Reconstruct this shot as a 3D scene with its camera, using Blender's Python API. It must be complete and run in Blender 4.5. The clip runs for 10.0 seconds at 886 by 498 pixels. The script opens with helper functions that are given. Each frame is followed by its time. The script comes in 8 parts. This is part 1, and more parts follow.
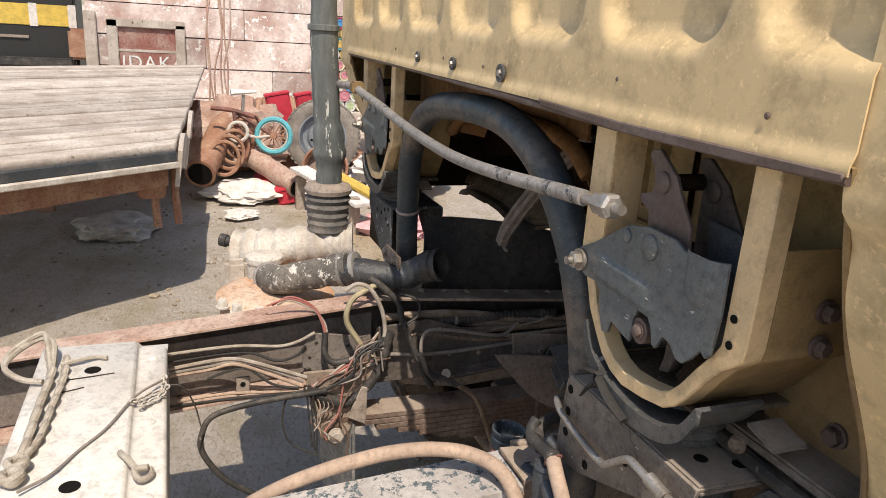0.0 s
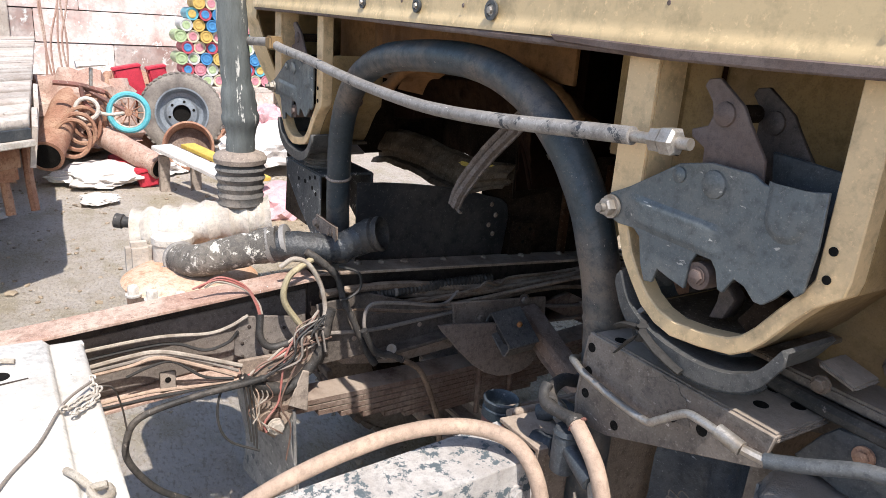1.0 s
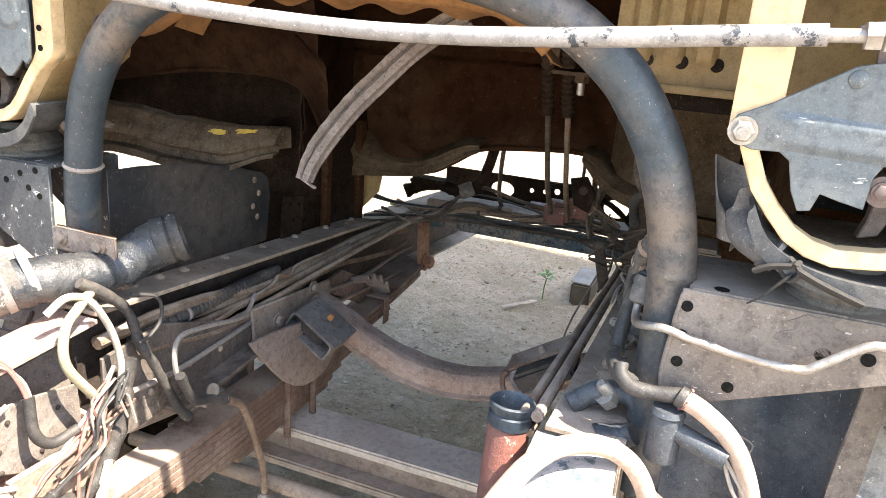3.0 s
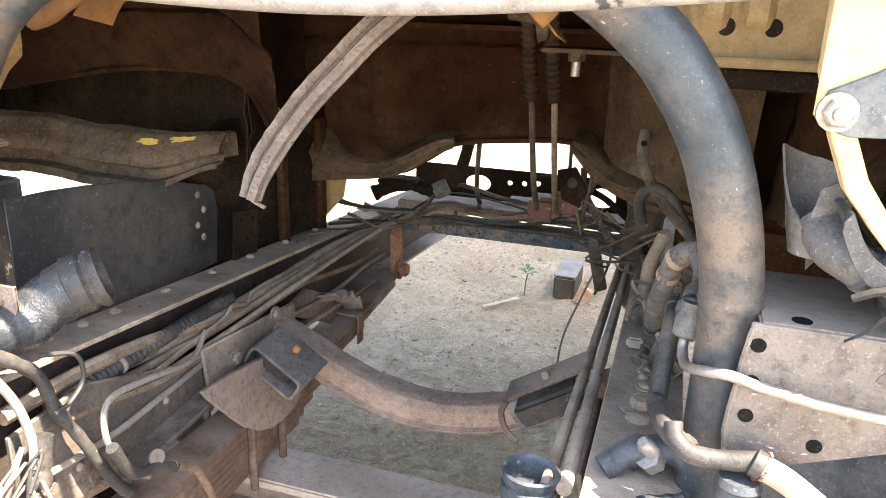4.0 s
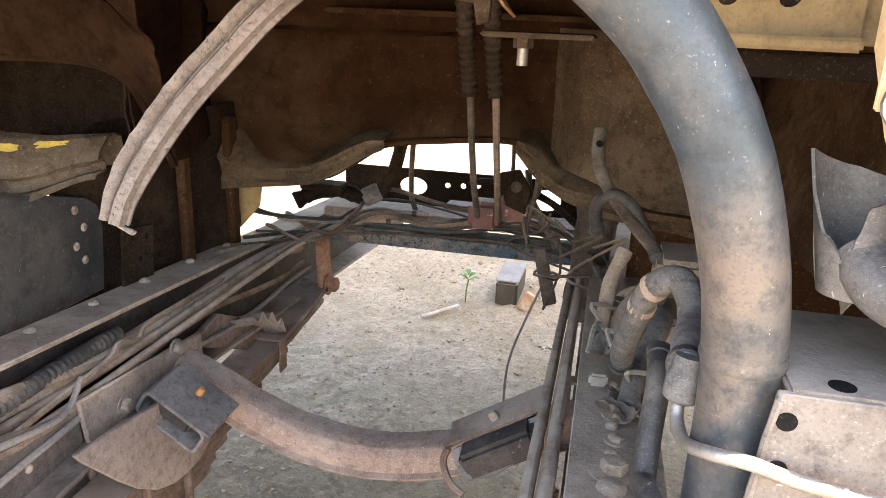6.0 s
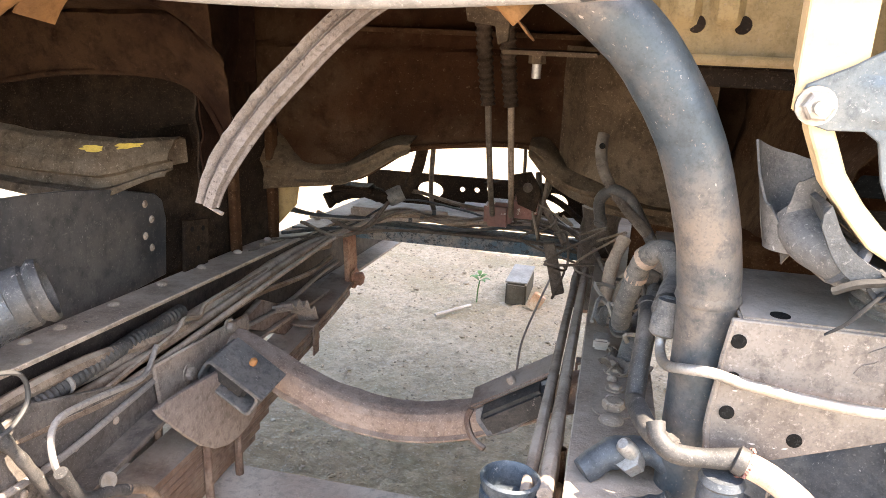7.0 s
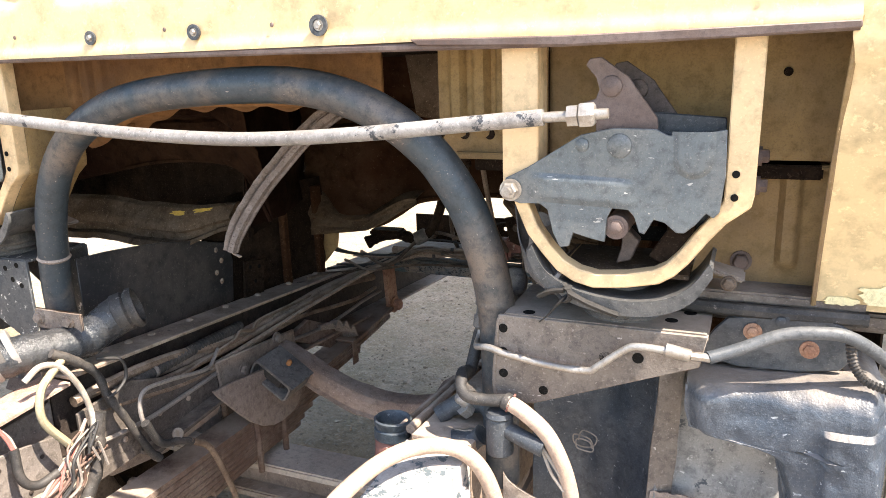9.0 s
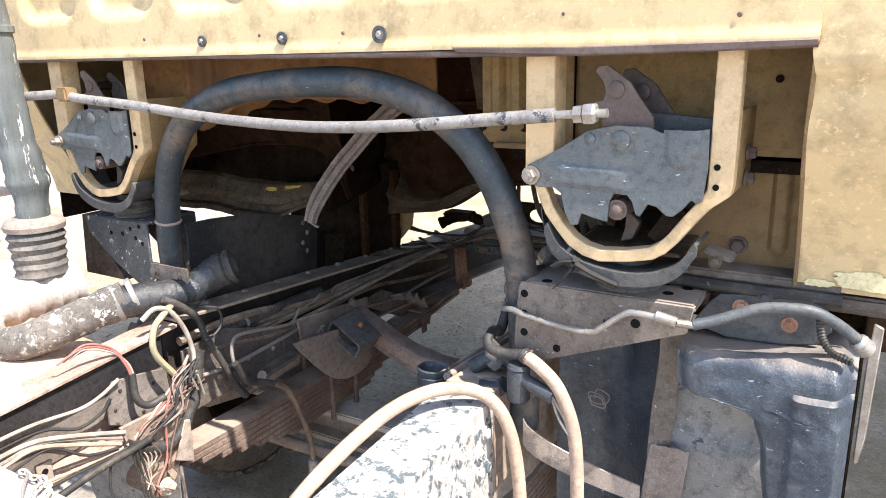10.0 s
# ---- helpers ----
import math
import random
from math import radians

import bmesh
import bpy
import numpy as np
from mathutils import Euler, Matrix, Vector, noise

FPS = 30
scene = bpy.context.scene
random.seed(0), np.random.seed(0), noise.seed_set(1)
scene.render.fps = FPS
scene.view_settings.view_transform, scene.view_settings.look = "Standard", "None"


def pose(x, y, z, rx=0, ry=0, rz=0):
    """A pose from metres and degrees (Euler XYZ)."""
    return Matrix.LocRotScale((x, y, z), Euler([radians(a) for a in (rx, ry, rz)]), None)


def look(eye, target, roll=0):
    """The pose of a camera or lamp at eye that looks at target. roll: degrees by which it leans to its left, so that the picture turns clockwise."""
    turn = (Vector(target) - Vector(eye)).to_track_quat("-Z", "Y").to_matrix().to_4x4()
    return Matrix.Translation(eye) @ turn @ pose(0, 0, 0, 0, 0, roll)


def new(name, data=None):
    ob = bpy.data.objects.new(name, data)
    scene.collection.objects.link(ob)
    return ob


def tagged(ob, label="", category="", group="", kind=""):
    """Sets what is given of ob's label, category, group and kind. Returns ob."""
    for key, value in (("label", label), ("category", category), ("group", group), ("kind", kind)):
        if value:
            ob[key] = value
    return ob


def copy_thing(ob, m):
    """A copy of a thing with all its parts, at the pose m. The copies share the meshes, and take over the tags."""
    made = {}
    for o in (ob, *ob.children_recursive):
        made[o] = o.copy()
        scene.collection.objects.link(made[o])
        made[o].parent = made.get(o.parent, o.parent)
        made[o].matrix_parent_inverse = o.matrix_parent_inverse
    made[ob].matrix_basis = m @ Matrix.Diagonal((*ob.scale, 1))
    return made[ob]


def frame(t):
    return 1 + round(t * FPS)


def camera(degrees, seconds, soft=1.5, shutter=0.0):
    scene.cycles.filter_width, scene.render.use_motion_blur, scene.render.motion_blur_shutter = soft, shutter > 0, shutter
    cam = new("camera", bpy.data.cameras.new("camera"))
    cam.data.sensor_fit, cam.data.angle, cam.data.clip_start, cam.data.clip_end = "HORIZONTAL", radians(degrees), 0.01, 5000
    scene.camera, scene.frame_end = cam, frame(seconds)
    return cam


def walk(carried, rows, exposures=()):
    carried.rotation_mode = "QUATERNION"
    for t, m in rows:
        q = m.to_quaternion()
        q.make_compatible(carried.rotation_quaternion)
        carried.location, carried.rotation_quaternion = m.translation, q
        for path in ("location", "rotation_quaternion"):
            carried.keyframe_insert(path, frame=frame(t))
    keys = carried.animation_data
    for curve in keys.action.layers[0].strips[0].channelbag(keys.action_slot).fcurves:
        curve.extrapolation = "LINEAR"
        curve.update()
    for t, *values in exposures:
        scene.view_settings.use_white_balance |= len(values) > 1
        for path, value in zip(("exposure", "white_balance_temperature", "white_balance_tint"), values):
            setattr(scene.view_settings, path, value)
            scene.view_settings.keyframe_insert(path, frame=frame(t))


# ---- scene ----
cam = camera(62.8, 10.0, 0.5)
PATH = [
    (0, (1.185, -0.448, 1.328), (-0.602, 0.231, 0.741), 3.7),
    (0.5, (1.18, -0.528, 1.31), (-0.487, 0.39, 0.693), 4.1),
    (1, (1.025, -0.581, 1.26), (-0.575, 0.449, 0.643), 4.2),
    (1.5, (0.79, -0.621, 1.211), (-0.645, 0.594, 0.527), 5.3),
    (2, (0.634, -0.696, 1.191), (-0.587, 0.773, 0.599), 4.8),
    (2.5, (0.482, -0.765, 1.161), (-0.406, 0.922, 0.556), 3.9),
    (3, (0.431, -0.732, 1.14), (-0.222, 1.063, 0.545), 4.7),
    (3.2, (0.42, -0.711, 1.134), (-0.189, 1.093, 0.522), 4.3),
    (4.3, (0.324, -0.497, 1.11), (-0.232, 1.316, 0.476), 1.4),
    (4.5, (0.317, -0.471, 1.102), (-0.2, 1.345, 0.442), 1.8),
    (5, (0.314, -0.42, 1.106), (-0.177, 1.404, 0.448), 0.7),
    (5.5, (0.312, -0.383, 1.103), (-0.126, 1.456, 0.452), 1.1),
    (6, (0.309, -0.383, 1.099), (-0.098, 1.474, 0.478), 2.3),
    (6.2, (0.307, -0.398, 1.097), (-0.113, 1.456, 0.477), 2.2),
    (7.3, (0.332, -0.616, 1.122), (-0.096, 1.249, 0.539), 2.2),
    (7.5, (0.356, -0.665, 1.135), (-0.087, 1.197, 0.554), 1.4),
    (8, (0.464, -0.747, 1.179), (-0.002, 1.124, 0.648), -0.0),
    (8.5, (0.558, -0.779, 1.198), (-0.02, 1.064, 0.682), -1.3),
    (9, (0.717, -0.827, 1.219), (-0.046, 0.953, 0.719), -1.8),
    (9.5, (0.85, -0.877, 1.248), (-0.056, 0.832, 0.74), -2.7),
    (10, (0.878, -0.947, 1.24), (-0.121, 0.705, 0.716), -1.3),
]

EXPOSURES = [(0.0, 0.20, 7300, 11), (0.5, 0.48, 6900, 11), (1.0, 0.66, 6500, 10), (1.5, 1.14, 6300, 9), (2.0, 1.44, 6250, 9), (2.5, 2.02, 6650, 9), (3.2, 2.64, 7350, 10), (4.3, 3.18, 7750, 12), (5.5, 3.30, 8050, 14), (6.3, 3.25, 7950, 14), (7.3, 3.14, 7700, 13), (8.0, 2.64, 7700, 13), (9.0, 1.92, 7200, 11), (10.0, 1.50, 6600, 10)]
walk(cam, [(t, look(eye, target, roll)) for t, eye, target, roll in PATH], EXPOSURES)

# ---- world and sun ----
SUN_TO = Vector((0.60, -0.12, 1.0)).normalized()
world = bpy.data.worlds.new("sky")
scene.world = world
world.use_nodes = True
wn = world.node_tree.nodes
sky = wn.new("ShaderNodeTexSky")
sky.sky_type = "NISHITA"
sky.sun_disc = False
sky.sun_elevation = math.asin(SUN_TO.z)
sky.sun_rotation = math.atan2(SUN_TO.x, SUN_TO.y)
world.node_tree.links.new(sky.outputs[0], wn["Background"].inputs[0])
wn["Background"].inputs[1].default_value = 0.15
sun_data = bpy.data.lights.new("sun", "SUN")
sun_data.energy, sun_data.angle, sun_data.color = 4.0, radians(0.6), (1.0, 0.95, 0.88)
sun = new("sun", sun_data)
sun.matrix_world = look((0, 0, 6), Vector((0, 0, 6)) - SUN_TO)


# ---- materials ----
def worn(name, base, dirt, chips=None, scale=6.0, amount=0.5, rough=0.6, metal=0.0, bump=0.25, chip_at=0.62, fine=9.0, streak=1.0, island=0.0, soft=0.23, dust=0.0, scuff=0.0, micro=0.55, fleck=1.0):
    """Painted, rusted or dusty surface: broad dirt, fine grain, chips, grit, dust and top light on upward faces,
    scuffs, bump.
    """
    m = bpy.data.materials.new(name)
    m.use_nodes = True
    n, l = m.node_tree.nodes, m.node_tree.links
    b = n["Principled BSDF"]
    tc = n.new("ShaderNodeTexCoord")
    mp = n.new("ShaderNodeMapping")
    mp.inputs["Scale"].default_value = (1, 1, streak)
    l.new(tc.outputs["Object"], mp.inputs[0])

    def noise_tex(s, detail, rgh=0.6):
        t = n.new("ShaderNodeTexNoise")
        t.inputs["Scale"].default_value, t.inputs["Detail"].default_value, t.inputs["Roughness"].default_value = s, detail, rgh
        l.new(mp.outputs[0], t.inputs["Vector"])
        return t

    def ramp(src, a, c):
        r = n.new("ShaderNodeMapRange")
        r.inputs["From Min"].default_value, r.inputs["From Max"].default_value = a, c
        l.new(src, r.inputs["Value"])
        return r.outputs[0]

    def mix(fac, c1, c2):
        x = n.new("ShaderNodeMix")
        x.data_type = "RGBA"
        l.new(fac, x.inputs[0])
        for socket, c in ((x.inputs[6], c1), (x.inputs[7], c2)):
            if isinstance(c, tuple):
                socket.default_value = (*c, 1)
            else:
                l.new(c, socket)
        return x.outputs[2]

    broad, grain = noise_tex(scale, 6), noise_tex(scale * fine, 5, 0.7)
    f1 = ramp(broad.outputs[0], 0.62 - 0.4 * amount, 0.62 + soft - 0.4 * amount)
    col = mix(f1, base, dirt)
    dark = tuple(c * 0.55 for c in base)
    col = mix(ramp(grain.outputs[0], 0.47, 0.74), col, dark)
    speck = noise_tex(scale * 38, 3, 0.8)
    light = tuple(min(1.0, c * 1.45 + 0.02) for c in dirt)
    col = mix(ramp(speck.outputs[0], 0.69 - 0.12 * fleck, 0.85 - 0.08 * fleck), col, light)
    if chips:
        ch = noise_tex(scale * 4.3, 8, 0.75)
        col = mix(ramp(ch.outputs[0], chip_at, chip_at + 0.03), col, chips)
    grit = noise_tex(max(420.0, scale * 60), 2, 0.6)
    col = mix(ramp(grit.outputs[0], 0.50, 0.50 + 0.45 / max(micro, 0.05)), col, tuple(c * 0.25 for c in base))
    if scuff:
        sm = n.new("ShaderNodeMapping")
        sm.inputs["Rotation"].default_value, sm.inputs["Scale"].default_value = (0.5, 0.7, 0.4), (1, 9, 2.5)
        l.new(tc.outputs["Object"], sm.inputs[0])
        st = n.new("ShaderNodeTexNoise")
        st.inputs["Scale"].default_value, st.inputs["Detail"].default_value = 48, 5
        l.new(sm.outputs[0], st.inputs["Vector"])
        col = mix(ramp(st.outputs[0], 0.72 - 0.04 * scuff, 0.745 - 0.04 * scuff), col, tuple(min(0.7, c * 1.6 + 0.12) for c in dirt))
    # Upward faces go paler: settled dust, and top light put into the colour.
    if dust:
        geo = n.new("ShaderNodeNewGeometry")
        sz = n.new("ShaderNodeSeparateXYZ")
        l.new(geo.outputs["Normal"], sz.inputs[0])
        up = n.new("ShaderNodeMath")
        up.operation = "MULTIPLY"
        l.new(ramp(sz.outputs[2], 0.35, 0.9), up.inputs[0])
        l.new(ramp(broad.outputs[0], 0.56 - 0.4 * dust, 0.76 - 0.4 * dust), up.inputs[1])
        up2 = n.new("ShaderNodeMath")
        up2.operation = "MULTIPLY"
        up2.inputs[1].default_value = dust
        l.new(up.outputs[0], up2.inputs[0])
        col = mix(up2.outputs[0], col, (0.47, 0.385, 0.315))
    if island:
        gi = n.new("ShaderNodeObjectInfo")
        hv = n.new("ShaderNodeHueSaturation")
        sc = n.new("ShaderNodeMath")
        sc.operation = "MULTIPLY_ADD"
        sc.inputs[1].default_value, sc.inputs[2].default_value = island, 1 - island / 2
        l.new(gi.outputs["Random"], sc.inputs[0])
        l.new(sc.outputs[0], hv.inputs["Value"])
        l.new(col, hv.inputs["Color"])
        col = hv.outputs[0]
    l.new(col, b.inputs["Base Color"])
    rr = n.new("ShaderNodeMapRange")
    rr.inputs["To Min"].default_value, rr.inputs["To Max"].default_value = max(0.05, rough - 0.15), min(1, rough + 0.2)
    l.new(grain.outputs[0], rr.inputs["Value"])
    l.new(rr.outputs[0], b.inputs["Roughness"])
    b.inputs["Metallic"].default_value = metal
    b.inputs["Specular IOR Level"].default_value = 0.06 if rough >= 0.8 else 0.22 if rough >= 0.65 else 0.5
    bp = n.new("ShaderNodeBump")
    bp.inputs["Strength"].default_value, bp.inputs["Distance"].default_value = bump, 0.006
    hm = n.new("ShaderNodeMath")
    hm.operation = "MULTIPLY_ADD"
    hm.inputs[1].default_value = 0.22
    l.new(grit.outputs[0], hm.inputs[0])
    l.new(grain.outputs[0], hm.inputs[2])
    l.new(hm.outputs[0], bp.inputs["Height"])
    l.new(bp.outputs[0], b.inputs["Normal"])
    return m


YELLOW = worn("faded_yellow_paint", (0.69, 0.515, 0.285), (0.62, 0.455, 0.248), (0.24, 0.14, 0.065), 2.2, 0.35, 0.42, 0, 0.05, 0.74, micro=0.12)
# Cab yellow mixed darker, for inner walls and the bracket's depth.
YELLOW_UNDER = worn("dark_dusty_yellow_paint", (0.36, 0.24, 0.11), (0.21, 0.14, 0.08), (0.12, 0.08, 0.05), 5, 0.5, 0.7, 0, 0.15, 0.70)
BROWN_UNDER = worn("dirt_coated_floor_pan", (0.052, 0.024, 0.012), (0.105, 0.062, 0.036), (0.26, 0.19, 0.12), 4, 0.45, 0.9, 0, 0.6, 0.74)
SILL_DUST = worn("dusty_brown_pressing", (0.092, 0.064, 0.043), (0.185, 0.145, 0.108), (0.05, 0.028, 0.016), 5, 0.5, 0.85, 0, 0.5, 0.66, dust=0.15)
CHEEK_BROWN = worn("speckled_brown_pressing", (0.082, 0.054, 0.034), (0.14, 0.10, 0.067), (0.40, 0.34, 0.26), 5, 0.5, 0.85, 0, 0.5, 0.69)
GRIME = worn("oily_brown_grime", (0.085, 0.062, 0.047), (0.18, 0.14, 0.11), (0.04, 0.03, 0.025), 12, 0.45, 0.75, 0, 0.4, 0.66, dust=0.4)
BRAKE_RUBBER = worn("blue_grey_brake_hose", (0.060, 0.068, 0.078), (0.12, 0.122, 0.125), (0.25, 0.24, 0.235), 14, 0.5, 0.5, 0, 0.15, 0.7)
TUNNEL_BROWN = worn("rust_brown_tunnel", (0.042, 0.018, 0.009), (0.088, 0.054, 0.033), (0.026, 0.011, 0.006), 2.6, 0.40, 0.9, 0, 0.7, 0.68, fine=9, fleck=0.6)
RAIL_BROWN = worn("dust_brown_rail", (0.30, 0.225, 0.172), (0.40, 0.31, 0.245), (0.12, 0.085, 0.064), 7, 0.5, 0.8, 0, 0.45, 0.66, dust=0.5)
MOUNT_STEEL = worn("dusty_black_casting", (0.10, 0.096, 0.093), (0.22, 0.195, 0.172), (0.40, 0.35, 0.30), 11, 0.6, 0.6, 0.0, 0.3, 0.70, scuff=0.7)
# Grime taken nearly black, so deep shade in recesses is in the colour.
DARK_UNDER = worn("grimy_shade_dark_metal", (0.020, 0.013, 0.009), (0.055, 0.036, 0.024), (0.15, 0.11, 0.078), 7, 0.42, 0.9, 0, 0.5, 0.73)
BLACK = worn("scuffed_black_paint", (0.048, 0.054, 0.062), (0.11, 0.11, 0.112), (0.32, 0.3, 0.27), 9, 0.45, 0.45, 0, 0.25, 0.72)
HOOP = worn("black_pipe_paint_rust", (0.046, 0.060, 0.071), (0.165, 0.130, 0.106), (0.32, 0.325, 0.32), 5.5, 0.40, 0.42, 0.1, 0.10, 0.705, fine=11, soft=0.16, scuff=0.3, micro=0.6, fleck=0.6)
GREY_PLATE = worn("grey_steel_plate", (0.125, 0.144, 0.156), (0.19, 0.187, 0.176), (0.40, 0.41, 0.40), 9, 0.4, 0.45, 0.3, 0.10, 0.73, scuff=0.9, micro=0.4)
ARM_STEEL = worn("brown_grey_steel", (0.175, 0.13, 0.115), (0.115, 0.075, 0.062), (0.32, 0.10, 0.07), 14, 0.5, 0.6, 0.2, 0.2, 0.72)
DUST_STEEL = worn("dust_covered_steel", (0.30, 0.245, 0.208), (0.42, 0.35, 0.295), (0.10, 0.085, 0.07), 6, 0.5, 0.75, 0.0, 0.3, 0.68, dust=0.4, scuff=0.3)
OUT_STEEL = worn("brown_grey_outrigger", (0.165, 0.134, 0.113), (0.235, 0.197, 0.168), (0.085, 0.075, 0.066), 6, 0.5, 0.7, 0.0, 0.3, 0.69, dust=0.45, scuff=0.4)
PATCH_GREY = worn("grimy_grey_plate", (0.10, 0.084, 0.073), (0.175, 0.146, 0.126), (0.05, 0.042, 0.036), 9, 0.5, 0.75, 0, 0.4, 0.66, dust=0.3)
WEB_GREY = worn("dusty_grey_web", (0.19, 0.16, 0.14), (0.27, 0.232, 0.205), (0.06, 0.05, 0.043), 8, 0.5, 0.75, 0, 0.4, 0.67)
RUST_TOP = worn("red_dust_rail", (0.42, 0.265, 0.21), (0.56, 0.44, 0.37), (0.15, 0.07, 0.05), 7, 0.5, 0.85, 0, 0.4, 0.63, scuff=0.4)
RAIL_GREASE_SHADE = worn("greasy_shaded_web", (0.045, 0.034, 0.029), (0.095, 0.074, 0.062), (0.2, 0.16, 0.135), 7, 0.45, 0.7, 0, 0.4, 0.71)
PLATE_DUST = worn("dusty_brown_plate", (0.27, 0.215, 0.185), (0.37, 0.30, 0.26), (0.17, 0.075, 0.06), 8, 0.5, 0.8, 0, 0.3, 0.72)
# Shaded copy of ARM_STEEL, for parts set behind the latch plate.
ARM_SHADE = worn("shaded_brown_steel", (0.075, 0.058, 0.052), (0.12, 0.09, 0.08), (0.2, 0.09, 0.07), 14, 0.5, 0.6, 0.2, 0.2, 0.75)
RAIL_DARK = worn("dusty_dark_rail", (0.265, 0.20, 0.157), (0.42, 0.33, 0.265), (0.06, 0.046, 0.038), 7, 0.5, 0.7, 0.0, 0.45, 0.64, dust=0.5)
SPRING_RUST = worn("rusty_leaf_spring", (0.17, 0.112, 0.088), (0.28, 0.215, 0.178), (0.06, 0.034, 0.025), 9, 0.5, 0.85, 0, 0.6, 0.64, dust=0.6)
WHITE_STEEL = worn("white_painted_steel", (0.68, 0.65, 0.61), (0.52, 0.46, 0.40), (0.14, 0.13, 0.13), 6, 0.4, 0.6, 0, 0.2, 0.675, micro=0.2)
WHITE_CHIP = worn("chipped_white_over_blue_grey", (0.52, 0.49, 0.47), (0.38, 0.345, 0.32), (0.10, 0.125, 0.14), 10, 0.52, 0.7, 0, 0.35, 0.535)
BLUE_GREY = worn("chipped_blue_grey_paint", (0.055, 0.105, 0.135), (0.27, 0.215, 0.175), (0.03, 0.03, 0.032), 20, 0.5, 0.6, 0.0, 0.4, 0.54)
GUARD_BLACK = worn("glossy_black_guard", (0.032, 0.033, 0.036), (0.105, 0.09, 0.08), (0.3, 0.26, 0.22), 4, 0.48, 0.38, 0, 0.12, 0.74, scuff=0.5)
# Floor brown taken very dark to stand in for shade under the cab.
SHOULDER_BROWN = worn("shade_dark_brown_floor", (0.018, 0.008, 0.005), (0.045, 0.024, 0.013), (0.11, 0.068, 0.038), 4, 0.45, 0.9, 0, 0.6, 0.73, fleck=0.5)
BRACKET_PAINT = worn("peach_yellow_paint", (0.70, 0.50, 0.285), (0.60, 0.42, 0.23), (0.34, 0.22, 0.12), 4, 0.35, 0.45, 0, 0.06, 0.73, micro=0.15)
RUBBER = worn("dusty_black_rubber", (0.032, 0.030, 0.029), (0.10, 0.085, 0.074), (0.24, 0.21, 0.19), 14, 0.42, 0.6, 0, 0.2, dust=0.12)
RUBBER_GREY = worn("grey_weathered_rubber", (0.12, 0.115, 0.11), (0.24, 0.21, 0.185), (0.38, 0.34, 0.3), 12, 0.5, 0.75, 0, 0.3, 0.70)
HOSE_TAN = worn("dusty_tan_hose", (0.52, 0.38, 0.29), (0.36, 0.26, 0.2), (0.65, 0.55, 0.47), 12, 0.5, 0.7, 0, 0.25, 0.70)
ZINC = worn("dull_zinc", (0.48, 0.45, 0.42), (0.3, 0.25, 0.2), None, 30, 0.5, 0.45, 0.7, 0.15)
ROD_STEEL = worn("scratched_grey_rod", (0.26, 0.24, 0.225), (0.37, 0.345, 0.325), (0.05, 0.054, 0.062), 6, 0.5, 0.5, 0.2, 0.03, 0.60, scuff=0.5)
# The dust amount here paints the sunlit band on the guard's top edge.
PLASTIC = worn("scuffed_black_plastic", (0.048, 0.062, 0.084), (0.12, 0.132, 0.15), (0.50, 0.52, 0.54), 9, 0.48, 0.34, 0, 0.35, 0.675, scuff=1.0, dust=0.5)
FENDER = worn("scuffed_dark_fender", (0.175, 0.172, 0.172), (0.32, 0.30, 0.28), (0.065, 0.072, 0.082), 5, 0.5, 0.6, 0, 0.3, 0.60, scuff=0.9)
RED_RUST = worn("rusty_red_can", (0.26, 0.10, 0.075), (0.12, 0.065, 0.052), (0.46, 0.38, 0.33), 9, 0.5, 0.6, 0, 0.35, 0.60)
CAST_WHITE = worn("powdery_white_casting", (0.66, 0.61, 0.55), (0.44, 0.37, 0.31), (0.16, 0.13, 0.11), 13, 0.5, 0.85, 0, 0.5, 0.66)
ORANGE_DUST = worn("orange_rust_plate", (0.58, 0.33, 0.2), (0.62, 0.5, 0.4), (0.3, 0.15, 0.09), 8, 0.55, 0.85, 0, 0.3, 0.7)
SNORKEL = worn("mud_streaked_grey_pipe", (0.17, 0.185, 0.18), (0.065, 0.07, 0.07), (0.62, 0.6, 0.56), 13, 0.55, 0.6, 0, 0.4, 0.60, 7, 0.16)
WOOD = worn("bleached_plank", (0.60, 0.535, 0.48), (0.42, 0.35, 0.30), (0.13, 0.10, 0.08), 6, 0.55, 0.9, 0, 0.7, 0.61, 9, 1.0, 0.35, scuff=0.6)
WOOD_WALL = worn("peeling_painted_plank", (0.72, 0.62, 0.58), (0.42, 0.27, 0.235), (0.82, 0.79, 0.76), 3, 0.5, 0.9, 0, 0.5, 0.57, 9, 1.0, 0.45)
RUST_PIPE = worn("rusty_pipe", (0.33, 0.17, 0.115), (0.46, 0.29, 0.2), (0.14, 0.07, 0.05), 8, 0.5, 0.85, 0, 0.4, 0.68)
TYRE = worn("dusty_tyre", (0.30, 0.265, 0.23), (0.15, 0.13, 0.12), None, 8, 0.5, 0.9, 0, 0.4)
# Near black for flat discs and slots that paint the shade inside holes.
HOLE = worn("hole_dark_paint", (0.012, 0.011, 0.01), (0.02, 0.018, 0.016), None, 9, 0.3, 0.9)


def plain(name, c, rough=0.5, metal=0.0, vary=0.75):
    return worn(name, c, tuple(x * vary for x in c), None, 18, 0.5, rough, metal, 0.12)


WIRE_BLACK = plain("black_wire", (0.045, 0.042, 0.04), 0.6)
CABLE_DUST = worn("dusty_cable", (0.185, 0.132, 0.097), (0.32, 0.24, 0.182), (0.065, 0.05, 0.04), 16, 0.5, 0.8, 0, 0.3, 0.66, dust=0.6)
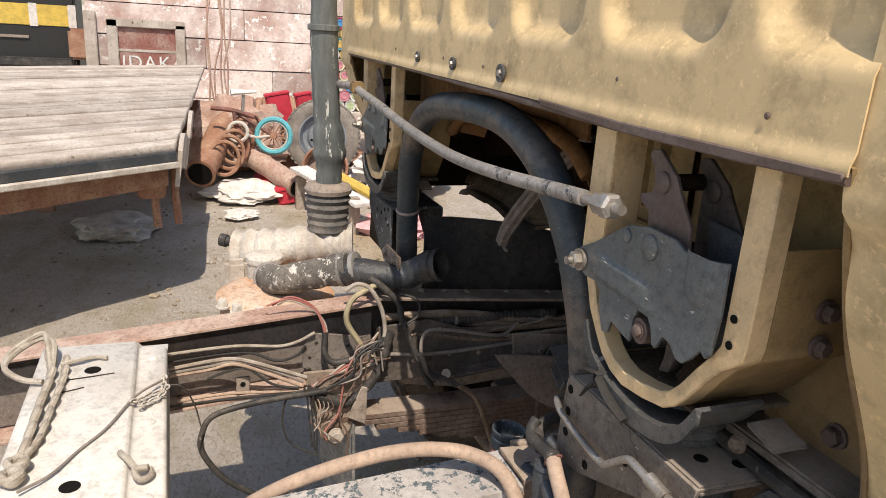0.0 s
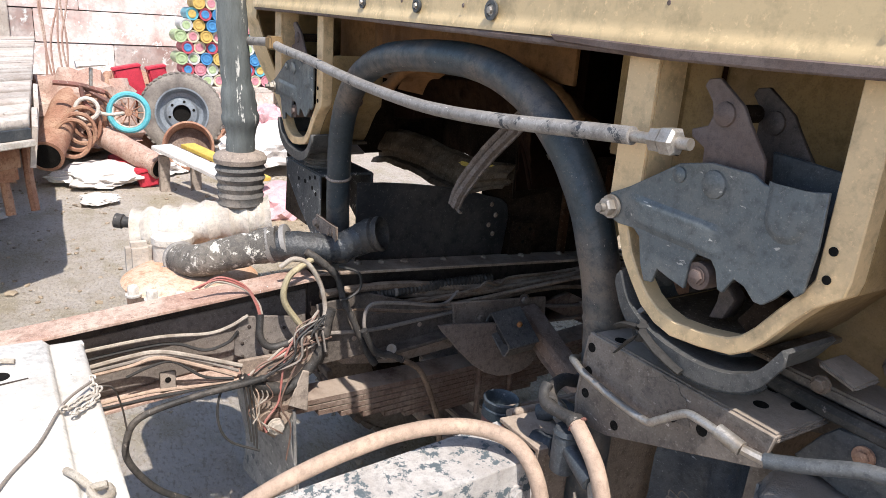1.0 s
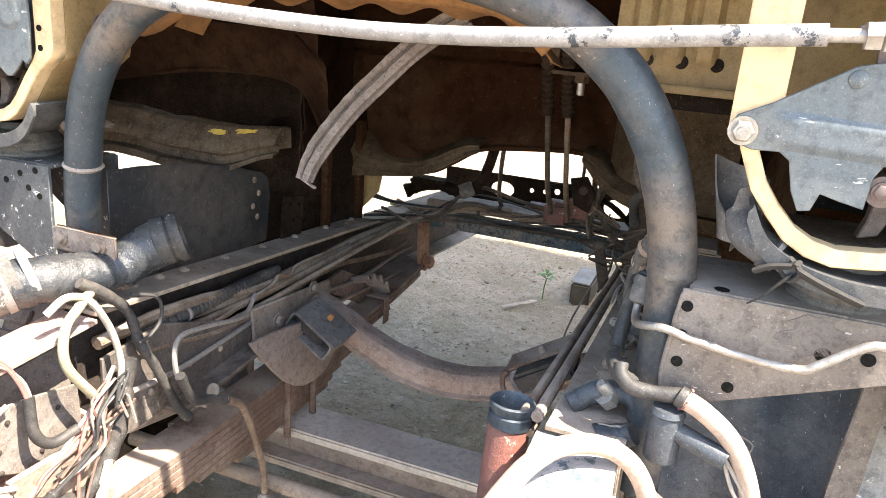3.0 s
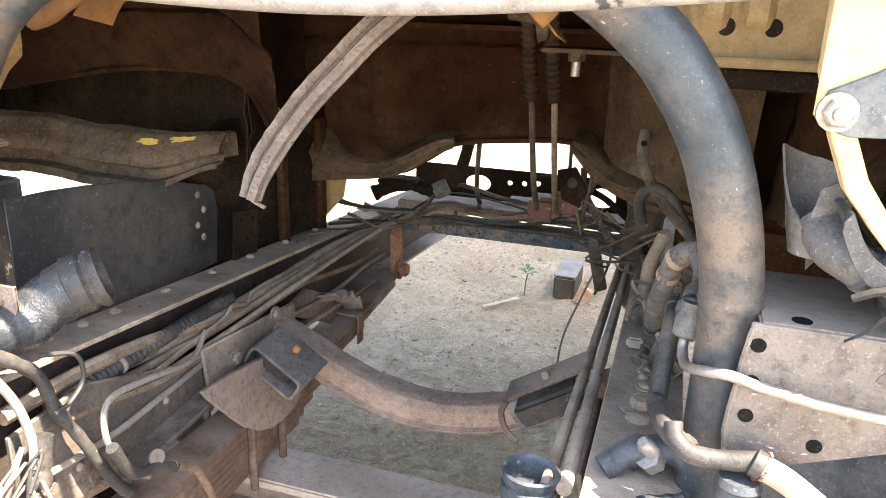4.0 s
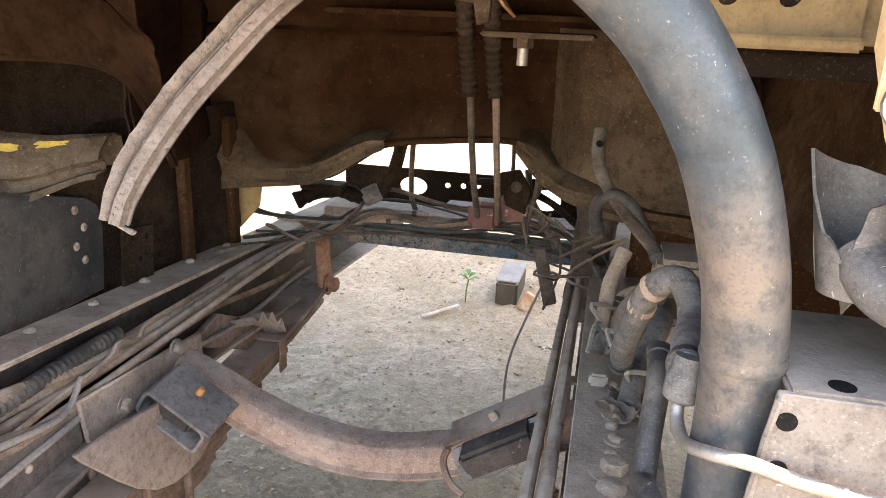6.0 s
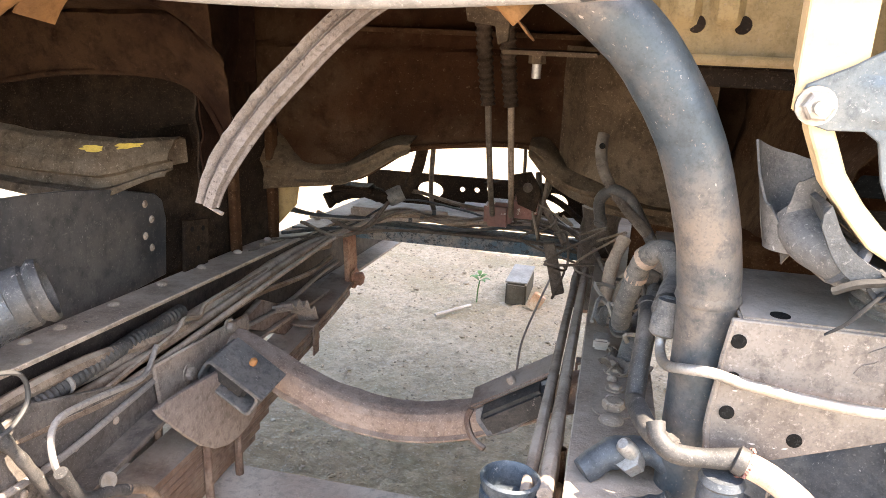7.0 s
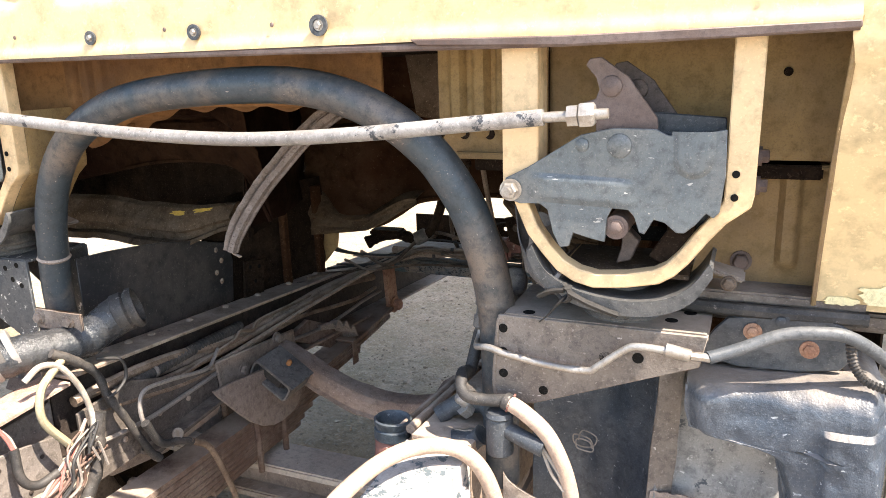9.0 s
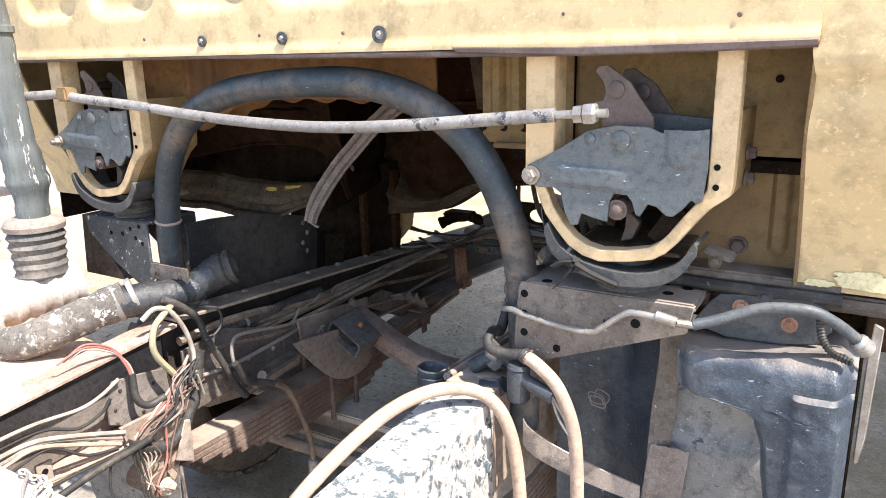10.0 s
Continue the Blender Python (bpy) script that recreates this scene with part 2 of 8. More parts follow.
WIRE_WHITE = worn("dirty_white_wire", (0.46, 0.40, 0.34), (0.26, 0.21, 0.17), None, 25, 0.5, 0.7, 0, 0.15)
WIRE_RED = worn("red_wire", (0.46, 0.15, 0.125), (0.36, 0.2, 0.17), None, 25, 0.5, 0.6, 0, 0.1)
WIRE_YEL = plain("yellow_sleeve", (0.42, 0.35, 0.22), 0.6)
WIRE_GREY = plain("grey_wire", (0.3, 0.26, 0.23), 0.7)
COPPER = worn("copper_wire", (0.22, 0.135, 0.105), (0.14, 0.10, 0.08), None, 30, 0.5, 0.6, 0.2, 0.1)
ORANGE = plain("orange_rust_spot", (0.52, 0.24, 0.10), 0.8)
BLUE = plain("teal_blue_plastic", (0.12, 0.48, 0.55), 0.5)
RED = plain("red_plastic", (0.62, 0.04, 0.07), 0.5)
PINK = plain("pink_cloth", (0.75, 0.45, 0.47), 0.9)
CLOTH = plain("white_sacking", (0.78, 0.73, 0.69), 0.95)
GREEN = plain("leaf_green", (0.10, 0.20, 0.04), 0.6)
PAINT_BLACK = plain("black_truck_body", (0.02, 0.02, 0.02), 0.5)
PAINT_WHITE = plain("white_lettering", (0.8, 0.8, 0.78), 0.7)
BRIGHT_YELLOW = plain("bright_yellow_paint", (0.72, 0.5, 0.1), 0.5)


# ---- mesh helpers ----
def thing(name, label, category, loc=(0, 0, 0), group="", kind=""):
    return tagged(new(name), label, category, group, kind) if tuple(loc) == (0, 0, 0) else placed(name, label, category, loc, group, kind)


def placed(name, label, category, loc, group, kind):
    e = new(name)
    e.location = loc
    return tagged(e, label, category, group, kind)


def base_of(p):
    v = Vector((0, 0, 0))
    while p:
        v, p = v + p.location, p.parent
    return v


def part(name, bm, material, parent=None, label="", smooth=40):
    """One mesh object built in world places, under a thing or a part."""
    me = bpy.data.meshes.new(name)
    bmesh.ops.recalc_face_normals(bm, faces=bm.faces)
    bm.to_mesh(me)
    bm.free()
    me.materials.append(material)
    if smooth:
        me.shade_smooth()
        me.set_sharp_from_angle(angle=radians(smooth))
    ob = new(name, me)
    if parent:
        ob.parent = parent
        ob.location = -base_of(parent)
    return tagged(ob, label)


def bevel(bm, w, seg=2):
    if w:
        bmesh.ops.bevel(bm, geom=[e for e in bm.edges if e.is_manifold and e.calc_face_angle(0) > 0.5], offset=w, segments=seg, affect="EDGES", clamp_overlap=True)
    return bm


def box(x0, x1, y0, y1, z0, z1, bev=0.002, bm=None):
    bm2 = bmesh.new()
    bmesh.ops.create_cube(bm2, size=1, matrix=Matrix.Translation(((x0 + x1) / 2, (y0 + y1) / 2, (z0 + z1) / 2)) @ Matrix.Diagonal((x1 - x0, y1 - y0, z1 - z0, 1)))
    bevel(bm2, bev)
    return bm2


def join(*bms):
    out = bmesh.new()
    for b in bms:
        me = bpy.data.meshes.new("tmp")
        b.to_mesh(me)
        out.from_mesh(me)
        bpy.data.meshes.remove(me)
        b.free()
    return out


def turned(bm, m):
    bmesh.ops.transform(bm, matrix=m, verts=bm.verts)
    return bm


def prism(poly, a, b, axis="y", bev=0.0015):
    """Polygon pushed from a to b along an axis: y takes (x, z), x takes (y, z), z takes (x, y)."""
    bm = bmesh.new()

    def at(p, d):
        return {"y": (p[0], d, p[1]), "x": (d, p[0], p[1]), "z": (p[0], p[1], d)}[axis]

    n = len(poly)
    va, vb = [bm.verts.new(at(p, a)) for p in poly], [bm.verts.new(at(p, b)) for p in poly]
    bm.faces.new(va), bm.faces.new(vb[::-1])
    for i in range(n):
        bm.faces.new((va[i], vb[i], vb[(i + 1) % n], va[(i + 1) % n]))
    bmesh.ops.recalc_face_normals(bm, faces=bm.faces)
    bevel(bm, bev, 1)
    bmesh.ops.triangulate(bm, faces=[f for f in bm.faces if len(f.verts) > 4])
    return bm


def ring_prism(outer, inner, a, b, axis="y"):
    """Band between two polygons of as many points, pushed along an axis (open ends stay open where the lists say)."""
    bm = bmesh.new()

    def at(p, d):
        return {"y": (p[0], d, p[1]), "x": (d, p[0], p[1]), "z": (p[0], p[1], d)}[axis]

    q = [[bm.verts.new(at(p, d)) for p in pts] for d in (a, b) for pts in (outer, inner)]
    oa, ia, ob_, ib = q
    n = len(outer)
    for i in range(n - 1):
        bm.faces.new((oa[i], oa[i + 1], ia[i + 1], ia[i]))
        bm.faces.new((ob_[i], ob_[i + 1], ib[i + 1], ib[i]))
        bm.faces.new((oa[i], oa[i + 1], ob_[i + 1], ob_[i]))
        bm.faces.new((ia[i], ia[i + 1], ib[i + 1], ib[i]))
    for i in (0, n - 1):
        bm.faces.new((oa[i], ia[i], ib[i], ob_[i]))
    bmesh.ops.recalc_face_normals(bm, faces=bm.faces)
    return bevel(bm, 0.0015, 1)


def curve(pts, step=6):
    """Catmull-Rom line through the points."""
    p = [Vector(q) for q in pts]
    p = [2 * p[0] - p[1]] + p + [2 * p[-1] - p[-2]]
    out = []
    for i in range(1, len(p) - 2):
        for k in range(step):
            t = k / step
            a, b, c, d = p[i - 1], p[i], p[i + 1], p[i + 2]
            out.append(0.5 * (2 * b + (c - a) * t + (2 * a - 5 * b + 4 * c - d) * t * t + (3 * b - a - 3 * c + d) * t ** 3))
    return out + [p[-2]]


def tube(pts, r, seg=10, step=6, wobble=0.0, squash=1.0, rr=None):
    """Round bar or hose along a smooth line. rr: radius at each share of the way."""
    line = curve(pts, step) if step > 1 else [Vector(q) for q in pts]
    bm = bmesh.new()
    rings = []
    up = Vector((0.13, 0.31, 0.94))
    n = len(line)
    for i, c in enumerate(line):
        d = (line[min(i + 1, n - 1)] - line[max(i - 1, 0)]).normalized()
        s = d.cross(up)
        if s.length < 0.05:
            s = d.cross(Vector((1, 0, 0)))
        s.normalize()
        u = s.cross(d).normalized()
        up = u
        k = (rr(i / (n - 1)) if rr else 1.0) * r * (1 + wobble * noise.noise(c * 60))
        rings.append([bm.verts.new(c + s * math.cos(a) * k + u * math.sin(a) * k * squash) for a in [2 * math.pi * j / seg for j in range(seg)]])
    for a, b in zip(rings, rings[1:]):
        for j in range(seg):
            bm.faces.new((a[j], a[(j + 1) % seg], b[(j + 1) % seg], b[j]))
    bm.faces.new(rings[0][::-1]), bm.faces.new(rings[-1])
    return bm


def lathe(profile, centre=(0, 0, 0), axis=(0, 0, 1), seg=24, cap=True):
    """Turned body: profile of (radius, height) along the axis."""
    bm = bmesh.new()
    rings = [[bm.verts.new((max(r, 1e-5) * math.cos(2 * math.pi * j / seg), max(r, 1e-5) * math.sin(2 * math.pi * j / seg), h)) for j in range(seg)] for r, h in profile]
    for a, b in zip(rings, rings[1:]):
        for j in range(seg):
            bm.faces.new((a[j], a[(j + 1) % seg], b[(j + 1) % seg], b[j]))
    if cap:
        bm.faces.new(rings[0][::-1]), bm.faces.new(rings[-1])
    m = Matrix.Translation(centre) @ Vector(axis).to_track_quat("Z", "Y").to_matrix().to_4x4()
    return turned(bm, m)


def bolt(c, axis=(0, -1, 0), r=0.009, h=0.008, washer=1.35, stud=0.0):
    """Hexagon head with washer, and a stud end where it has one."""
    a = lathe([(r * washer, -0.002), (r * washer, 0.002)], c, axis, 16)
    b = lathe([(r, 0.0), (r, h * 0.85), (r * 0.82, h)], c, axis, 6)
    if stud:
        return join(a, b, lathe([(r * 0.5, 0), (r * 0.5, h + stud)], c, axis, 10))
    return join(a, b)


def rivet(c, axis=(0, 0, 1), r=0.009, h=0.006):
    return lathe([(r, -0.001), (r * 0.95, h * 0.4), (r * 0.6, h * 0.85), (r * 0.1, h)], c, axis, 12)


def sheet(f, nu, nv, thick=0.0015):
    """Surface f(u, v) with thickness."""
    bm = bmesh.new()
    g = [[bm.verts.new(f(i / nu, j / nv)) for j in range(nv + 1)] for i in range(nu + 1)]
    for i in range(nu):
        for j in range(nv):
            bm.faces.new((g[i][j], g[i + 1][j], g[i + 1][j + 1], g[i][j + 1]))
    bmesh.ops.recalc_face_normals(bm, faces=bm.faces)
    if thick:
        bmesh.ops.solidify(bm, geom=bm.faces[:], thickness=thick)
    return bm


def step01(a, b, x):
    t = min(1.0, max(0.0, (x - a) / (b - a)))
    return t * t * (3 - 2 * t)


def lump(v, s=8.0, a=0.01):
    return a * noise.fractal(Vector(v) * s, 0.8, 2.0, 4)


# ---- ground ----
GZ = 0.03


def ground_height(x, y):
    d = max(0.0, 1 - math.hypot(x + 1, y - 1) / 9)
    near = step01(-1.5, -1.1, x) * step01(1.1, 0.8, x) * step01(0.25, 0.45, y) * step01(3.3, 2.9, y)
    return GZ + d * (lump((x, y, 0), 1.1, 0.02) + lump((x, y, 3), 9, 0.006)) + near * (lump((x, y, 5), 26, 0.007) + lump((x, y, 7), 60, 0.004))


def earth():
    """Brown mossy earth ahead of the truck; yard zones painted paler where the sun falls."""
    m = worn("packed_earth", (0.70, 0.56, 0.405), (0.54, 0.415, 0.275), (0.76, 0.66, 0.54), 3.3, 0.5, 0.95, 0, 1.0, 0.62, 9, micro=0.3)
    n, l = m.node_tree.nodes, m.node_tree.links
    bs = n["Principled BSDF"]
    first = bs.inputs["Base Color"].links[0].from_socket
    tc = n.new("ShaderNodeTexCoord")
    wob = n.new("ShaderNodeTexNoise")
    wob.inputs["Scale"].default_value, wob.inputs["Detail"].default_value = 2.2, 6
    l.new(tc.outputs["Object"], wob.inputs["Vector"])
    sep = n.new("ShaderNodeSeparateXYZ")
    l.new(tc.outputs["Object"], sep.inputs[0])

    def zone(socket, at, width):
        add = n.new("ShaderNodeMath")
        add.operation = "MULTIPLY_ADD"
        add.inputs[1].default_value = 1.0
        l.new(wob.outputs[0], add.inputs[0])
        l.new(socket, add.inputs[2])
        r = n.new("ShaderNodeMapRange")
        r.inputs["From Min"].default_value, r.inputs["From Max"].default_value = at + 0.5 - width, at + 0.5 + width
        l.new(add.outputs[0], r.inputs["Value"])
        return r.outputs[0]

    def blend(fac, a, colour):
        x = n.new("ShaderNodeMix")
        x.data_type = "RGBA"
        l.new(fac, x.inputs[0])
        l.new(a, x.inputs[6])
        x.inputs[7].default_value = (*colour, 1)
        return x.outputs[2]

    # Paler beyond x -3.4: the sunlit yard's brightness is in the colour.
    pale = n.new("ShaderNodeMath")
    pale.operation = "SUBTRACT"
    pale.inputs[0].default_value = 1.0
    l.new(zone(sep.outputs[0], -3.4, 0.12), pale.inputs[1])
    out = blend(pale.outputs[0], first, (0.6, 0.53, 0.47))
    # Sunlit ground beside the chassis, also lightened in the colour.
    sunlit_near_yard = n.new("ShaderNodeMath")
    sunlit_near_yard.operation = "SUBTRACT"
    sunlit_near_yard.inputs[0].default_value = 1.0
    l.new(zone(sep.outputs[1], 0.45, 0.14), sunlit_near_yard.inputs[1])
    out = blend(sunlit_near_yard.outputs[0], out, (0.66, 0.59, 0.53))
    grit = n.new("ShaderNodeTexVoronoi")
    grit.inputs["Scale"].default_value = 34
    l.new(tc.outputs["Object"], grit.inputs["Vector"])
    gr = n.new("ShaderNodeMapRange")
    gr.inputs["From Min"].default_value, gr.inputs["From Max"].default_value, gr.inputs["To Min"].default_value, gr.inputs["To Max"].default_value = 0.08, 0.30, 0.55, 0.0
    l.new(grit.outputs["Distance"], gr.inputs["Value"])
    out = blend(gr.outputs[0], out, (0.74, 0.64, 0.5))
    moss = n.new("ShaderNodeTexNoise")
    moss.inputs["Scale"].default_value, moss.inputs["Detail"].default_value = 1.7, 9
    l.new(tc.outputs["Object"], moss.inputs["Vector"])
    mr = n.new("ShaderNodeMapRange")
    mr.inputs["From Min"].default_value, mr.inputs["From Max"].default_value, mr.inputs["To Max"].default_value = 0.52, 0.70, 0.6
    l.new(moss.outputs[0], mr.inputs["Value"])
    out = blend(mr.outputs[0], out, (0.33, 0.26, 0.13))
    clod = n.new("ShaderNodeTexNoise")
    clod.inputs["Scale"].default_value, clod.inputs["Detail"].default_value, clod.inputs["Roughness"].default_value = 13, 10, 0.78
    l.new(tc.outputs["Object"], clod.inputs["Vector"])
    cr = n.new("ShaderNodeMapRange")
    cr.inputs["From Min"].default_value, cr.inputs["From Max"].default_value, cr.inputs["To Max"].default_value = 0.48, 0.66, 0.45
    l.new(clod.outputs[0], cr.inputs["Value"])
    out = blend(cr.outputs[0], out, (0.43, 0.335, 0.23))
    for seed_at, sc, lo, hi, amount, tint in ((0.0, 3.4, 0.50, 0.62, 0.5, (0.44, 0.37, 0.24)), (4.0, 46, 0.52, 0.60, 0.5, (0.36, 0.278, 0.19)), (9.0, 90, 0.56, 0.62, 0.5, (0.80, 0.71, 0.58))):
        fm = n.new("ShaderNodeMapping")
        fm.inputs["Location"].default_value, fm.inputs["Scale"].default_value, fm.inputs["Rotation"].default_value = (seed_at, seed_at, 0), (1.0, 2.0, 1.0), (0, 0, 0.35)
        l.new(tc.outputs["Object"], fm.inputs[0])
        fn = n.new("ShaderNodeTexNoise")
        fn.inputs["Scale"].default_value, fn.inputs["Detail"].default_value, fn.inputs["Roughness"].default_value = sc, 6, 0.65
        l.new(fm.outputs[0], fn.inputs["Vector"])
        fr = n.new("ShaderNodeMapRange")
        fr.inputs["From Min"].default_value, fr.inputs["From Max"].default_value, fr.inputs["To Max"].default_value = lo, hi, amount
        l.new(fn.outputs[0], fr.inputs["Value"])
        out = blend(fr.outputs[0], out, tint)
    b2 = n.new("ShaderNodeBump")
    b2.inputs["Strength"].default_value, b2.inputs["Distance"].default_value = 1.0, 0.05
    l.new(clod.outputs[0], b2.inputs["Height"])
    l.new(bs.inputs["Normal"].links[0].from_socket, b2.inputs["Normal"])
    l.new(b2.outputs[0], bs.inputs["Normal"])
    l.new(out, bs.inputs["Base Color"])
    return m


def build_ground():
    bm = bmesh.new()
    xs = [-400, -120, -40, -16] + [-11 + 0.11 * i for i in range(87)] + [-1.43 + 0.0125 * i for i in range(200)] + [1.07 + 0.11 * i for i in range(27)] + [5, 9, 20, 60, 400]
    ys = [-400, -60, -15, -5] + [-3 + 0.11 * i for i in range(30)] + [0.3 + 0.0125 * i for i in range(232)] + [3.2 + 0.11 * i for i in range(54)] + [10, 14, 25, 60, 400]
    g = [[bm.verts.new((x, y, ground_height(x, y))) for y in ys] for x in xs]
    for i in range(len(xs) - 1):
        for j in range(len(ys) - 1):
            bm.faces.new((g[i][j], g[i + 1][j], g[i + 1][j + 1], g[i][j + 1]))
    dirt = earth()
    return tagged(part("ground", bm, dirt), "packed dry earth yard, pale in places and brown in others", "ground", kind="structure")


build_ground()


def unseen_shade_wall():
    """Unseen plain wall and tall block, added to shade the ground ahead of the truck."""
    bm = join(box(3.2, 6.6, 0.3, 2.05, 0.0, 7.4, 0.02), box(3.2, 3.4, 2.055, 9.0, 0.0, 2.2, 0.02))
    return tagged(part("wall_east", bm, worn("white_render", (0.78, 0.74, 0.68), (0.66, 0.61, 0.54), None, 1.2, 0.5, 0.9, 0, 0.3)), "unseen white wall and tall block added to shade the ground", "wall", kind="structure")


unseen_shade_wall()


# ---- truck cab ----
cab = thing("truck_cab", "faded yellow pressed-steel truck cab seen from behind and below", "truck cab", (0, 0.5, 1.2))


def rear_wall_at(u, v):
    x, z = -0.80 + 1.607 * u, 1.243 + 0.72 * v ** 1.6
    deep = 0.0
    for c in (0.79, 0.553, 0.312, 0.07, -0.17, -0.41, -0.65):
        dx, dz = abs(x - c) - 0.055, abs(z - 1.59) - 0.225
        d = math.hypot(max(dx, 0), max(dz, 0))
        deep = max(deep, 1 - step01(0.026, 0.05, d))
    y = 0.018 * deep + 0.0015 * math.sin(9 * x) - 0.004 * step01(1.262, 1.248, z)
    return (x, y, z)


rear_wall = part("rear_wall", sheet(rear_wall_at, 330, 60, 0.0018), YELLOW, cab)
part("bottom_lip", tube([(-0.80, 0.003, 1.241), (-0.3, 0.002, 1.242), (0.2, 0.002, 1.238), (0.55, 0.001, 1.236), (0.806, 0.002, 1.241)], 0.005, 8, 8, 0.2), ARM_STEEL, rear_wall, "worn rusty folded edge")
part("torn_edge_strip", prism([(0.33, 1.246), (0.52, 1.243), (0.807, 1.246), (0.807, 1.238), (0.7, 1.234), (0.52, 1.232), (0.34, 1.238)], -0.007, -0.004), ARM_STEEL, rear_wall, "bent bare-metal strip")
for x, r in ((-0.188, 0.008), (0.004, 0.0085), (0.203, 0.0105)):
    part("grommet", lathe([(r, -0.003), (r * 1.25, 0.0), (r * 1.25, 0.003), (r * 0.75, 0.003), (r * 0.7, -0.004)], (x, -0.003, 1.268), (0, -1, 0), 18), BLACK, rear_wall)
    part("grommet_bolt", bolt((x, -0.003, 1.268), (0, -1, 0), r * 0.5, 0.006), ZINC, rear_wall)
for x, z in ((0.5, 1.285), (0.72, 1.275), (-0.05, 1.274), (0.13, 1.272), (-0.35, 1.275)):
    part("rust_pit", lathe([(0.0032, 0), (0.002, 0.0012)], (x, -0.001, z), (0, -1, 0), 10), ARM_STEEL, rear_wall)


def corner_panel_at(side):
    def f(u, v):
        z = 0.915 + 1.05 * v
        yb = 0.022 + 0.1 * step01(1.2, 0.9, z) - 0.016 * step01(1.195, 1.215, z)
        edge = 0.80 + 0.006 * step01(1.16, 1.2, z) * step01(1.24, 1.2, z)
        s = u * 0.75
        r = 0.05
        if s < 0.11:
            x, y = edge + s, yb
        elif s < 0.11 + r * math.pi / 2:
            a = (s - 0.11) / r
            x, y = edge + 0.11 + r * math.sin(a), yb + r * (1 - math.cos(a))
        else:
            x, y = edge + 0.11 + r, yb + r + (s - 0.11 - r * math.pi / 2)
        return (side * x, y + 0.002 * math.sin(14 * z) * (1 - u), z)
    return f


for side in (1, -1):
    cp = part("corner_panel", sheet(corner_panel_at(side), 60, 80, 0.002), YELLOW, cab, "dented yellow corner panel with chipped lower edge")
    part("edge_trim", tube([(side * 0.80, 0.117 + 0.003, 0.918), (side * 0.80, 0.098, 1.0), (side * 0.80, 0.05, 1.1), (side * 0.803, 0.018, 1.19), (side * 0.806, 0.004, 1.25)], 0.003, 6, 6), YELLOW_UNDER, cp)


def chipped_patch(x0, z0, w, h, seed, y):
    rnd = random.Random(seed)
    pts = []
    for i in range(40):
        a = 2 * math.pi * i / 40
        k = 0.8 + 0.45 * noise.noise(Vector((2 * math.cos(a), 2 * math.sin(a), seed))) + 0.12 * rnd.random()
        pts.append((x0 + w * k * math.cos(a), z0 + h * k * math.sin(a)))
    bm = bmesh.new()
    front, back = [bm.verts.new((px, y, pz)) for px, pz in pts], [bm.verts.new((px, y + 0.004, pz)) for px, pz in pts]
    mid = bm.verts.new((x0, y, z0))
    for i in range(len(pts)):
        j = (i + 1) % len(pts)
        bm.faces.new((mid, front[i], front[j]))
        bm.faces.new((front[i], back[i], back[j], front[j]))
    return bm


PRIMER = plain("pale_primer", (0.86, 0.74, 0.44), 0.7, 0, 0.85)
part("paint_chip", chipped_patch(0.885, 0.937, 0.045, 0.014, 3, 0.1125), PRIMER, cab, "pale bare patch")
part("paint_chip", chipped_patch(0.83, 0.926, 0.022, 0.006, 5, 0.1165), PRIMER, cab, "pale bare patch")
part("paint_chip", chipped_patch(0.885, 1.185, 0.012, 0.012, 7, 0.0255), PRIMER, cab, "pale bare patch")

# shell that shades the engine bay
part("side_wall", box(-0.97, -0.962, 0.6, 1.74, 0.95, 1.97), YELLOW, cab)
part("side_wall", box(0.962, 0.97, 0.6, 1.74, 0.95, 1.97), YELLOW, cab)
part("front_wall", box(-0.97, 0.97, 1.74, 1.75, 0.97, 1.97), YELLOW, cab)
part("roof", box(-0.97, 0.97, -0.01, 1.76, 1.97, 1.99, 0.008), YELLOW, cab)
part("floor_pan", box(-0.96, 0.96, 0.93, 1.735, 1.09, 1.10), BROWN_UNDER, cab)
part("floor_pan", box(-0.96, 0.96, 0.17, 0.95, 1.235, 1.245), DARK_UNDER, cab)


# inner back wall: ribbed panels either side of the hatch
def ribbed(x0, x1, z0, z1, y, ribs):
    def f(u, v):
        x, z = x0 + (x1 - x0) * u, z0 + (z1 - z0) * v
        d = 0.0
        for c in ribs:
            zz = step01(z0 + 0.018, z0 + 0.035, z)
            d = max(d, zz * (1 - step01(0.006, 0.014, abs(x - c))))
        return (x, y - 0.012 * d, z)
    return sheet(f, int((x1 - x0) / 0.0035), 24, 0.0015)


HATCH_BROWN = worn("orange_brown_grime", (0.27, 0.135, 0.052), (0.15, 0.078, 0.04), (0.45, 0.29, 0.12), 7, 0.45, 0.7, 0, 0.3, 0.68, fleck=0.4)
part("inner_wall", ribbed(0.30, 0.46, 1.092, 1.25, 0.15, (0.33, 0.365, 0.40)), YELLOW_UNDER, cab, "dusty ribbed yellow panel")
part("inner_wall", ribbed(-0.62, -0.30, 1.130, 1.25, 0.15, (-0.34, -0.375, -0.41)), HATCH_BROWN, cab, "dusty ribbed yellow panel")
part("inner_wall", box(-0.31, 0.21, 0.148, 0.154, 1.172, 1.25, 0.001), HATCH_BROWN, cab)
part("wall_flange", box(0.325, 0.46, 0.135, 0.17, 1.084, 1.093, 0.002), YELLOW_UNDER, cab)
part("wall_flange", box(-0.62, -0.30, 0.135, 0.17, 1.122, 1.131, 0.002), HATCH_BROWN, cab)
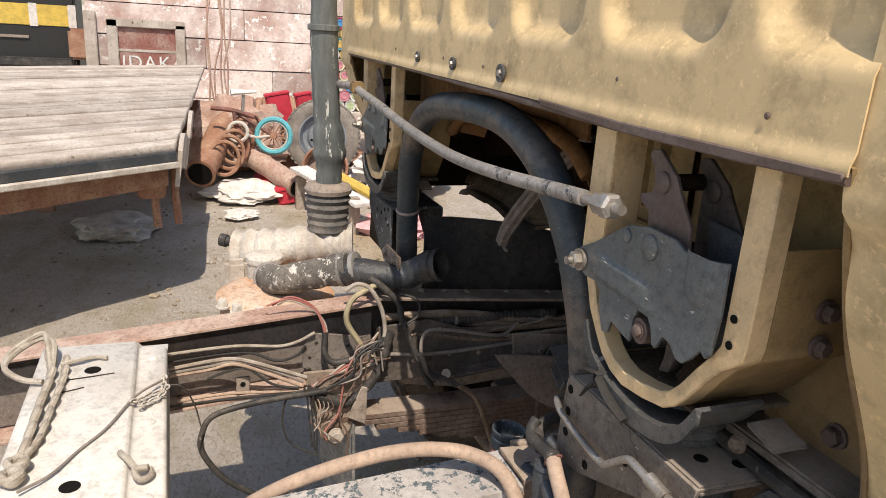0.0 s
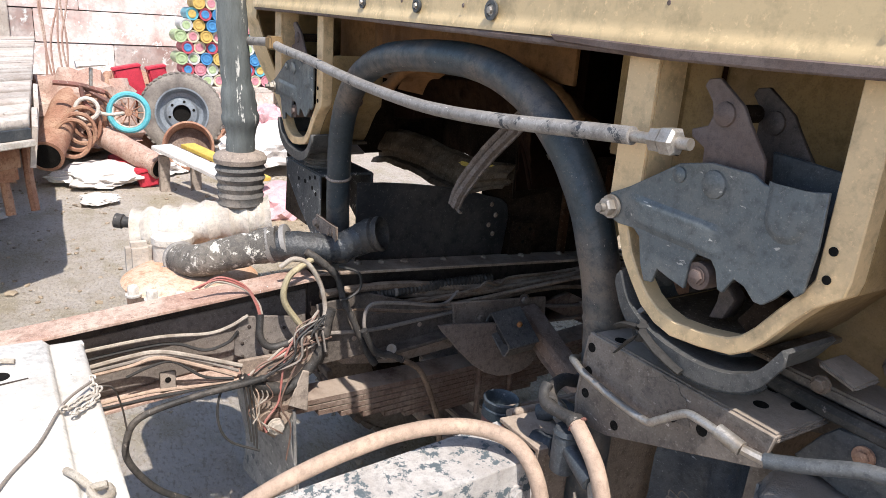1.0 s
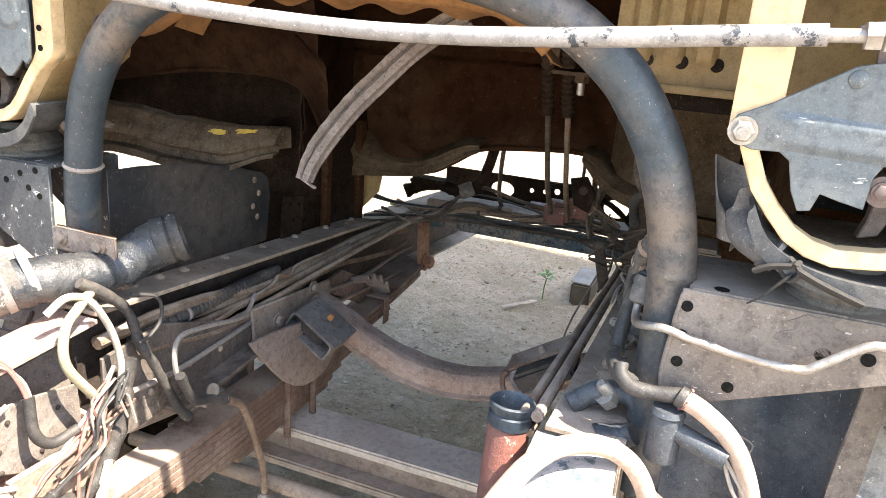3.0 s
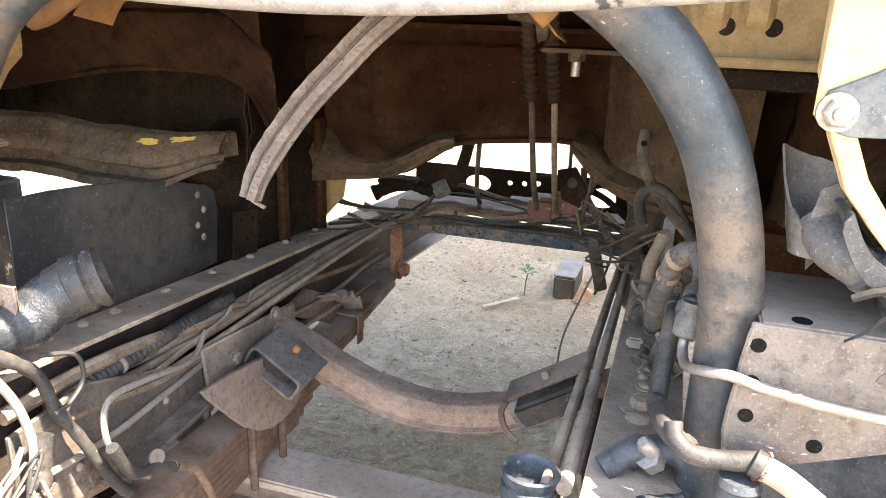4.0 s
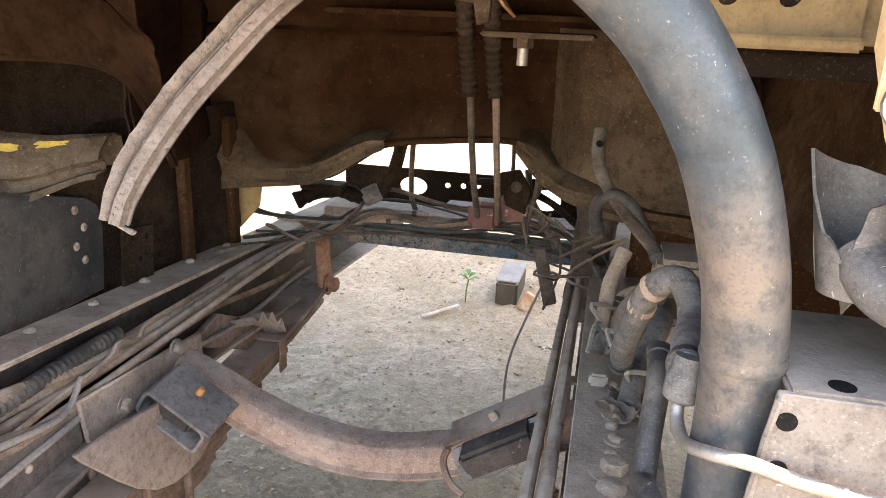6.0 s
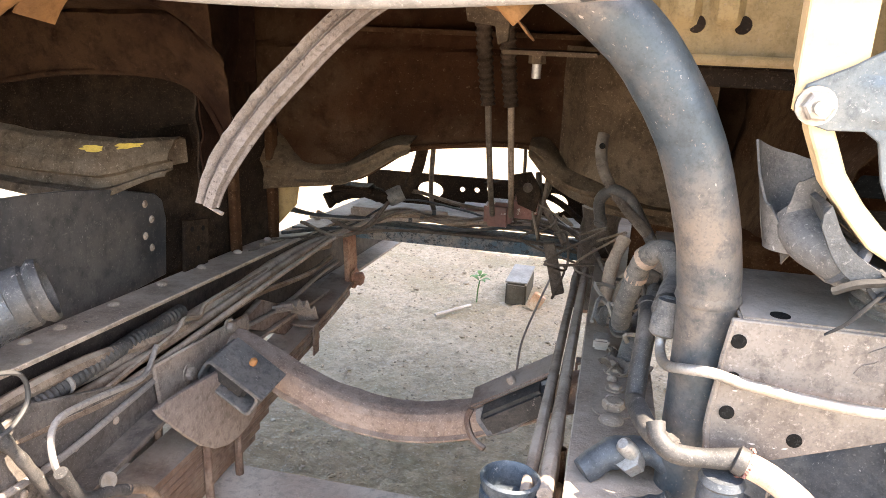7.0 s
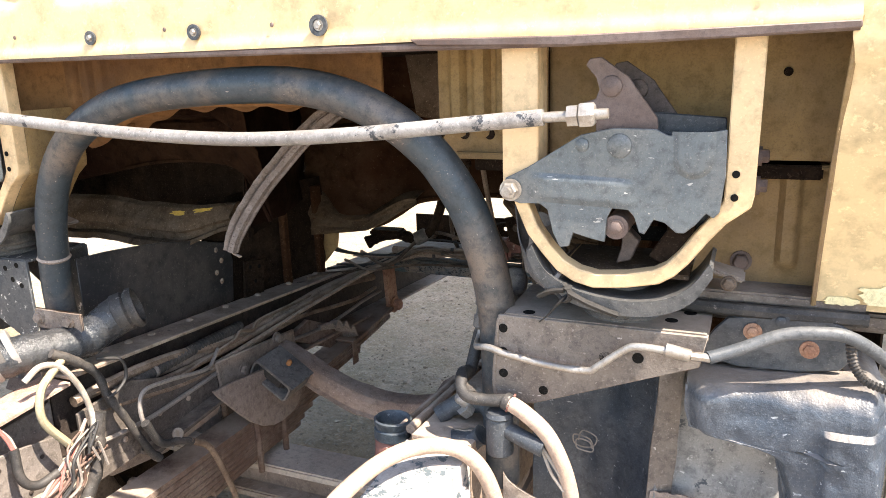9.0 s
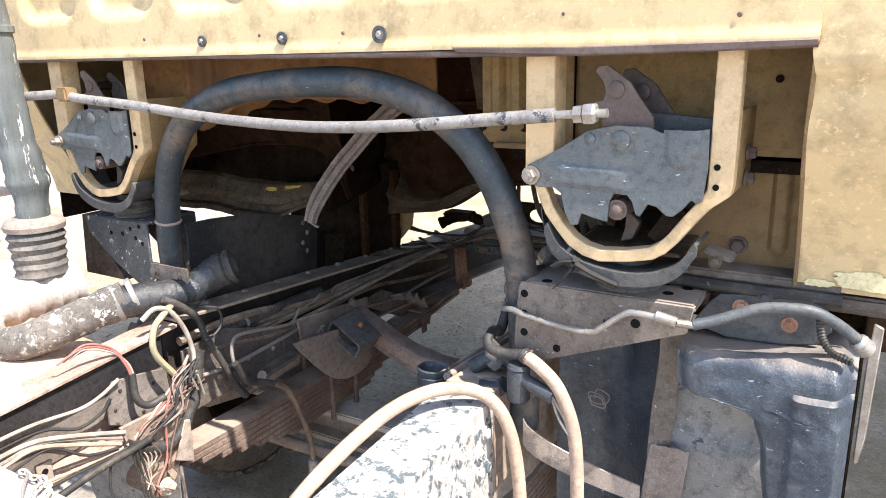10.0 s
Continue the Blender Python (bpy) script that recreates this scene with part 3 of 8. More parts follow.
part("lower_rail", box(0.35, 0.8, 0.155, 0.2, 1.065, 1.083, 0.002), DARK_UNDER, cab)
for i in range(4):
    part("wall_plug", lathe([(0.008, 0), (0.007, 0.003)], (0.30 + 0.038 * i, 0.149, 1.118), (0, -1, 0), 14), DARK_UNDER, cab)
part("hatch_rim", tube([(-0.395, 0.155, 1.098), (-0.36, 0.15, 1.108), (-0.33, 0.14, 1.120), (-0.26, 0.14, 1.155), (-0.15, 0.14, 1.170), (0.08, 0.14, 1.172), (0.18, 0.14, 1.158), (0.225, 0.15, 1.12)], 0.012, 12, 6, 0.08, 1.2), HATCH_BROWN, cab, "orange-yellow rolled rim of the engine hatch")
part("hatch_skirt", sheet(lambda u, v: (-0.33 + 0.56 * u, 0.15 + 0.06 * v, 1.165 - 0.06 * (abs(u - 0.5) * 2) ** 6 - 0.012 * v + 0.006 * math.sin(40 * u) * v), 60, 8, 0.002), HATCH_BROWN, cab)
# Sheet added to block the bright gap under the floor.
part("floor_bulkhead", sheet(lambda u, v: (-0.96 + 0.66 * u, 0.66 + 0.02 * math.sin(4 * u), 1.0 + 0.24 * v), 20, 6, 0.004), SHOULDER_BROWN, cab, "dark brown sheet added to close the gap under the floor")
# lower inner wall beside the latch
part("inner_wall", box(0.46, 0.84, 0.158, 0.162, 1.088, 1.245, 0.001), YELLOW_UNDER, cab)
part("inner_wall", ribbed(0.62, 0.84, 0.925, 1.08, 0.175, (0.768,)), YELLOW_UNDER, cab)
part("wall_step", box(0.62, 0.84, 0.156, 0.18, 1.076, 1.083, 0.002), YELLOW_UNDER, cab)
part("lower_sill", box(0.60, 0.86, 0.12, 0.19, 0.912, 0.926, 0.003), OUT_STEEL, cab)
part("sill_seal", tube([(0.60, 0.115, 0.907), (0.73, 0.112, 0.905), (0.86, 0.118, 0.905)], 0.009, 8), RUBBER, cab)
part("wall_bolt", bolt((0.715, 0.172, 0.953), (0, -1, 0), 0.0105, 0.012, 1.3), ARM_STEEL, cab)
part("wall_screw", bolt((0.752, 0.155, 1.195), (0, -1, 0), 0.004, 0.003), DARK_UNDER, cab)


# engine tunnel
def tunnel_edge(x):
    pts = ((-0.62, 0.745), (-0.46, 0.752), (-0.385, 0.768), (-0.218, 0.790), (-0.162, 0.816), (-0.118, 0.845), (-0.084, 0.860), (0.0, 0.872), (0.152, 0.881), (0.189, 0.838), (0.21, 0.818), (0.309, 0.782), (0.358, 0.774), (0.62, 0.74))
    for (xa, za), (xb, zb) in zip(pts, pts[1:]):
        if x <= xb:
            return za + (zb - za) * (x - xa) / (xb - xa)
    return pts[-1][1]


def tunnel_front(u, v):
    x = -0.62 + 1.24 * u
    zb = tunnel_edge(x)
    z = zb + (1.24 - zb) * v
    bulge = 0.05 * step01(0.0, 0.3, v) * (1 - step01(0.16, 0.3, abs(x - 0.02))) - 0.035 * step01(0.25, 0.05, v) * step01(0.1, 0.3, abs(x - 0.04))
    crease = 0.014 * (1 - step01(0.0, 0.03, abs(z - 0.85 - 0.9 * max(0, -x - 0.24))))
    return (x, 0.90 + bulge + crease + 0.012 * step01(1.055, 1.062, z) + 0.02 * step01(0.0, 0.04, x + 0.2 - 0.3 * (z - 0.9)) * step01(0.26, 0.22, x) + lump((x, z, 1), 6, 0.014), z)


part("engine_tunnel", sheet(tunnel_front, 90, 60, 0.002), TUNNEL_BROWN, cab, "dirt-caked brown engine tunnel panel")


def crease_z(x):
    return (0.895 - 0.056 * step01(-0.43, -0.30, x) + 0.05 * step01(-0.23, -0.11, x)) if x < 0 else 0.905 - 0.045 * step01(0.18, 0.24, x) - 0.035 * step01(0.26, 0.40, x)


for xa, xb in ((-0.425, -0.084), (0.158, 0.50)):
    part("tunnel_flange", sheet(lambda u, v: (lambda x: (x, 0.838 + 0.03 * (1 - step01(0.0, 0.06, abs(x - (0.0 if x < 0 else 0.1)) - 0.1)) + 0.06 * v ** 4 + lump((x, v, 3), 5, 0.010), tunnel_edge(x) - 0.004 + (crease_z(x) - tunnel_edge(x)) * v))(xa + (xb - xa) * u), 40, 12, 0.003), CHEEK_BROWN, cab, "grey-brown dusty lower flange of the tunnel")
part("tunnel_cheek", sheet(lambda u, v: (0.215 + 0.26 * u, 0.835 - 0.10 * u + 0.085 * (1 - step01(0.0, 0.3, u)) ** 2 + 0.012 * math.sin(6 * v) + lump((u, v, 12), 3, 0.014), crease_z(0.215 + 0.26 * u) - 0.01 + (1.09 - crease_z(0.215 + 0.26 * u)) * v), 26, 26, 0.003), CHEEK_BROWN, cab, "dusty speckled side panel of the tunnel")
part("tunnel_lip", tube([(x, 0.885 + (0.0 if abs(x) > 0.2 else 0.03), tunnel_edge(x)) for x in (-0.55, -0.46, -0.385, -0.218, -0.162, -0.118, -0.084, 0.0, 0.152, 0.189, 0.21, 0.309, 0.358, 0.55)], 0.006, 8, 4), BROWN_UNDER, cab)
part("tunnel_side", sheet(lambda u, v: (0.52 + 0.03 * math.sin(3 * v) + lump((u, v, 5), 3, 0.02), 0.17 + 0.75 * u, 0.90 - 0.12 * u + (1.24 - 0.90 + 0.12 * u) * v), 24, 14, 0.002), BROWN_UNDER, cab)
# left side: floor sill, dark pocket behind it and the brown shoulder
def sill_at(u, v):
    prof = ((0.405, 0.836), (0.412, 0.848), (0.430, 0.852), (0.430, 0.868), (0.414, 0.874), (0.418, 0.892), (0.430, 0.908), (0.440, 0.925), (0.455, 0.932), (0.470, 0.925), (0.475, 0.86))
    k = v * (len(prof) - 1)
    i = min(int(k), len(prof) - 2)
    f = k - i
    y, z = prof[i][0] + (prof[i + 1][0] - prof[i][0]) * f, prof[i][1] + (prof[i + 1][1] - prof[i][1]) * f
    x = -0.95 + 0.555 * u
    z = z + (0.915 - z) * 0.35 * step01(0.86, 1.0, u)
    return (x, y + 0.09 * step01(0.84, 1.0, u) ** 2 + lump((x, z, 2), 7, 0.006), z + 0.012 * math.sin(5 * u) - 0.02 * (1 - u) + lump((x, y, 4), 9, 0.005))


sill = part("floor_sill", sheet(sill_at, 50, 40, 0.003), SILL_DUST, cab, "dusty folded floor sill with chipped yellow paint")


def fleck_on_sill(u0, v0, w, h, seed):
    """Ragged fleck that follows the sill's surface."""
    def at(a, r):
        k = r * (0.8 + 0.5 * noise.noise(Vector((2 * math.cos(6.283 * a), 2 * math.sin(6.283 * a), seed))))
        p = sill_at(u0 + w * k * math.cos(6.283 * a), v0 + h * k * math.sin(6.283 * a))
        return (p[0], p[1] - 0.005, p[2] + 0.004)
    return sheet(at, 36, 4, 0.001)


part("paint_fleck", fleck_on_sill(0.93, 0.64, 0.024, 0.04, 9), BRIGHT_YELLOW, sill, "yellow paint showing through grime")
part("paint_fleck", fleck_on_sill(0.855, 0.62, 0.04, 0.035, 12), BRIGHT_YELLOW, sill, "yellow paint showing through grime")
part("pocket_wall", sheet(lambda u, v: (-0.95 + 0.60 * u, 0.64 + 0.03 * math.sin(30 * u) * 0.2, 0.86 + 0.2 * v), 60, 6, 0.003), DARK_UNDER, cab, "grimy ribbed back of the wheel pocket, near black for its shade")


def shoulder_edge(u):
    """Lower rim of the brown shoulder over the pocket, at share u of its length."""
    return -0.95 + 0.705 * u, 0.955 + 0.065 * step01(0.0, 0.7, u) - 0.13 * max(0.0, (u - 0.84) / 0.16) ** 2.2


def shoulder_at(u, v):
    """Folded floor edge over the pocket: a face with a groove along it, turning under at its top."""
    x, z = shoulder_edge(u)
    zz = z + (1.235 - z) * v
    groove = 0.014 * (1 - step01(0.0, 0.05, abs(v - 0.46 - 0.02 * math.sin(7 * u))))
    return (x, 0.462 - 0.05 * v - 0.02 * step01(0.44, 0.5, v) + groove + lump((x, zz, 8), 6, 0.014) + lump((x, zz, 2), 22, 0.004), zz + lump((x, v, 5), 4, 0.008))


part("floor_shoulder", sheet(shoulder_at, 70, 50, 0.003), SHOULDER_BROWN, cab, "brown dented floor pressing")
part("pocket_rim", tube([(shoulder_edge(u)[0], 0.462, shoulder_edge(u)[1]) for u in (0.0, 0.2, 0.4, 0.6, 0.8, 0.9, 0.95, 1.0)], 0.005, 8, 6), SHOULDER_BROWN, cab)
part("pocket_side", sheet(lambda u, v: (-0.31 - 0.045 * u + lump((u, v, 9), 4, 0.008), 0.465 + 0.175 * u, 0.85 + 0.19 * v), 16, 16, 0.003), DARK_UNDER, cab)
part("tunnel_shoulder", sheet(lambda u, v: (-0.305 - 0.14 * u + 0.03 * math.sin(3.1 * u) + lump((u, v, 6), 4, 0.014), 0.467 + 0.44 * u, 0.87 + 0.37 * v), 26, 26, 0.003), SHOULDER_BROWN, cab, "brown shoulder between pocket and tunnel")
# Dark sheet added where a bright gap showed behind the strut.
part("lower_closing_panel", sheet(lambda u, v: (-0.468 + 0.078 * u + lump((u, v, 16), 4, 0.008), 0.485 + 0.405 * u, 0.64 + 0.28 * v), 26, 18, 0.003), DARK_UNDER, cab, "dark grimy sheet added to close the gap behind the floor strut")
part("panel_rib", prism([(0.70, 0.90), (0.725, 0.90), (0.725, 0.655), (0.70, 0.66)], -0.402, -0.385, "x", 0.004), BROWN_UNDER, cab)
part("panel_rib", prism([(0.84, 0.90), (0.875, 0.90), (0.87, 0.645), (0.845, 0.65)], -0.392, -0.375, "x", 0.004), BROWN_UNDER, cab)
part("panel_tab", prism([(-0.395, 0.78), (-0.335, 0.78), (-0.345, 0.72), (-0.39, 0.67)], 0.893, 0.897), YELLOW_UNDER, cab)
part("shoulder_bolt", bolt((-0.318, 0.56, 0.945), (0.9, -0.4, 0), 0.010, 0.008, 1.5), ZINC, cab)
part("small_clip", prism([(-0.39, 0.90), (-0.365, 0.905), (-0.36, 0.925), (-0.385, 0.925)], 0.60, 0.604), DUST_STEEL, cab)
part("strut", prism([(0.76, 1.2), (0.84, 1.2), (0.865, 0.93), (0.865, 0.645), (0.785, 0.66), (0.79, 0.93)], -0.47, -0.44, "x"), DARK_UNDER, cab, "grimy floor strut")
part("strut_tab", prism([(0.87, 0.78), (0.93, 0.78), (0.905, 0.70), (0.87, 0.67)], -0.45, -0.444, "x"), YELLOW_UNDER, cab)
part("strut_bolt", bolt((-0.438, 0.885, 0.945), (1, -0.3, 0), 0.009, 0.008, 1.6), ZINC, cab)
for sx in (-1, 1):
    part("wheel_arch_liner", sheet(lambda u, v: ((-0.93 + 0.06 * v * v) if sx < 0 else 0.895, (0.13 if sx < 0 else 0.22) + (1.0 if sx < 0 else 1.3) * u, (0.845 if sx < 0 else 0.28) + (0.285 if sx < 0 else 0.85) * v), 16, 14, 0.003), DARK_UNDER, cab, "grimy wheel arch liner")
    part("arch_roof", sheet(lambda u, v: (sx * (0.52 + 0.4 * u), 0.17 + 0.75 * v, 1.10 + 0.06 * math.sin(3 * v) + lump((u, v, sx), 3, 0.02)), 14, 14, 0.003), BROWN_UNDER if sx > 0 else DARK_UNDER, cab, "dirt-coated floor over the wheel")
part("arch_end", sheet(lambda u, v: (0.37 + 0.58 * u, 0.93 + 0.03 * math.sin(5 * u), 0.55 + 0.6 * v), 12, 10, 0.003), BROWN_UNDER, cab)


# ---- chassis ----
chassis = thing("chassis_frame", "ladder chassis of the truck with dusty steel rails", "truck chassis", (0, 0.5, 0.6))


def slope(bm, k=-0.075):
    for v in bm.verts:
        v.co.z += k * v.co.y
    return bm


def channel(s, x_web, x_lip, top, deep, y0, y1, t=0.007, k=-0.075):
    a, b = s * x_web, s * x_lip
    w = s * t
    return slope(prism([(a, top), (b, top), (b, top - t), (a - w, top - t), (a - w, top - deep + t), (b, top - deep + t), (b, top - deep), (a, top - deep)], y0, y1, bev=0.0012), k)


# Front mixed darker, rear paler: cab shade and sun put into the colours.
left_rail = part("left_rail", channel(-1, 0.405, 0.335, 0.714, 0.178, -0.02, 1.75), RAIL_DARK, chassis, "oily channel rail, painted darker under the cab's shade")
left_rear = part("left_rail_rear", channel(-1, 0.405, 0.332, 0.708, 0.188, -1.9, -0.0205, 0.007, 0.088), RUST_TOP, chassis, "red-dusted channel rail, painted paler for the sun on it")
# Dark strip over grey web: the top flange's shadow put into the colour.
part("grimy_web", slope(box(-0.3985, -0.392, -1.9, -0.022, 0.662, 0.70, 0.001), 0.088), RAIL_GREASE_SHADE, left_rear, "web top darkened for grease and the flange's shadow")
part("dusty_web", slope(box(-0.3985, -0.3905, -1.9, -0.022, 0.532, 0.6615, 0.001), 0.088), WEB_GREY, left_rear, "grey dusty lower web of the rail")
# Near black: grease, with the channel's shade put into the colour.
part("grimy_web", slope(box(-0.397, -0.391, -0.018, 1.74, 0.546, 0.704, 0.001), -0.075), RAIL_GREASE_SHADE, left_rail, "web darkened for grease and shade inside the channel")
right_rail = part("right_rail", channel(1, 0.395, 0.305, 0.714, 0.178, 0.0, 1.75), RAIL_BROWN, chassis, "dust-brown channel rail")
right_rear = part("right_rail_rear", channel(1, 0.392, 0.295, 0.702, 0.182, -1.9, 0.004, 0.009, 0.062), WHITE_CHIP, chassis, "rail with white paint flaking off blue-grey")
for y in (0.1, 0.16, 0.22, 0.33, 0.45, 0.57, 0.7, 0.83, 0.96, 1.1):
    part("rivet", rivet((-0.385, y, 0.7145 - 0.075 * y)), RAIL_DARK, left_rail)
    part("rivet", rivet((0.346, y + 0.09, 0.7145 - 0.075 * (y + 0.09)), r=0.007 if y != 0.1 else 0.014), RAIL_BROWN, right_rail)
for y in (-0.03, -0.05, -0.11, -0.17, -0.23):
    part("bolt_head", bolt((0.394, y, 0.655 - 0.03 * (1 if y == -0.05 else 0)), (1, 0, 0), 0.009, 0.008), WHITE_CHIP, right_rear)
    part("bolt_head", bolt((0.394, y, 0.595), (1, 0, 0), 0.009, 0.008), WHITE_CHIP, right_rear)

crossmember = part("crossmember", prism([(-0.705, 0.575), (-0.705, 0.688), (-0.700, 0.694), (-0.540, 0.694), (-0.535, 0.690), (-0.533, 0.683), (-0.528, 0.681), (-0.487, 0.681), (-0.482, 0.677), (-0.482, 0.575), (-0.489, 0.575), (-0.489, 0.672), (-0.537, 0.674), (-0.545, 0.686), (-0.698, 0.686), (-0.698, 0.575)], -0.243, 0.293, "x"), WHITE_STEEL, chassis, "sun-bleached white pressed crossmember")
part("end_flange", sheet(lambda u, v: (-0.243 - 0.092 * u, -0.703 + 0.222 * v, 0.691 - 0.012 * step01(0.72, 0.78, v) - 0.036 * u ** 1.4), 8, 40, 0.006), WHITE_STEEL, crossmember, "bent-down end of the crossmember")
for x, y in ((-0.137, -0.607), (0.222, -0.605)):
    part("hole", lathe([(0.014, 0), (0.014, 0.0012)], (x, y, 0.6935), (0, 0, 1), 20), HOLE, crossmember)
for x, y0, y1 in ((-0.105, -0.66, -0.57), (-0.06, -0.655, -0.615)):
    part("scratch", tube([(x, y0, 0.694), (x - 0.004, (y0 + y1) / 2, 0.6945), (x - 0.012, y1, 0.694)], 0.0016, 5, 4), RAIL_GREASE_SHADE, crossmember)
for x in (-0.19, 0.05, 0.255):
    part("lip_rivet", rivet((x, -0.508, 0.681), (0, 0, 1), 0.010, 0.005), WHITE_STEEL, crossmember)

for s_ in (-1, 1):
    part("reinforcing_plate", prism([(-0.02, 0.54), (0.40, 0.51), (0.36, 0.455), (0.2, 0.445), (0.06, 0.47)], s_ * 0.372, s_ * 0.365, "x"), DUST_STEEL, chassis, "dusty gusset below the rail")
part("boxing_plate", prism([(-0.02, 0.645), (0.10, 0.655), (0.285, 0.594), (0.33, 0.584), (0.335, 0.532), (0.317, 0.528), (0.12, 0.505), (-0.02, 0.50)], -0.336, -0.329, "x"), PATCH_GREY, chassis, "dusty plate boxing the rail")
part("boxing_flange", prism([(0.10, 0.512), (0.33, 0.532), (0.55, 0.52), (0.55, 0.512), (0.33, 0.524), (0.10, 0.502)], -0.336, -0.292, "x"), PATCH_GREY, chassis)
for y_, z_ in ((0.06, 0.62), (0.16, 0.56), (0.24, 0.555), (0.07, 0.55)):
    part("plate_rivet", rivet((-0.329, y_, z_), (1, 0, 0), 0.006, 0.004), RAIL_DARK, chassis)
part("gusset", prism([(0.30, 0.50), (0.40, 0.47), (0.46, 0.36), (0.42, 0.34), (0.33, 0.42)], -0.415, -0.405, "x"), FENDER, chassis)

# dropped crossmember with the engine mounts
BEAM_BROWN = worn("brown_dusty_beam", (0.36, 0.262, 0.21), (0.50, 0.39, 0.325), (0.14, 0.085, 0.063), 7, 0.5, 0.85, 0, 0.5, 0.66, dust=0.4)
BEAM_LINE = curve([(-0.345, 0, 0.560), (-0.29, 0, 0.548), (-0.24, 0, 0.526), (-0.20, 0, 0.506), (-0.165, 0, 0.492), (-0.12, 0, 0.474), (-0.06, 0, 0.463), (0.0, 0, 0.461), (0.06, 0, 0.469), (0.13, 0, 0.489), (0.22, 0, 0.530), (0.34, 0, 0.585)], 8)


def beam_at(u, v):
    """Pressed beam: flat top with both edges turned down."""
    k = u * (len(BEAM_LINE) - 1)
    i = min(int(k), len(BEAM_LINE) - 2)
    p = BEAM_LINE[i].lerp(BEAM_LINE[i + 1], k - i)
    prof = ((0.536, -0.050), (0.522, -0.049), (0.520, -0.045), (0.528, -0.040), (0.529, -0.028), (0.532, -0.014), (0.540, -0.004), (0.552, 0.0), (0.580, 0.002), (0.586, -0.006), (0.588, -0.03))
    k = v * (len(prof) - 1)
    i = min(int(k), len(prof) - 2)
    f = k - i
    y, d = prof[i][0] + (prof[i + 1][0] - prof[i][0]) * f, prof[i][1] + (prof[i + 1][1] - prof[i][1]) * f
    return (p.x, y + lump((p.x, 0, 3), 6, 0.004), p.z + d + lump((p.x, y, 1), 14, 0.002))


part("drop_crossmember", sheet(beam_at, 80, 40, 0.006), BEAM_BROWN, chassis, "curved dropped crossmember, rust brown")
part("upright_bracket", prism([(0.545, 0.765), (0.622, 0.752), (0.612, 0.662), (0.535, 0.668)], -0.402, -0.396, "x"), DARK_UNDER, chassis, "drilled bracket standing on the rail")
for y_, z_ in ((0.565, 0.745), (0.60, 0.738), (0.58, 0.705)):
    part("bracket_hole", lathe([(0.005, 0), (0.005, 0.001)], (-0.3958, y_, z_), (1, 0, 0), 10), HOLE, chassis)
part("front_crossmember", box(-0.335, 0.335, 1.18, 1.26, 0.568, 0.606, 0.006), BLUE_GREY, chassis, "chipped blue front crossmember")

part("front_crossmember_top", box(-0.335, 0.335, 1.20, 1.30, 0.622, 0.646, 0.005), RAIL_DARK, chassis, "dusty upper front crossmember")

def oval_plate(x0, x1, z0, z1, y, ovals):
    """Plate with oval openings cut through: rows of strips between the holes."""
    bm = bmesh.new()
    nx, nz = 240, 44
    def inside(x, z):
        return any(((x - cx) / rx) ** 2 + ((z - cz) / rz) ** 2 < 1 for cx, cz, rx, rz in ovals)
    grid = {}
    for i in range(nx + 1):
        for j in range(nz + 1):
            grid[i, j] = (x0 + (x1 - x0) * i / nx, z0 + (z1 - z0) * j / nz)
    for i in range(nx):
        for j in range(nz):
            c = ((grid[i, j][0] + grid[i + 1, j + 1][0]) / 2, (grid[i, j][1] + grid[i + 1, j + 1][1]) / 2)
            if not inside(*c):
                bm.faces.new([bm.verts.new((grid[k][0], y, grid[k][1])) for k in ((i, j), (i + 1, j), (i + 1, j + 1), (i, j + 1))])
    bmesh.ops.remove_doubles(bm, verts=bm.verts, dist=0.0005)
    for v in bm.verts:
        if v.is_boundary:
            for cx, cz, rx, rz in ovals:
                k = math.hypot((v.co.x - cx) / rx, (v.co.z - cz) / rz)
                if 0.75 < k < 1.3:
                    v.co.x, v.co.z = cx + (v.co.x - cx) / k, cz + (v.co.z - cz) / k
    bmesh.ops.solidify(bm, geom=bm.faces[:], thickness=0.006)
    return bm


part("radiator_support", oval_plate(-0.42, 0.42, 0.54, 0.672, 1.58, ((-0.215, 0.622, 0.040, 0.026), (-0.115, 0.632, 0.008, 0.008), (-0.07, 0.634, 0.008, 0.008), (0.165, 0.614, 0.040, 0.030), (0.075, 0.634, 0.008, 0.008), (-0.03, 0.640, 0.010, 0.010), (0.30, 0.612, 0.022, 0.03))), DARK_UNDER, chassis, "rusty pierced front panel")


# ---- cab support hoop ----
hoop = thing("cab_support_hoop", "black painted tubular cab support hoop bent over the chassis", "pipe hoop", (0, 0.06, 0.7))
HOOP_LINE = [(-0.449, 0.080, 0.72), (-0.449, 0.077, 0.79), (-0.446, 0.074, 0.848), (-0.436, 0.070, 0.903), (-0.421, 0.064, 0.962), (-0.398, 0.058, 1.018), (-0.363, 0.053, 1.072), (-0.315, 0.049, 1.118), (-0.25, 0.046, 1.153), (-0.17, 0.044, 1.177), (-0.06, 0.043, 1.190), (0.05, 0.043, 1.195), (0.13, 0.043, 1.192), (0.20, 0.044, 1.178), (0.265, 0.046, 1.151), (0.322, 0.049, 1.108), (0.353, 0.053, 1.069), (0.374, 0.057, 1.032), (0.388, 0.060, 0.995), (0.398, 0.064, 0.960), (0.404, 0.067, 0.930), (0.408, 0.070, 0.90), (0.411, 0.073, 0.86), (0.412, 0.076, 0.80), (0.412, 0.078, 0.70), (0.412, 0.078, 0.62)]
part("pipe", tube(HOOP_LINE, 0.026, 24, 6, 0.012), HOOP, hoop)
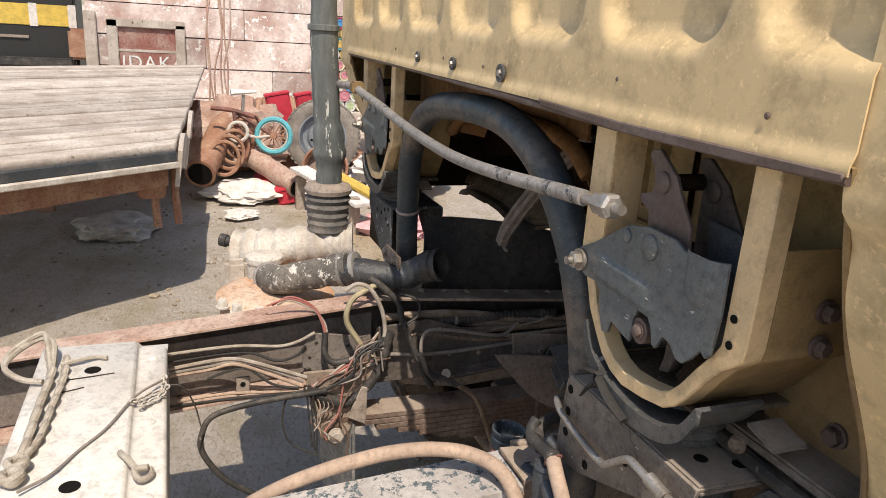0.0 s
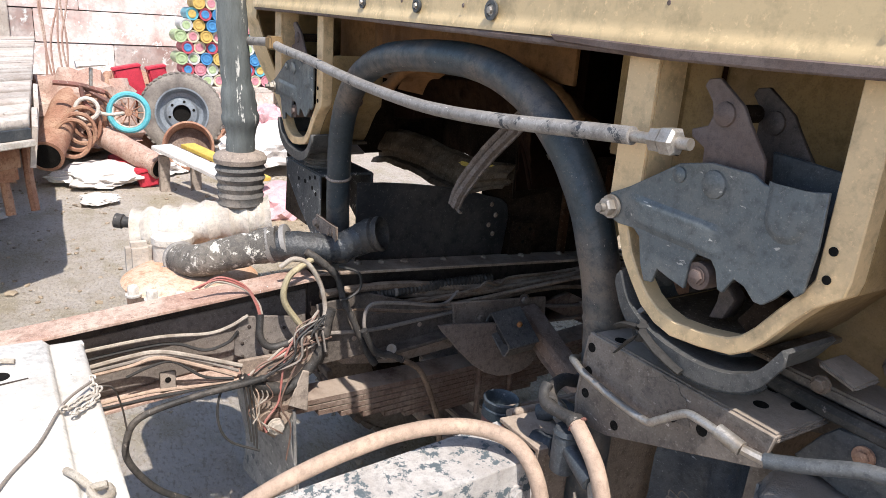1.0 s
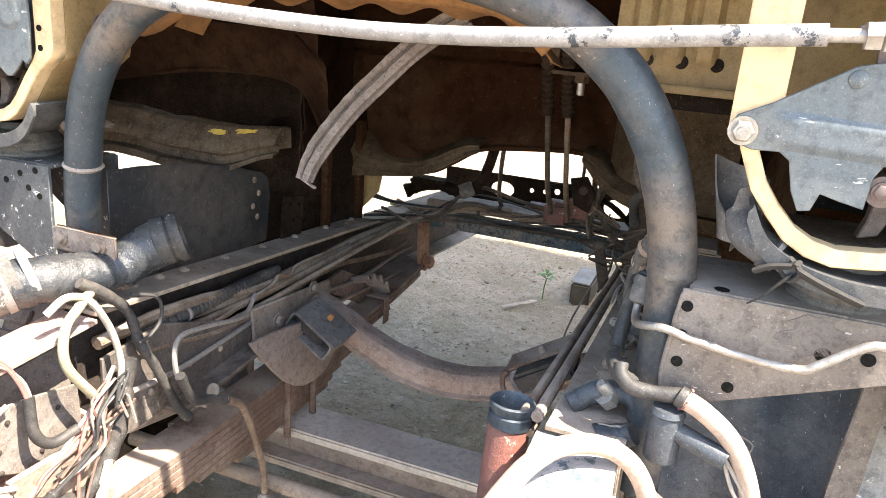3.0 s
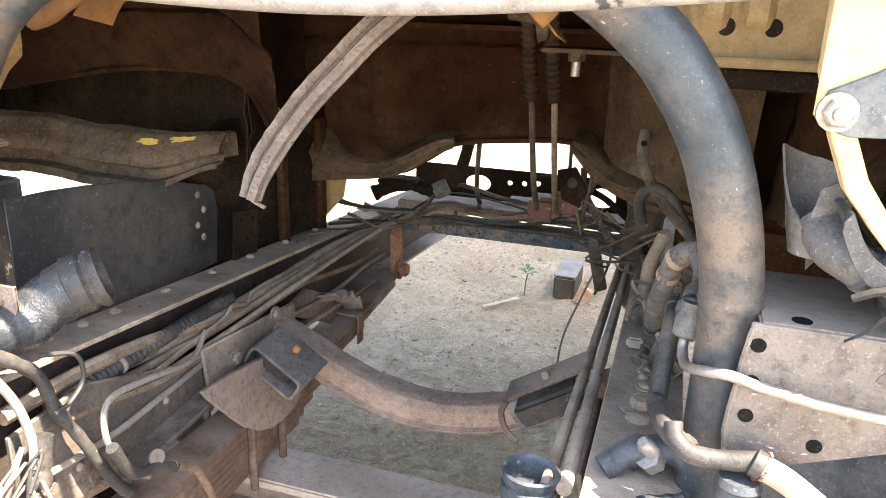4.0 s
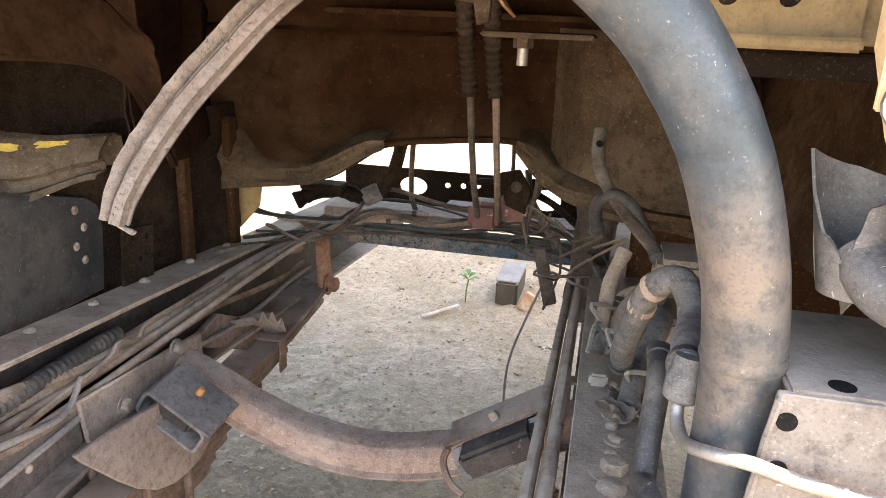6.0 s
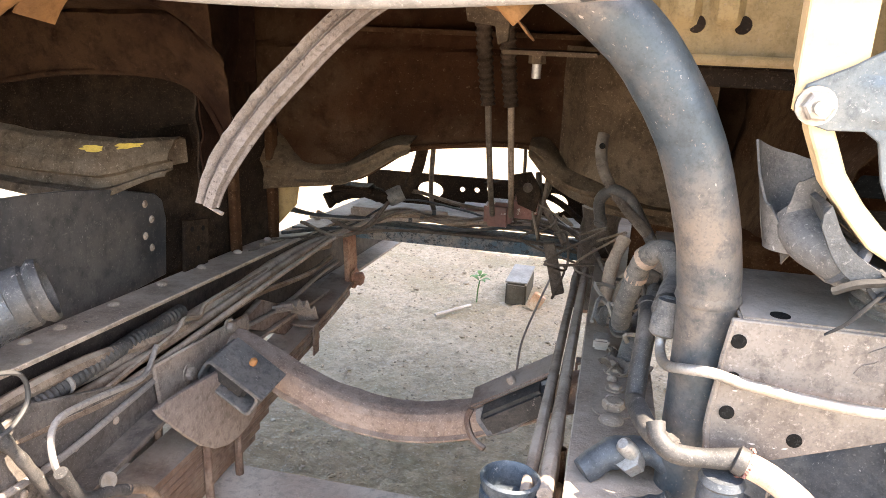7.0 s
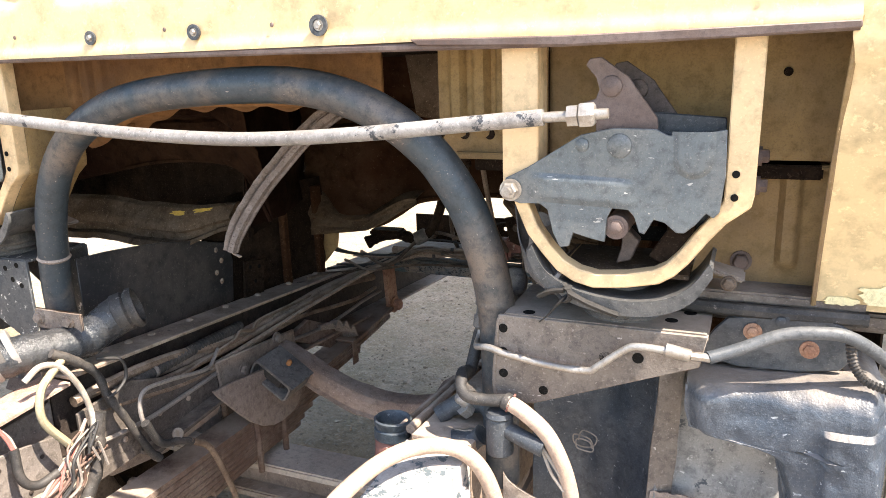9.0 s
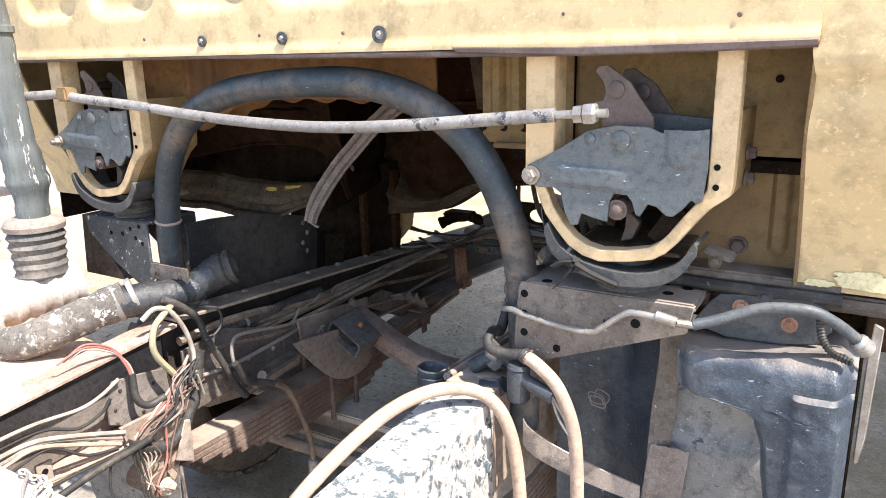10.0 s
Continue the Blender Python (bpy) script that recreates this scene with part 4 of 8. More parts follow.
part("weld_ring", lathe([(0.0255, -0.004), (0.029, 0), (0.0255, 0.004)], (-0.437, 0.0705, 0.897), (0.16, -0.1, 1), 24), DUST_STEEL, hoop)
part("weld_bead", lathe([(0.0255, -0.006), (0.0273, -0.002), (0.026, 0.005)], (0.408, 0.07, 0.899), (0, 0, 1), 24), HOOP, hoop)
part("weld_seam", tube([(0.425, 0.0345, 0.888), (0.4215, 0.0345, 0.86), (0.4195, 0.0345, 0.83), (0.417, 0.0345, 0.80), (0.42, 0.0345, 0.77)], 0.0026, 7, 8, 0.35), OUT_STEEL, hoop, "lumpy weld down the edge of the plate")
part("clamp_plate", join(box(-0.45, -0.335, 0.022, 0.028, 0.775, 0.815, 0.003)), RAIL_DARK, hoop)
for x in (-0.436, -0.364):
    part("clamp_bolt", bolt((x, 0.02, 0.797), (0, -1, 0), 0.009, 0.008), RAIL_DARK, hoop)


# ---- outrigger boxes that carry the cab mounts ----
def outrigger(s, material, label, y0=0.034, face=((0.430, 0.893), (0.686, 0.893), (0.678, 0.853), (0.474, 0.773), (0.420, 0.765), (0.416, 0.80), (0.420, 0.85), (0.424, 0.893))):
    t = thing("cab_mount_outrigger", label, "bracket", (s * 0.55, 0.09, 0.8), "cab mount outriggers")
    part("face_plate", prism([(s * x, z) for x, z in face], y0, y0 + 0.006, bev=0.001), material, t)
    x_in = face[0][0]
    part("top_plate", box(min(s * x_in, s * 0.686), max(s * x_in, s * 0.686), y0 + 0.002, 0.175, 0.889, 0.895, 0.002), material, t)
    part("back_plate", prism([(s * x, z) for x, z in face], 0.170, 0.176, bev=0.001), material, t)
    part("end_lip", box(min(s * 0.680, s * 0.686), max(s * 0.680, s * 0.686), y0 + 0.006, 0.17, 0.884, 0.889, 0.001), material, t)
    return t


right_out = outrigger(1, OUT_STEEL, "dusty brown steel outrigger box drilled with round holes")
for x, z, r in ((0.431, 0.875, 0.0062), (0.431, 0.842, 0.0062), (0.431, 0.811, 0.0062), (0.486, 0.794, 0.0062), (0.566, 0.852, 0.0078), (0.606, 0.856, 0.007)):
    part("hole", lathe([(r, 0), (r, 0.001)], (x, 0.0342, z), (0, -1, 0), 16), HOLE, right_out)
for x, y in ((0.462, 0.05), (0.64, 0.075), (0.66, 0.11), (0.625, 0.12)):
    part("hole", lathe([(0.008, 0), (0.008, 0.001)], (x, y, 0.8945), (0, 0, 1), 16), HOLE, right_out)
part("oil_stain", chipped_patch(0.556, 0.868, 0.036, 0.024, 17, 0.0332), worn("oil_soaked_steel", (0.125, 0.102, 0.088), (0.165, 0.136, 0.117), None, 18, 0.5, 0.6), right_out, "dark oil stain round the hole")
left_out = outrigger(-1, worn("black_flecked_white", (0.06, 0.064, 0.068), (0.12, 0.12, 0.12), (0.75, 0.72, 0.68), 16, 0.4, 0.6, 0, 0.2, 0.60), "black outrigger box splashed with white paint", 0.040, ((0.474, 0.893), (0.690, 0.893), (0.684, 0.853), (0.60, 0.79), (0.474, 0.72)))
part("inner_guard", prism([(0.12, 0.66), (0.12, 0.879), (0.19, 0.876), (0.26, 0.869), (0.34, 0.858), (0.44, 0.838), (0.535, 0.812), (0.555, 0.795), (0.562, 0.76), (0.55, 0.66)], -0.448, -0.444, "x", 0.001), GUARD_BLACK, left_out, "black sheet guard above the rail")
for y_, z_ in ((0.505, 0.80), (0.52, 0.77), (0.50, 0.745), (0.515, 0.72), (0.18, 0.73)):
    part("guard_scab", lathe([(0.007, 0), (0.004, 0.003)], (-0.4438, y_, z_), (1, 0, 0), 9), RAIL_DARK, left_out)
part("outer_arm", prism([(-0.735, 0.886), (-0.692, 0.892), (-0.686, 0.84), (-0.60, 0.74), (-0.75, 0.74)], 0.06, 0.15), SILL_DUST, left_out, "dusty brown end bracket")
for x, z in ((-0.499, 0.884), (-0.53, 0.876), (-0.515, 0.856), (-0.56, 0.862), (-0.494, 0.846), (-0.60, 0.86)):
    part("hole", lathe([(0.005, 0), (0.005, 0.001)], (x, 0.0402, z), (0, -1, 0), 12), HOLE, left_out)


# ---- latches ----
def latch(x0):
    """Cab latch at the place of its pivot bolt."""
    t = thing("cab_latch", "grey steel cab latch plate in a yellow U-shaped bracket", "latch", (x0, 0.03, 1.07), "cab latches")
    dx = x0 - 0.45
    X = lambda pts: [(x + dx, z) for x, z in pts]
    outer = [(0.437, 1.245), (0.437, 1.16), (0.438, 1.09), (0.452, 1.045), (0.468, 1.008), (0.486, 0.985), (0.505, 0.964), (0.527, 0.951), (0.552, 0.945), (0.59, 0.949), (0.628, 0.957), (0.645, 0.968), (0.660, 0.984), (0.680, 1.012), (0.698, 1.034), (0.722, 1.053), (0.7245, 1.066), (0.7255, 1.16), (0.726, 1.245)]
    inner = [(0.4525, 1.245), (0.4525, 1.16), (0.4535, 1.095), (0.466, 1.053), (0.481, 1.018), (0.497, 0.996), (0.514, 0.978), (0.532, 0.968), (0.554, 0.963), (0.588, 0.966), (0.620, 0.973), (0.634, 0.981), (0.647, 0.995), (0.666, 1.022), (0.684, 1.045), (0.693, 1.06), (0.6935, 1.075), (0.694, 1.16), (0.694, 1.245)]
    br = part("bracket", ring_prism(X(outer), X(inner), 0.008, 0.032), BRACKET_PAINT, t, "peach-yellow painted U bracket")
    # Depth of the bracket in a darker yellow than its front.
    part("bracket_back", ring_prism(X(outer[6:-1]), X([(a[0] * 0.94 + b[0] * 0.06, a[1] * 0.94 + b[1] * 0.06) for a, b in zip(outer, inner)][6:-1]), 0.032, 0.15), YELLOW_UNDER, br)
    part("post", join(box(0.437 + dx, 0.481 + dx, 0.0065, 0.0105, 1.06, 1.243, 0.001), box(0.477 + dx, 0.481 + dx, 0.01, 0.05, 1.05, 1.243, 0.001)), BRACKET_PAINT, br)
    part("bracket_floor", box(0.50 + dx, 0.66 + dx, 0.03, 0.15, 0.958, 0.964, 0.001), SILL_DUST, br)
    part("slot", prism([(0.525 + dx, 0.975), (0.62 + dx, 0.975), (0.635 + dx, 0.985), (0.61 + dx, 0.995), (0.535 + dx, 0.995)], 0.146, 0.152), HOLE, br)
    for z in (1.09, 1.064):
        part("hole", lathe([(0.0042, 0), (0.0042, 0.001)], (0.704 + dx, 0.0075, z), (0, -1, 0), 12), HOLE, br)
    plate = [(0.438, 1.066), (0.443, 1.079), (0.471, 1.093), (0.534, 1.132), (0.571, 1.140), (0.618, 1.139), (0.632, 1.132), (0.665, 1.134), (0.6925, 1.139), (0.694, 1.089), (0.690, 1.048), (0.684, 1.041), (0.676, 1.046), (0.665, 1.032), (0.654, 1.022), (0.645, 1.022), (0.632, 1.033), (0.620, 1.036), (0.610, 1.018), (0.604, 1.020), (0.598, 1.038), (0.586, 1.052), (0.574, 1.050), (0.567, 1.036), (0.565, 1.006), (0.545, 1.010), (0.527, 1.015), (0.522, 0.998), (0.511, 0.996), (0.502, 1.014), (0.495, 1.042), (0.485, 1.049), (0.461, 1.048), (0.444, 1.053)]
    pl = part("latch_plate", prism(X(plate), 0.0, 0.0045, bev=0.0008), GREY_PLATE, t, "grey notched steel plate")
    def band(u, v):
        """Low pressed band across the plate, fading out at both ends."""
        h = step01(0.0, 0.25, u) * step01(1.0, 0.8, u) * step01(0.0, 0.22, v) * step01(1.0, 0.78, v)
        return (0.468 + dx + 0.135 * u, 0.0004 - 0.0034 * h, 1.052 + 0.036 * v - 0.006 * u)

    def pocket(u, v):
        """Rounded pressing that runs out at the plate's top edge."""
        k = max(abs(u - 0.5) * 2, 0.0) if v > 0.45 else math.hypot((u - 0.5) * 2, (0.45 - v) / 0.45)
        return (0.636 + dx + 0.048 * u, 0.0004 - 0.0042 * step01(1.0, 0.6, k), 1.082 + 0.0545 * v)

    part("rib", sheet(band, 30, 14, 0.0004), GREY_PLATE, pl)
    part("pressed_pocket", sheet(pocket, 24, 24, 0.0004), GREY_PLATE, pl)
    part("pivot_bolt", bolt((0.45 + dx, -0.003, 1.065), (0, -1, 0), 0.0105, 0.012, 1.3, 0.007), ZINC, pl)
    part("rivet_head", rivet((0.579 + dx, -0.0005, 1.120), (0, -1, 0), 0.0145, 0.005), GREY_PLATE, pl)
    part("rivet_head", rivet((0.536 + dx, -0.0005, 1.1205), (0, -1, 0), 0.0085, 0.004), GREY_PLATE, pl)
    part("back_plate", prism(X([(0.60, 1.155), (0.69, 1.148), (0.692, 1.03), (0.66, 1.0), (0.62, 1.03)]), 0.05, 0.055), BLACK, t)
    arm = part("lever_arm", prism(X([(0.540, 1.217), (0.553, 1.219), (0.585, 1.196), (0.592, 1.185), (0.618, 1.150), (0.62, 1.12), (0.55, 1.12), (0.548, 1.15), (0.531, 1.158), (0.529, 1.166), (0.548, 1.172), (0.552, 1.183), (0.548, 1.196), (0.536, 1.21)]), 0.014, 0.019, bev=0.0008), ARM_STEEL, t, "rust-tinged lever arm")
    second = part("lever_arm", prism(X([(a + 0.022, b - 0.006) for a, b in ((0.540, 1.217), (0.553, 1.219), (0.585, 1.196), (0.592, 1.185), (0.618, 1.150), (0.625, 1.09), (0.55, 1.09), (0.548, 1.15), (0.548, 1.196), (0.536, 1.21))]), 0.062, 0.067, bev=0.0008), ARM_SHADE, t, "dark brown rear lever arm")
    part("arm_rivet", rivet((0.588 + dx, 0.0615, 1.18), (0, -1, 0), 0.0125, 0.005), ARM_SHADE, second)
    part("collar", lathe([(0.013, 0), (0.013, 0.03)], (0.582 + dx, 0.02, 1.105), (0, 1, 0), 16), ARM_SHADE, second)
    part("arm_rivet", rivet((0.566 + dx, 0.0135, 1.186), (0, -1, 0), 0.0125, 0.005), ARM_STEEL, arm)
    part("spacer_pin", lathe([(0.009, 0), (0.009, 0.05)], (0.566 + dx, 0.018, 1.186), (0, 1, 0), 14), DARK_UNDER, arm)
    part("hook_pin", lathe([(0.0145, -0.027), (0.0145, 0.05)], (0.577 + dx, 0.03, 1.024), (0, 1, 0), 18), ARM_STEEL, t, "rusty hook pin")
    part("pin_bolt", bolt((0.577 + dx, 0.003, 1.024), (0, -1, 0), 0.0075, 0.006, 1.25), ARM_STEEL, t)
    part("hook", prism(X([(0.58, 1.02), (0.60, 1.0), (0.59, 0.975), (0.572, 0.97), (0.578, 0.99)]), 0.04, 0.06), ARM_SHADE, t)
    part("hook_tab", prism(X([(0.612, 0.985), (0.64, 1.03), (0.665, 1.025), (0.66, 1.0), (0.63, 0.975)]), 0.03, 0.04), DARK_UNDER, t)
    part("side_bolt", bolt((0.728 + dx, 0.09, 1.065), (1, 0, 0), 0.0085, 0.01), ARM_STEEL, t)
    part("side_bolt", bolt((0.728 + dx, 0.09, 1.10), (1, 0, 0), 0.0085, 0.01), ARM_STEEL, t)
    return t


for pivot_x in (0.45, -0.70):
    latch(pivot_x).location.y += 0.014

rod = thing("latch_rod", "long scratched grey rod linking the two cab latches", "rod", (0, -0.025, 1.15))
part("bar", tube([(-0.80, -0.06, 1.17), (-0.70, -0.05, 1.168), (-0.60, -0.03, 1.172), (-0.54, -0.026, 1.164), (-0.377, -0.025, 1.153), (-0.23, -0.025, 1.140), (-0.097, -0.025, 1.131), (0.049, -0.025, 1.126), (0.159, -0.025, 1.128), (0.259, -0.025, 1.134), (0.333, -0.025, 1.140), (0.419, -0.025, 1.148), (0.50, -0.024, 1.155)], 0.0095, 14, 6, 0.0), ROD_STEEL, rod)
part("threaded_end", tube([(0.495, -0.024, 1.1545), (0.572, -0.022, 1.159)], 0.006, 10, 1), ZINC, rod)
part("lock_nut", lathe([(0.0125, 0), (0.0125, 0.012)], (0.528, -0.0235, 1.1565), (1, 0, 0.06), 6), ZINC, rod)
part("clevis", lathe([(0.010, -0.003), (0.0145, 0.0), (0.0145, 0.013), (0.011, 0.016)], (0.542, -0.023, 1.1575), (1, 0, 0.06), 6), ZINC, rod)
part("clevis", join(box(-0.60, -0.565, -0.042, -0.012, 1.158, 1.186, 0.004)), YELLOW_UNDER, rod)


# ---- springs, axle, wheel ----
def zr(y):
    """Top of the left rail along the truck."""
    return 0.714 - 0.075 * y


def leaf_spring(s):
    t = thing("leaf_spring", "rusty multi-leaf front spring clamped to the axle", "leaf spring", (s * 0.335, 0.47, 0.3), "front leaf springs")
    mid = 0.47

    def z_at(y, k):
        d = y - mid
        return 0.43 - 0.0125 * k + (0.095 * d * d if d > 0 else 0.02 * d * d) - 0.0006 * k * abs(d) * 10

    for k in range(8):
        l0, l1 = -0.135 + 0.055 * k, (1.15, 1.10, 0.90, 0.78, 0.70, 0.64, 0.60, 0.58)[k]
        bm = sheet(lambda u, v: (s * (0.298 + 0.072 * v), l0 + (l1 - l0) * u, z_at(l0 + (l1 - l0) * u, k)), 26, 1, 0.0119)
        part("leaf", bm, SPRING_RUST, t)
    for y in (0.40, 0.50):
        for x in (0.289, 0.379):
            part("u_bolt", tube([(s * x, y, 0.465), (s * x, y, 0.30)], 0.0075, 8, 1), SPRING_RUST, t)
    for y in (0.86,):
        part("clip", ring_prism([(s * 0.288, z_at(y, 0) - 0.06), (s * 0.288, z_at(y, 0) + 0.012), (s * 0.38, z_at(y, 0) + 0.012), (s * 0.38, z_at(y, 0) - 0.06)], [(s * 0.293, z_at(y, 0) - 0.06), (s * 0.293, z_at(y, 0) + 0.006), (s * 0.375, z_at(y, 0) + 0.006), (s * 0.375, z_at(y, 0) - 0.06)], y - 0.014, y + 0.014), SPRING_RUST, t)
    part("eye", lathe([(0.026, -0.037), (0.026, 0.037)], (s * 0.334, -0.135, 0.405), (1, 0, 0), 18), SPRING_RUST, t)
    part("eye_bolt", bolt((s * 0.292, -0.125, 0.395), (-s, 0, 0), 0.016, 0.014, 1.2), CAST_WHITE, t)
    part("shackle_bolt", bolt((s * 0.30, 1.141, 0.471), (-s, 0, 0), 0.018, 0.022, 1.5), RUST_PIPE, t)
    part("shackle", prism([(1.10, 0.60), (1.16, 0.60), (1.175, 0.47), (1.15, 0.44), (1.115, 0.455)], s * 0.305, s * 0.318, "x"), RUST_PIPE, t)
    part("hanger", prism([(-0.20, 0.56), (-0.02, 0.56), (-0.09, 0.40), (-0.125, 0.36), (-0.16, 0.39)], s * 0.30, s * 0.31, "x"), RAIL_DARK, t)
    part("bump_stop", prism([(0.262, 0.567), (0.32, 0.563), (0.55, 0.53), (0.578, 0.46), (0.572, 0.428), (0.555, 0.404), (0.525, 0.392), (0.486, 0.390), (0.45, 0.396), (0.41, 0.414), (0.37, 0.444), (0.335, 0.480), (0.302, 0.518), (0.275, 0.548)], s * 0.280, s * 0.287, "x"), PLATE_DUST, t, "rounded dusty brown side plate")
    return t


leaf_spring(-1)
leaf_spring(1)
axle = thing("front_axle", "dusty forged front axle beam under the leaf springs", "axle", (0, 0.46, 0.2))
# Top flange lightened well past the beam: a sun patch in the colour.
part("top_flange", box(-0.62, 0.62, 0.42, 0.53, 0.285, 0.305, 0.004), worn("sunlit_caked_steel", (0.64, 0.56, 0.49), (0.5, 0.41, 0.35), (0.16, 0.11, 0.085), 7, 0.5, 0.9, 0, 0.5, 0.70), axle, "mud-caked axle top, painted pale for the sun on it")
part("beam_web", box(-0.62, 0.62, 0.46, 0.49, 0.224, 0.286, 0.002), DUST_STEEL, axle)
part("bottom_flange", box(-0.62, 0.62, 0.42, 0.53, 0.205, 0.225, 0.004), DUST_STEEL, axle)
part("tie_rod", tube([(-0.6, 0.30, 0.26), (0.0, 0.31, 0.255), (0.6, 0.30, 0.26)], 0.016, 12), RAIL_DARK, axle)


def wheel(name, label, c, axis, r, w, rim_mat, tyre_mat):
    t = thing(name, label, "wheel", c)
    part("tyre", lathe([(r * 0.6, -w * 0.42), (r * 0.72, -w * 0.5), (r * 0.9, -w * 0.49), (r * 0.985, -w * 0.38), (r, -w * 0.2), (r, w * 0.2), (r * 0.985, w * 0.38), (r * 0.9, w * 0.49), (r * 0.72, w * 0.5), (r * 0.6, w * 0.42)], c, axis, 48, False), tyre_mat, t)
    rim = part("rim", lathe([(r * 0.62, w * 0.46), (r * 0.64, w * 0.5), (r * 0.6, w * 0.5), (r * 0.55, w * 0.3), (r * 0.52, w * 0.14), (r * 0.42, w * 0.1), (r * 0.36, w * 0.22), (r * 0.22, w * 0.24), (r * 0.21, w * 0.02), (r * 0.6, -w * 0.4)], c, axis, 40, False), rim_mat, t)
    part("hub_hole", lathe([(r * 0.21, 0), (r * 0.2, 0.004)], Vector(c) + Vector(axis).normalized() * w * 0.05, axis, 24), HOLE, rim)
    q = Vector(axis).to_track_quat("Z", "Y")
    for i in range(6):
        a = 2 * math.pi * i / 6 + 0.3
        p = Vector(c) + q @ Vector((r * 0.3 * math.cos(a), r * 0.3 * math.sin(a), w * 0.235))
        part("stud_hole", lathe([(r * 0.035, 0), (r * 0.035, 0.003)], p, axis, 10), HOLE, rim)
    for k in range(44):
        a = 2 * math.pi * k / 44
        for sgn in (-1, 1):
            m = Matrix.Translation(Vector(c)) @ q.to_matrix().to_4x4() @ Matrix.Rotation(a + 0.07 * (sgn > 0), 4, "Z") @ Matrix.Translation((r * 0.995, 0, sgn * w * 0.24))
            part("tread_lug", turned(box(-0.008, 0.008, -r * 0.045, r * 0.045, -w * 0.2, w * 0.2, 0.002), m), tyre_mat, t)
    return t


wheel("road_wheel", "worn dark front tyre behind the spring", (-0.72, 0.47, 0.36), (1, 0, 0), 0.33, 0.2, DARK_UNDER, worn("dirty_tread", (0.13, 0.10, 0.085), (0.2, 0.16, 0.13), None, 9, 0.5, 0.9, 0, 0.5))


# ---- engine mounts ----
def engine_mount(s):
    t = thing("engine_mount", "black rubber-and-steel engine mount bolted inside the rail", "engine mount", (s * 0.24, 0.45, 0.55), "engine mounts")
    m = Matrix.Translation((-0.250, 0.457, 0.536) if s < 0 else (0.215, 0.452, 0.565)) @ Matrix.Rotation(radians(s * -33), 4, "Y") @ Matrix.Rotation(radians(6), 4, "X") @ Matrix.Scale(0.91 if s < 0 else 1.0, 4)
    def rr_(w, h, r):
        return [(sx * (w - r) + r * math.cos(a0 + k * math.pi / 8), sz * (h - r) + r * math.sin(a0 + k * math.pi / 8)) for sx, sz, a0 in ((1, 1, 0), (-1, 1, math.pi / 2), (-1, -1, math.pi), (1, -1, 1.5 * math.pi)) for k in range(5)]
    o_, i_ = rr_(0.060, 0.027, 0.012), rr_(0.054, 0.021, 0.008)
    if s < 0:
        part("body", turned(ring_prism(o_ + o_[:1], i_ + i_[:1], -0.044, 0.044), m @ Matrix.Translation((0, 0, -0.009))), MOUNT_STEEL, t, "dusty folded steel case")
        part("rubber", turned(box(-0.05, 0.03, -0.030, 0.039, -0.028, 0.009, 0.006), m), RUBBER, t)
        part("top_plate", turned(box(-0.052, 0.064, -0.046, 0.046, 0.0185, 0.0225, 0.001), m), MOUNT_STEEL, t)
    else:
        part("body", turned(prism([(-0.066, 0.018), (-0.07, 0.0), (-0.06, -0.028), (-0.02, -0.034), (0.05, -0.02), (0.066, 0.0), (0.066, 0.018)], -0.046, -0.040), m @ Matrix.Translation((0, -0.002, 0.014)) @ Matrix.Rotation(radians(-42), 4, "X") @ Matrix.Translation((0, 0.043, -0.018))), MOUNT_STEEL, t, "scuffed grey side plate")
        part("top_plate", turned(box(-0.072, 0.085, -0.008, 0.05, 0.018, 0.025, 0.003), m), SPRING_RUST, t, "rust-brown sloping top flange")
        part("curled_end", turned(tube([(-0.070, -0.006, 0.02), (-0.084, -0.012, 0.008), (-0.086, -0.026, -0.015), (-0.074, -0.038, -0.034)], 0.005, 8, 5), m), SPRING_RUST, t)
        part("rubber", turned(box(-0.055, 0.055, -0.036, 0.036, -0.024, 0.017, 0.006), m), RUBBER, t)
    part("stud", turned(lathe([(0.007, 0.018), (0.007, 0.032), (0.004, 0.036)], (0.004, 0.012, 0), (0, 0, 1), 8), m), ORANGE if s < 0 else RAIL_DARK, t, "rust-orange stud")
    part("bracket", prism([(0.325, 0.600), (0.62, 0.572), (0.625, 0.51), (0.60, 0.48), (0.56, 0.475), (0.52, 0.50), (0.455, 0.505), (0.425, 0.47), (0.385, 0.462), (0.352, 0.485), (0.335, 0.53)], s * 0.322, s * 0.330, "x", 0.003), RAIL_DARK, t, "lobed steel bracket plate")
    for y, z in ((0.411, 0.548), (0.46, 0.52), (0.545, 0.575)):
        part("bracket_bolt", bolt((s * 0.322, y, z), (-s, 0, 0), 0.0105, 0.011, 1.5), RAIL_DARK, t)
    return t


engine_mount(-1)
engine_mount(1)

arm_clamp = thing("spring_brace", "bent steel brace bars between rail and spring", "bracket", (-0.35, 0.85, 0.5))
part("folded_plate", sheet(lambda u, v: (-0.40 + 0.10 * v, 0.76 + 0.14 * u, 0.505 + 0.030 * v - 0.07 * u * u + 0.008 * math.cos(u * 22) * step01(0.15, 0.5, v)), 90, 10, 0.005), DUST_STEEL, arm_clamp)
part("side_leg", prism([(0.62, 0.54), (0.72, 0.56), (1.0, 0.42), (0.98, 0.36)], -0.36, -0.345, "x"), SPRING_RUST, arm_clamp)

# ---- shock absorber can ----
can = thing("shock_absorber", "open-topped rusty red damper tube with a dark collar", "shock absorber", (0.255, 0.04, 0.4))
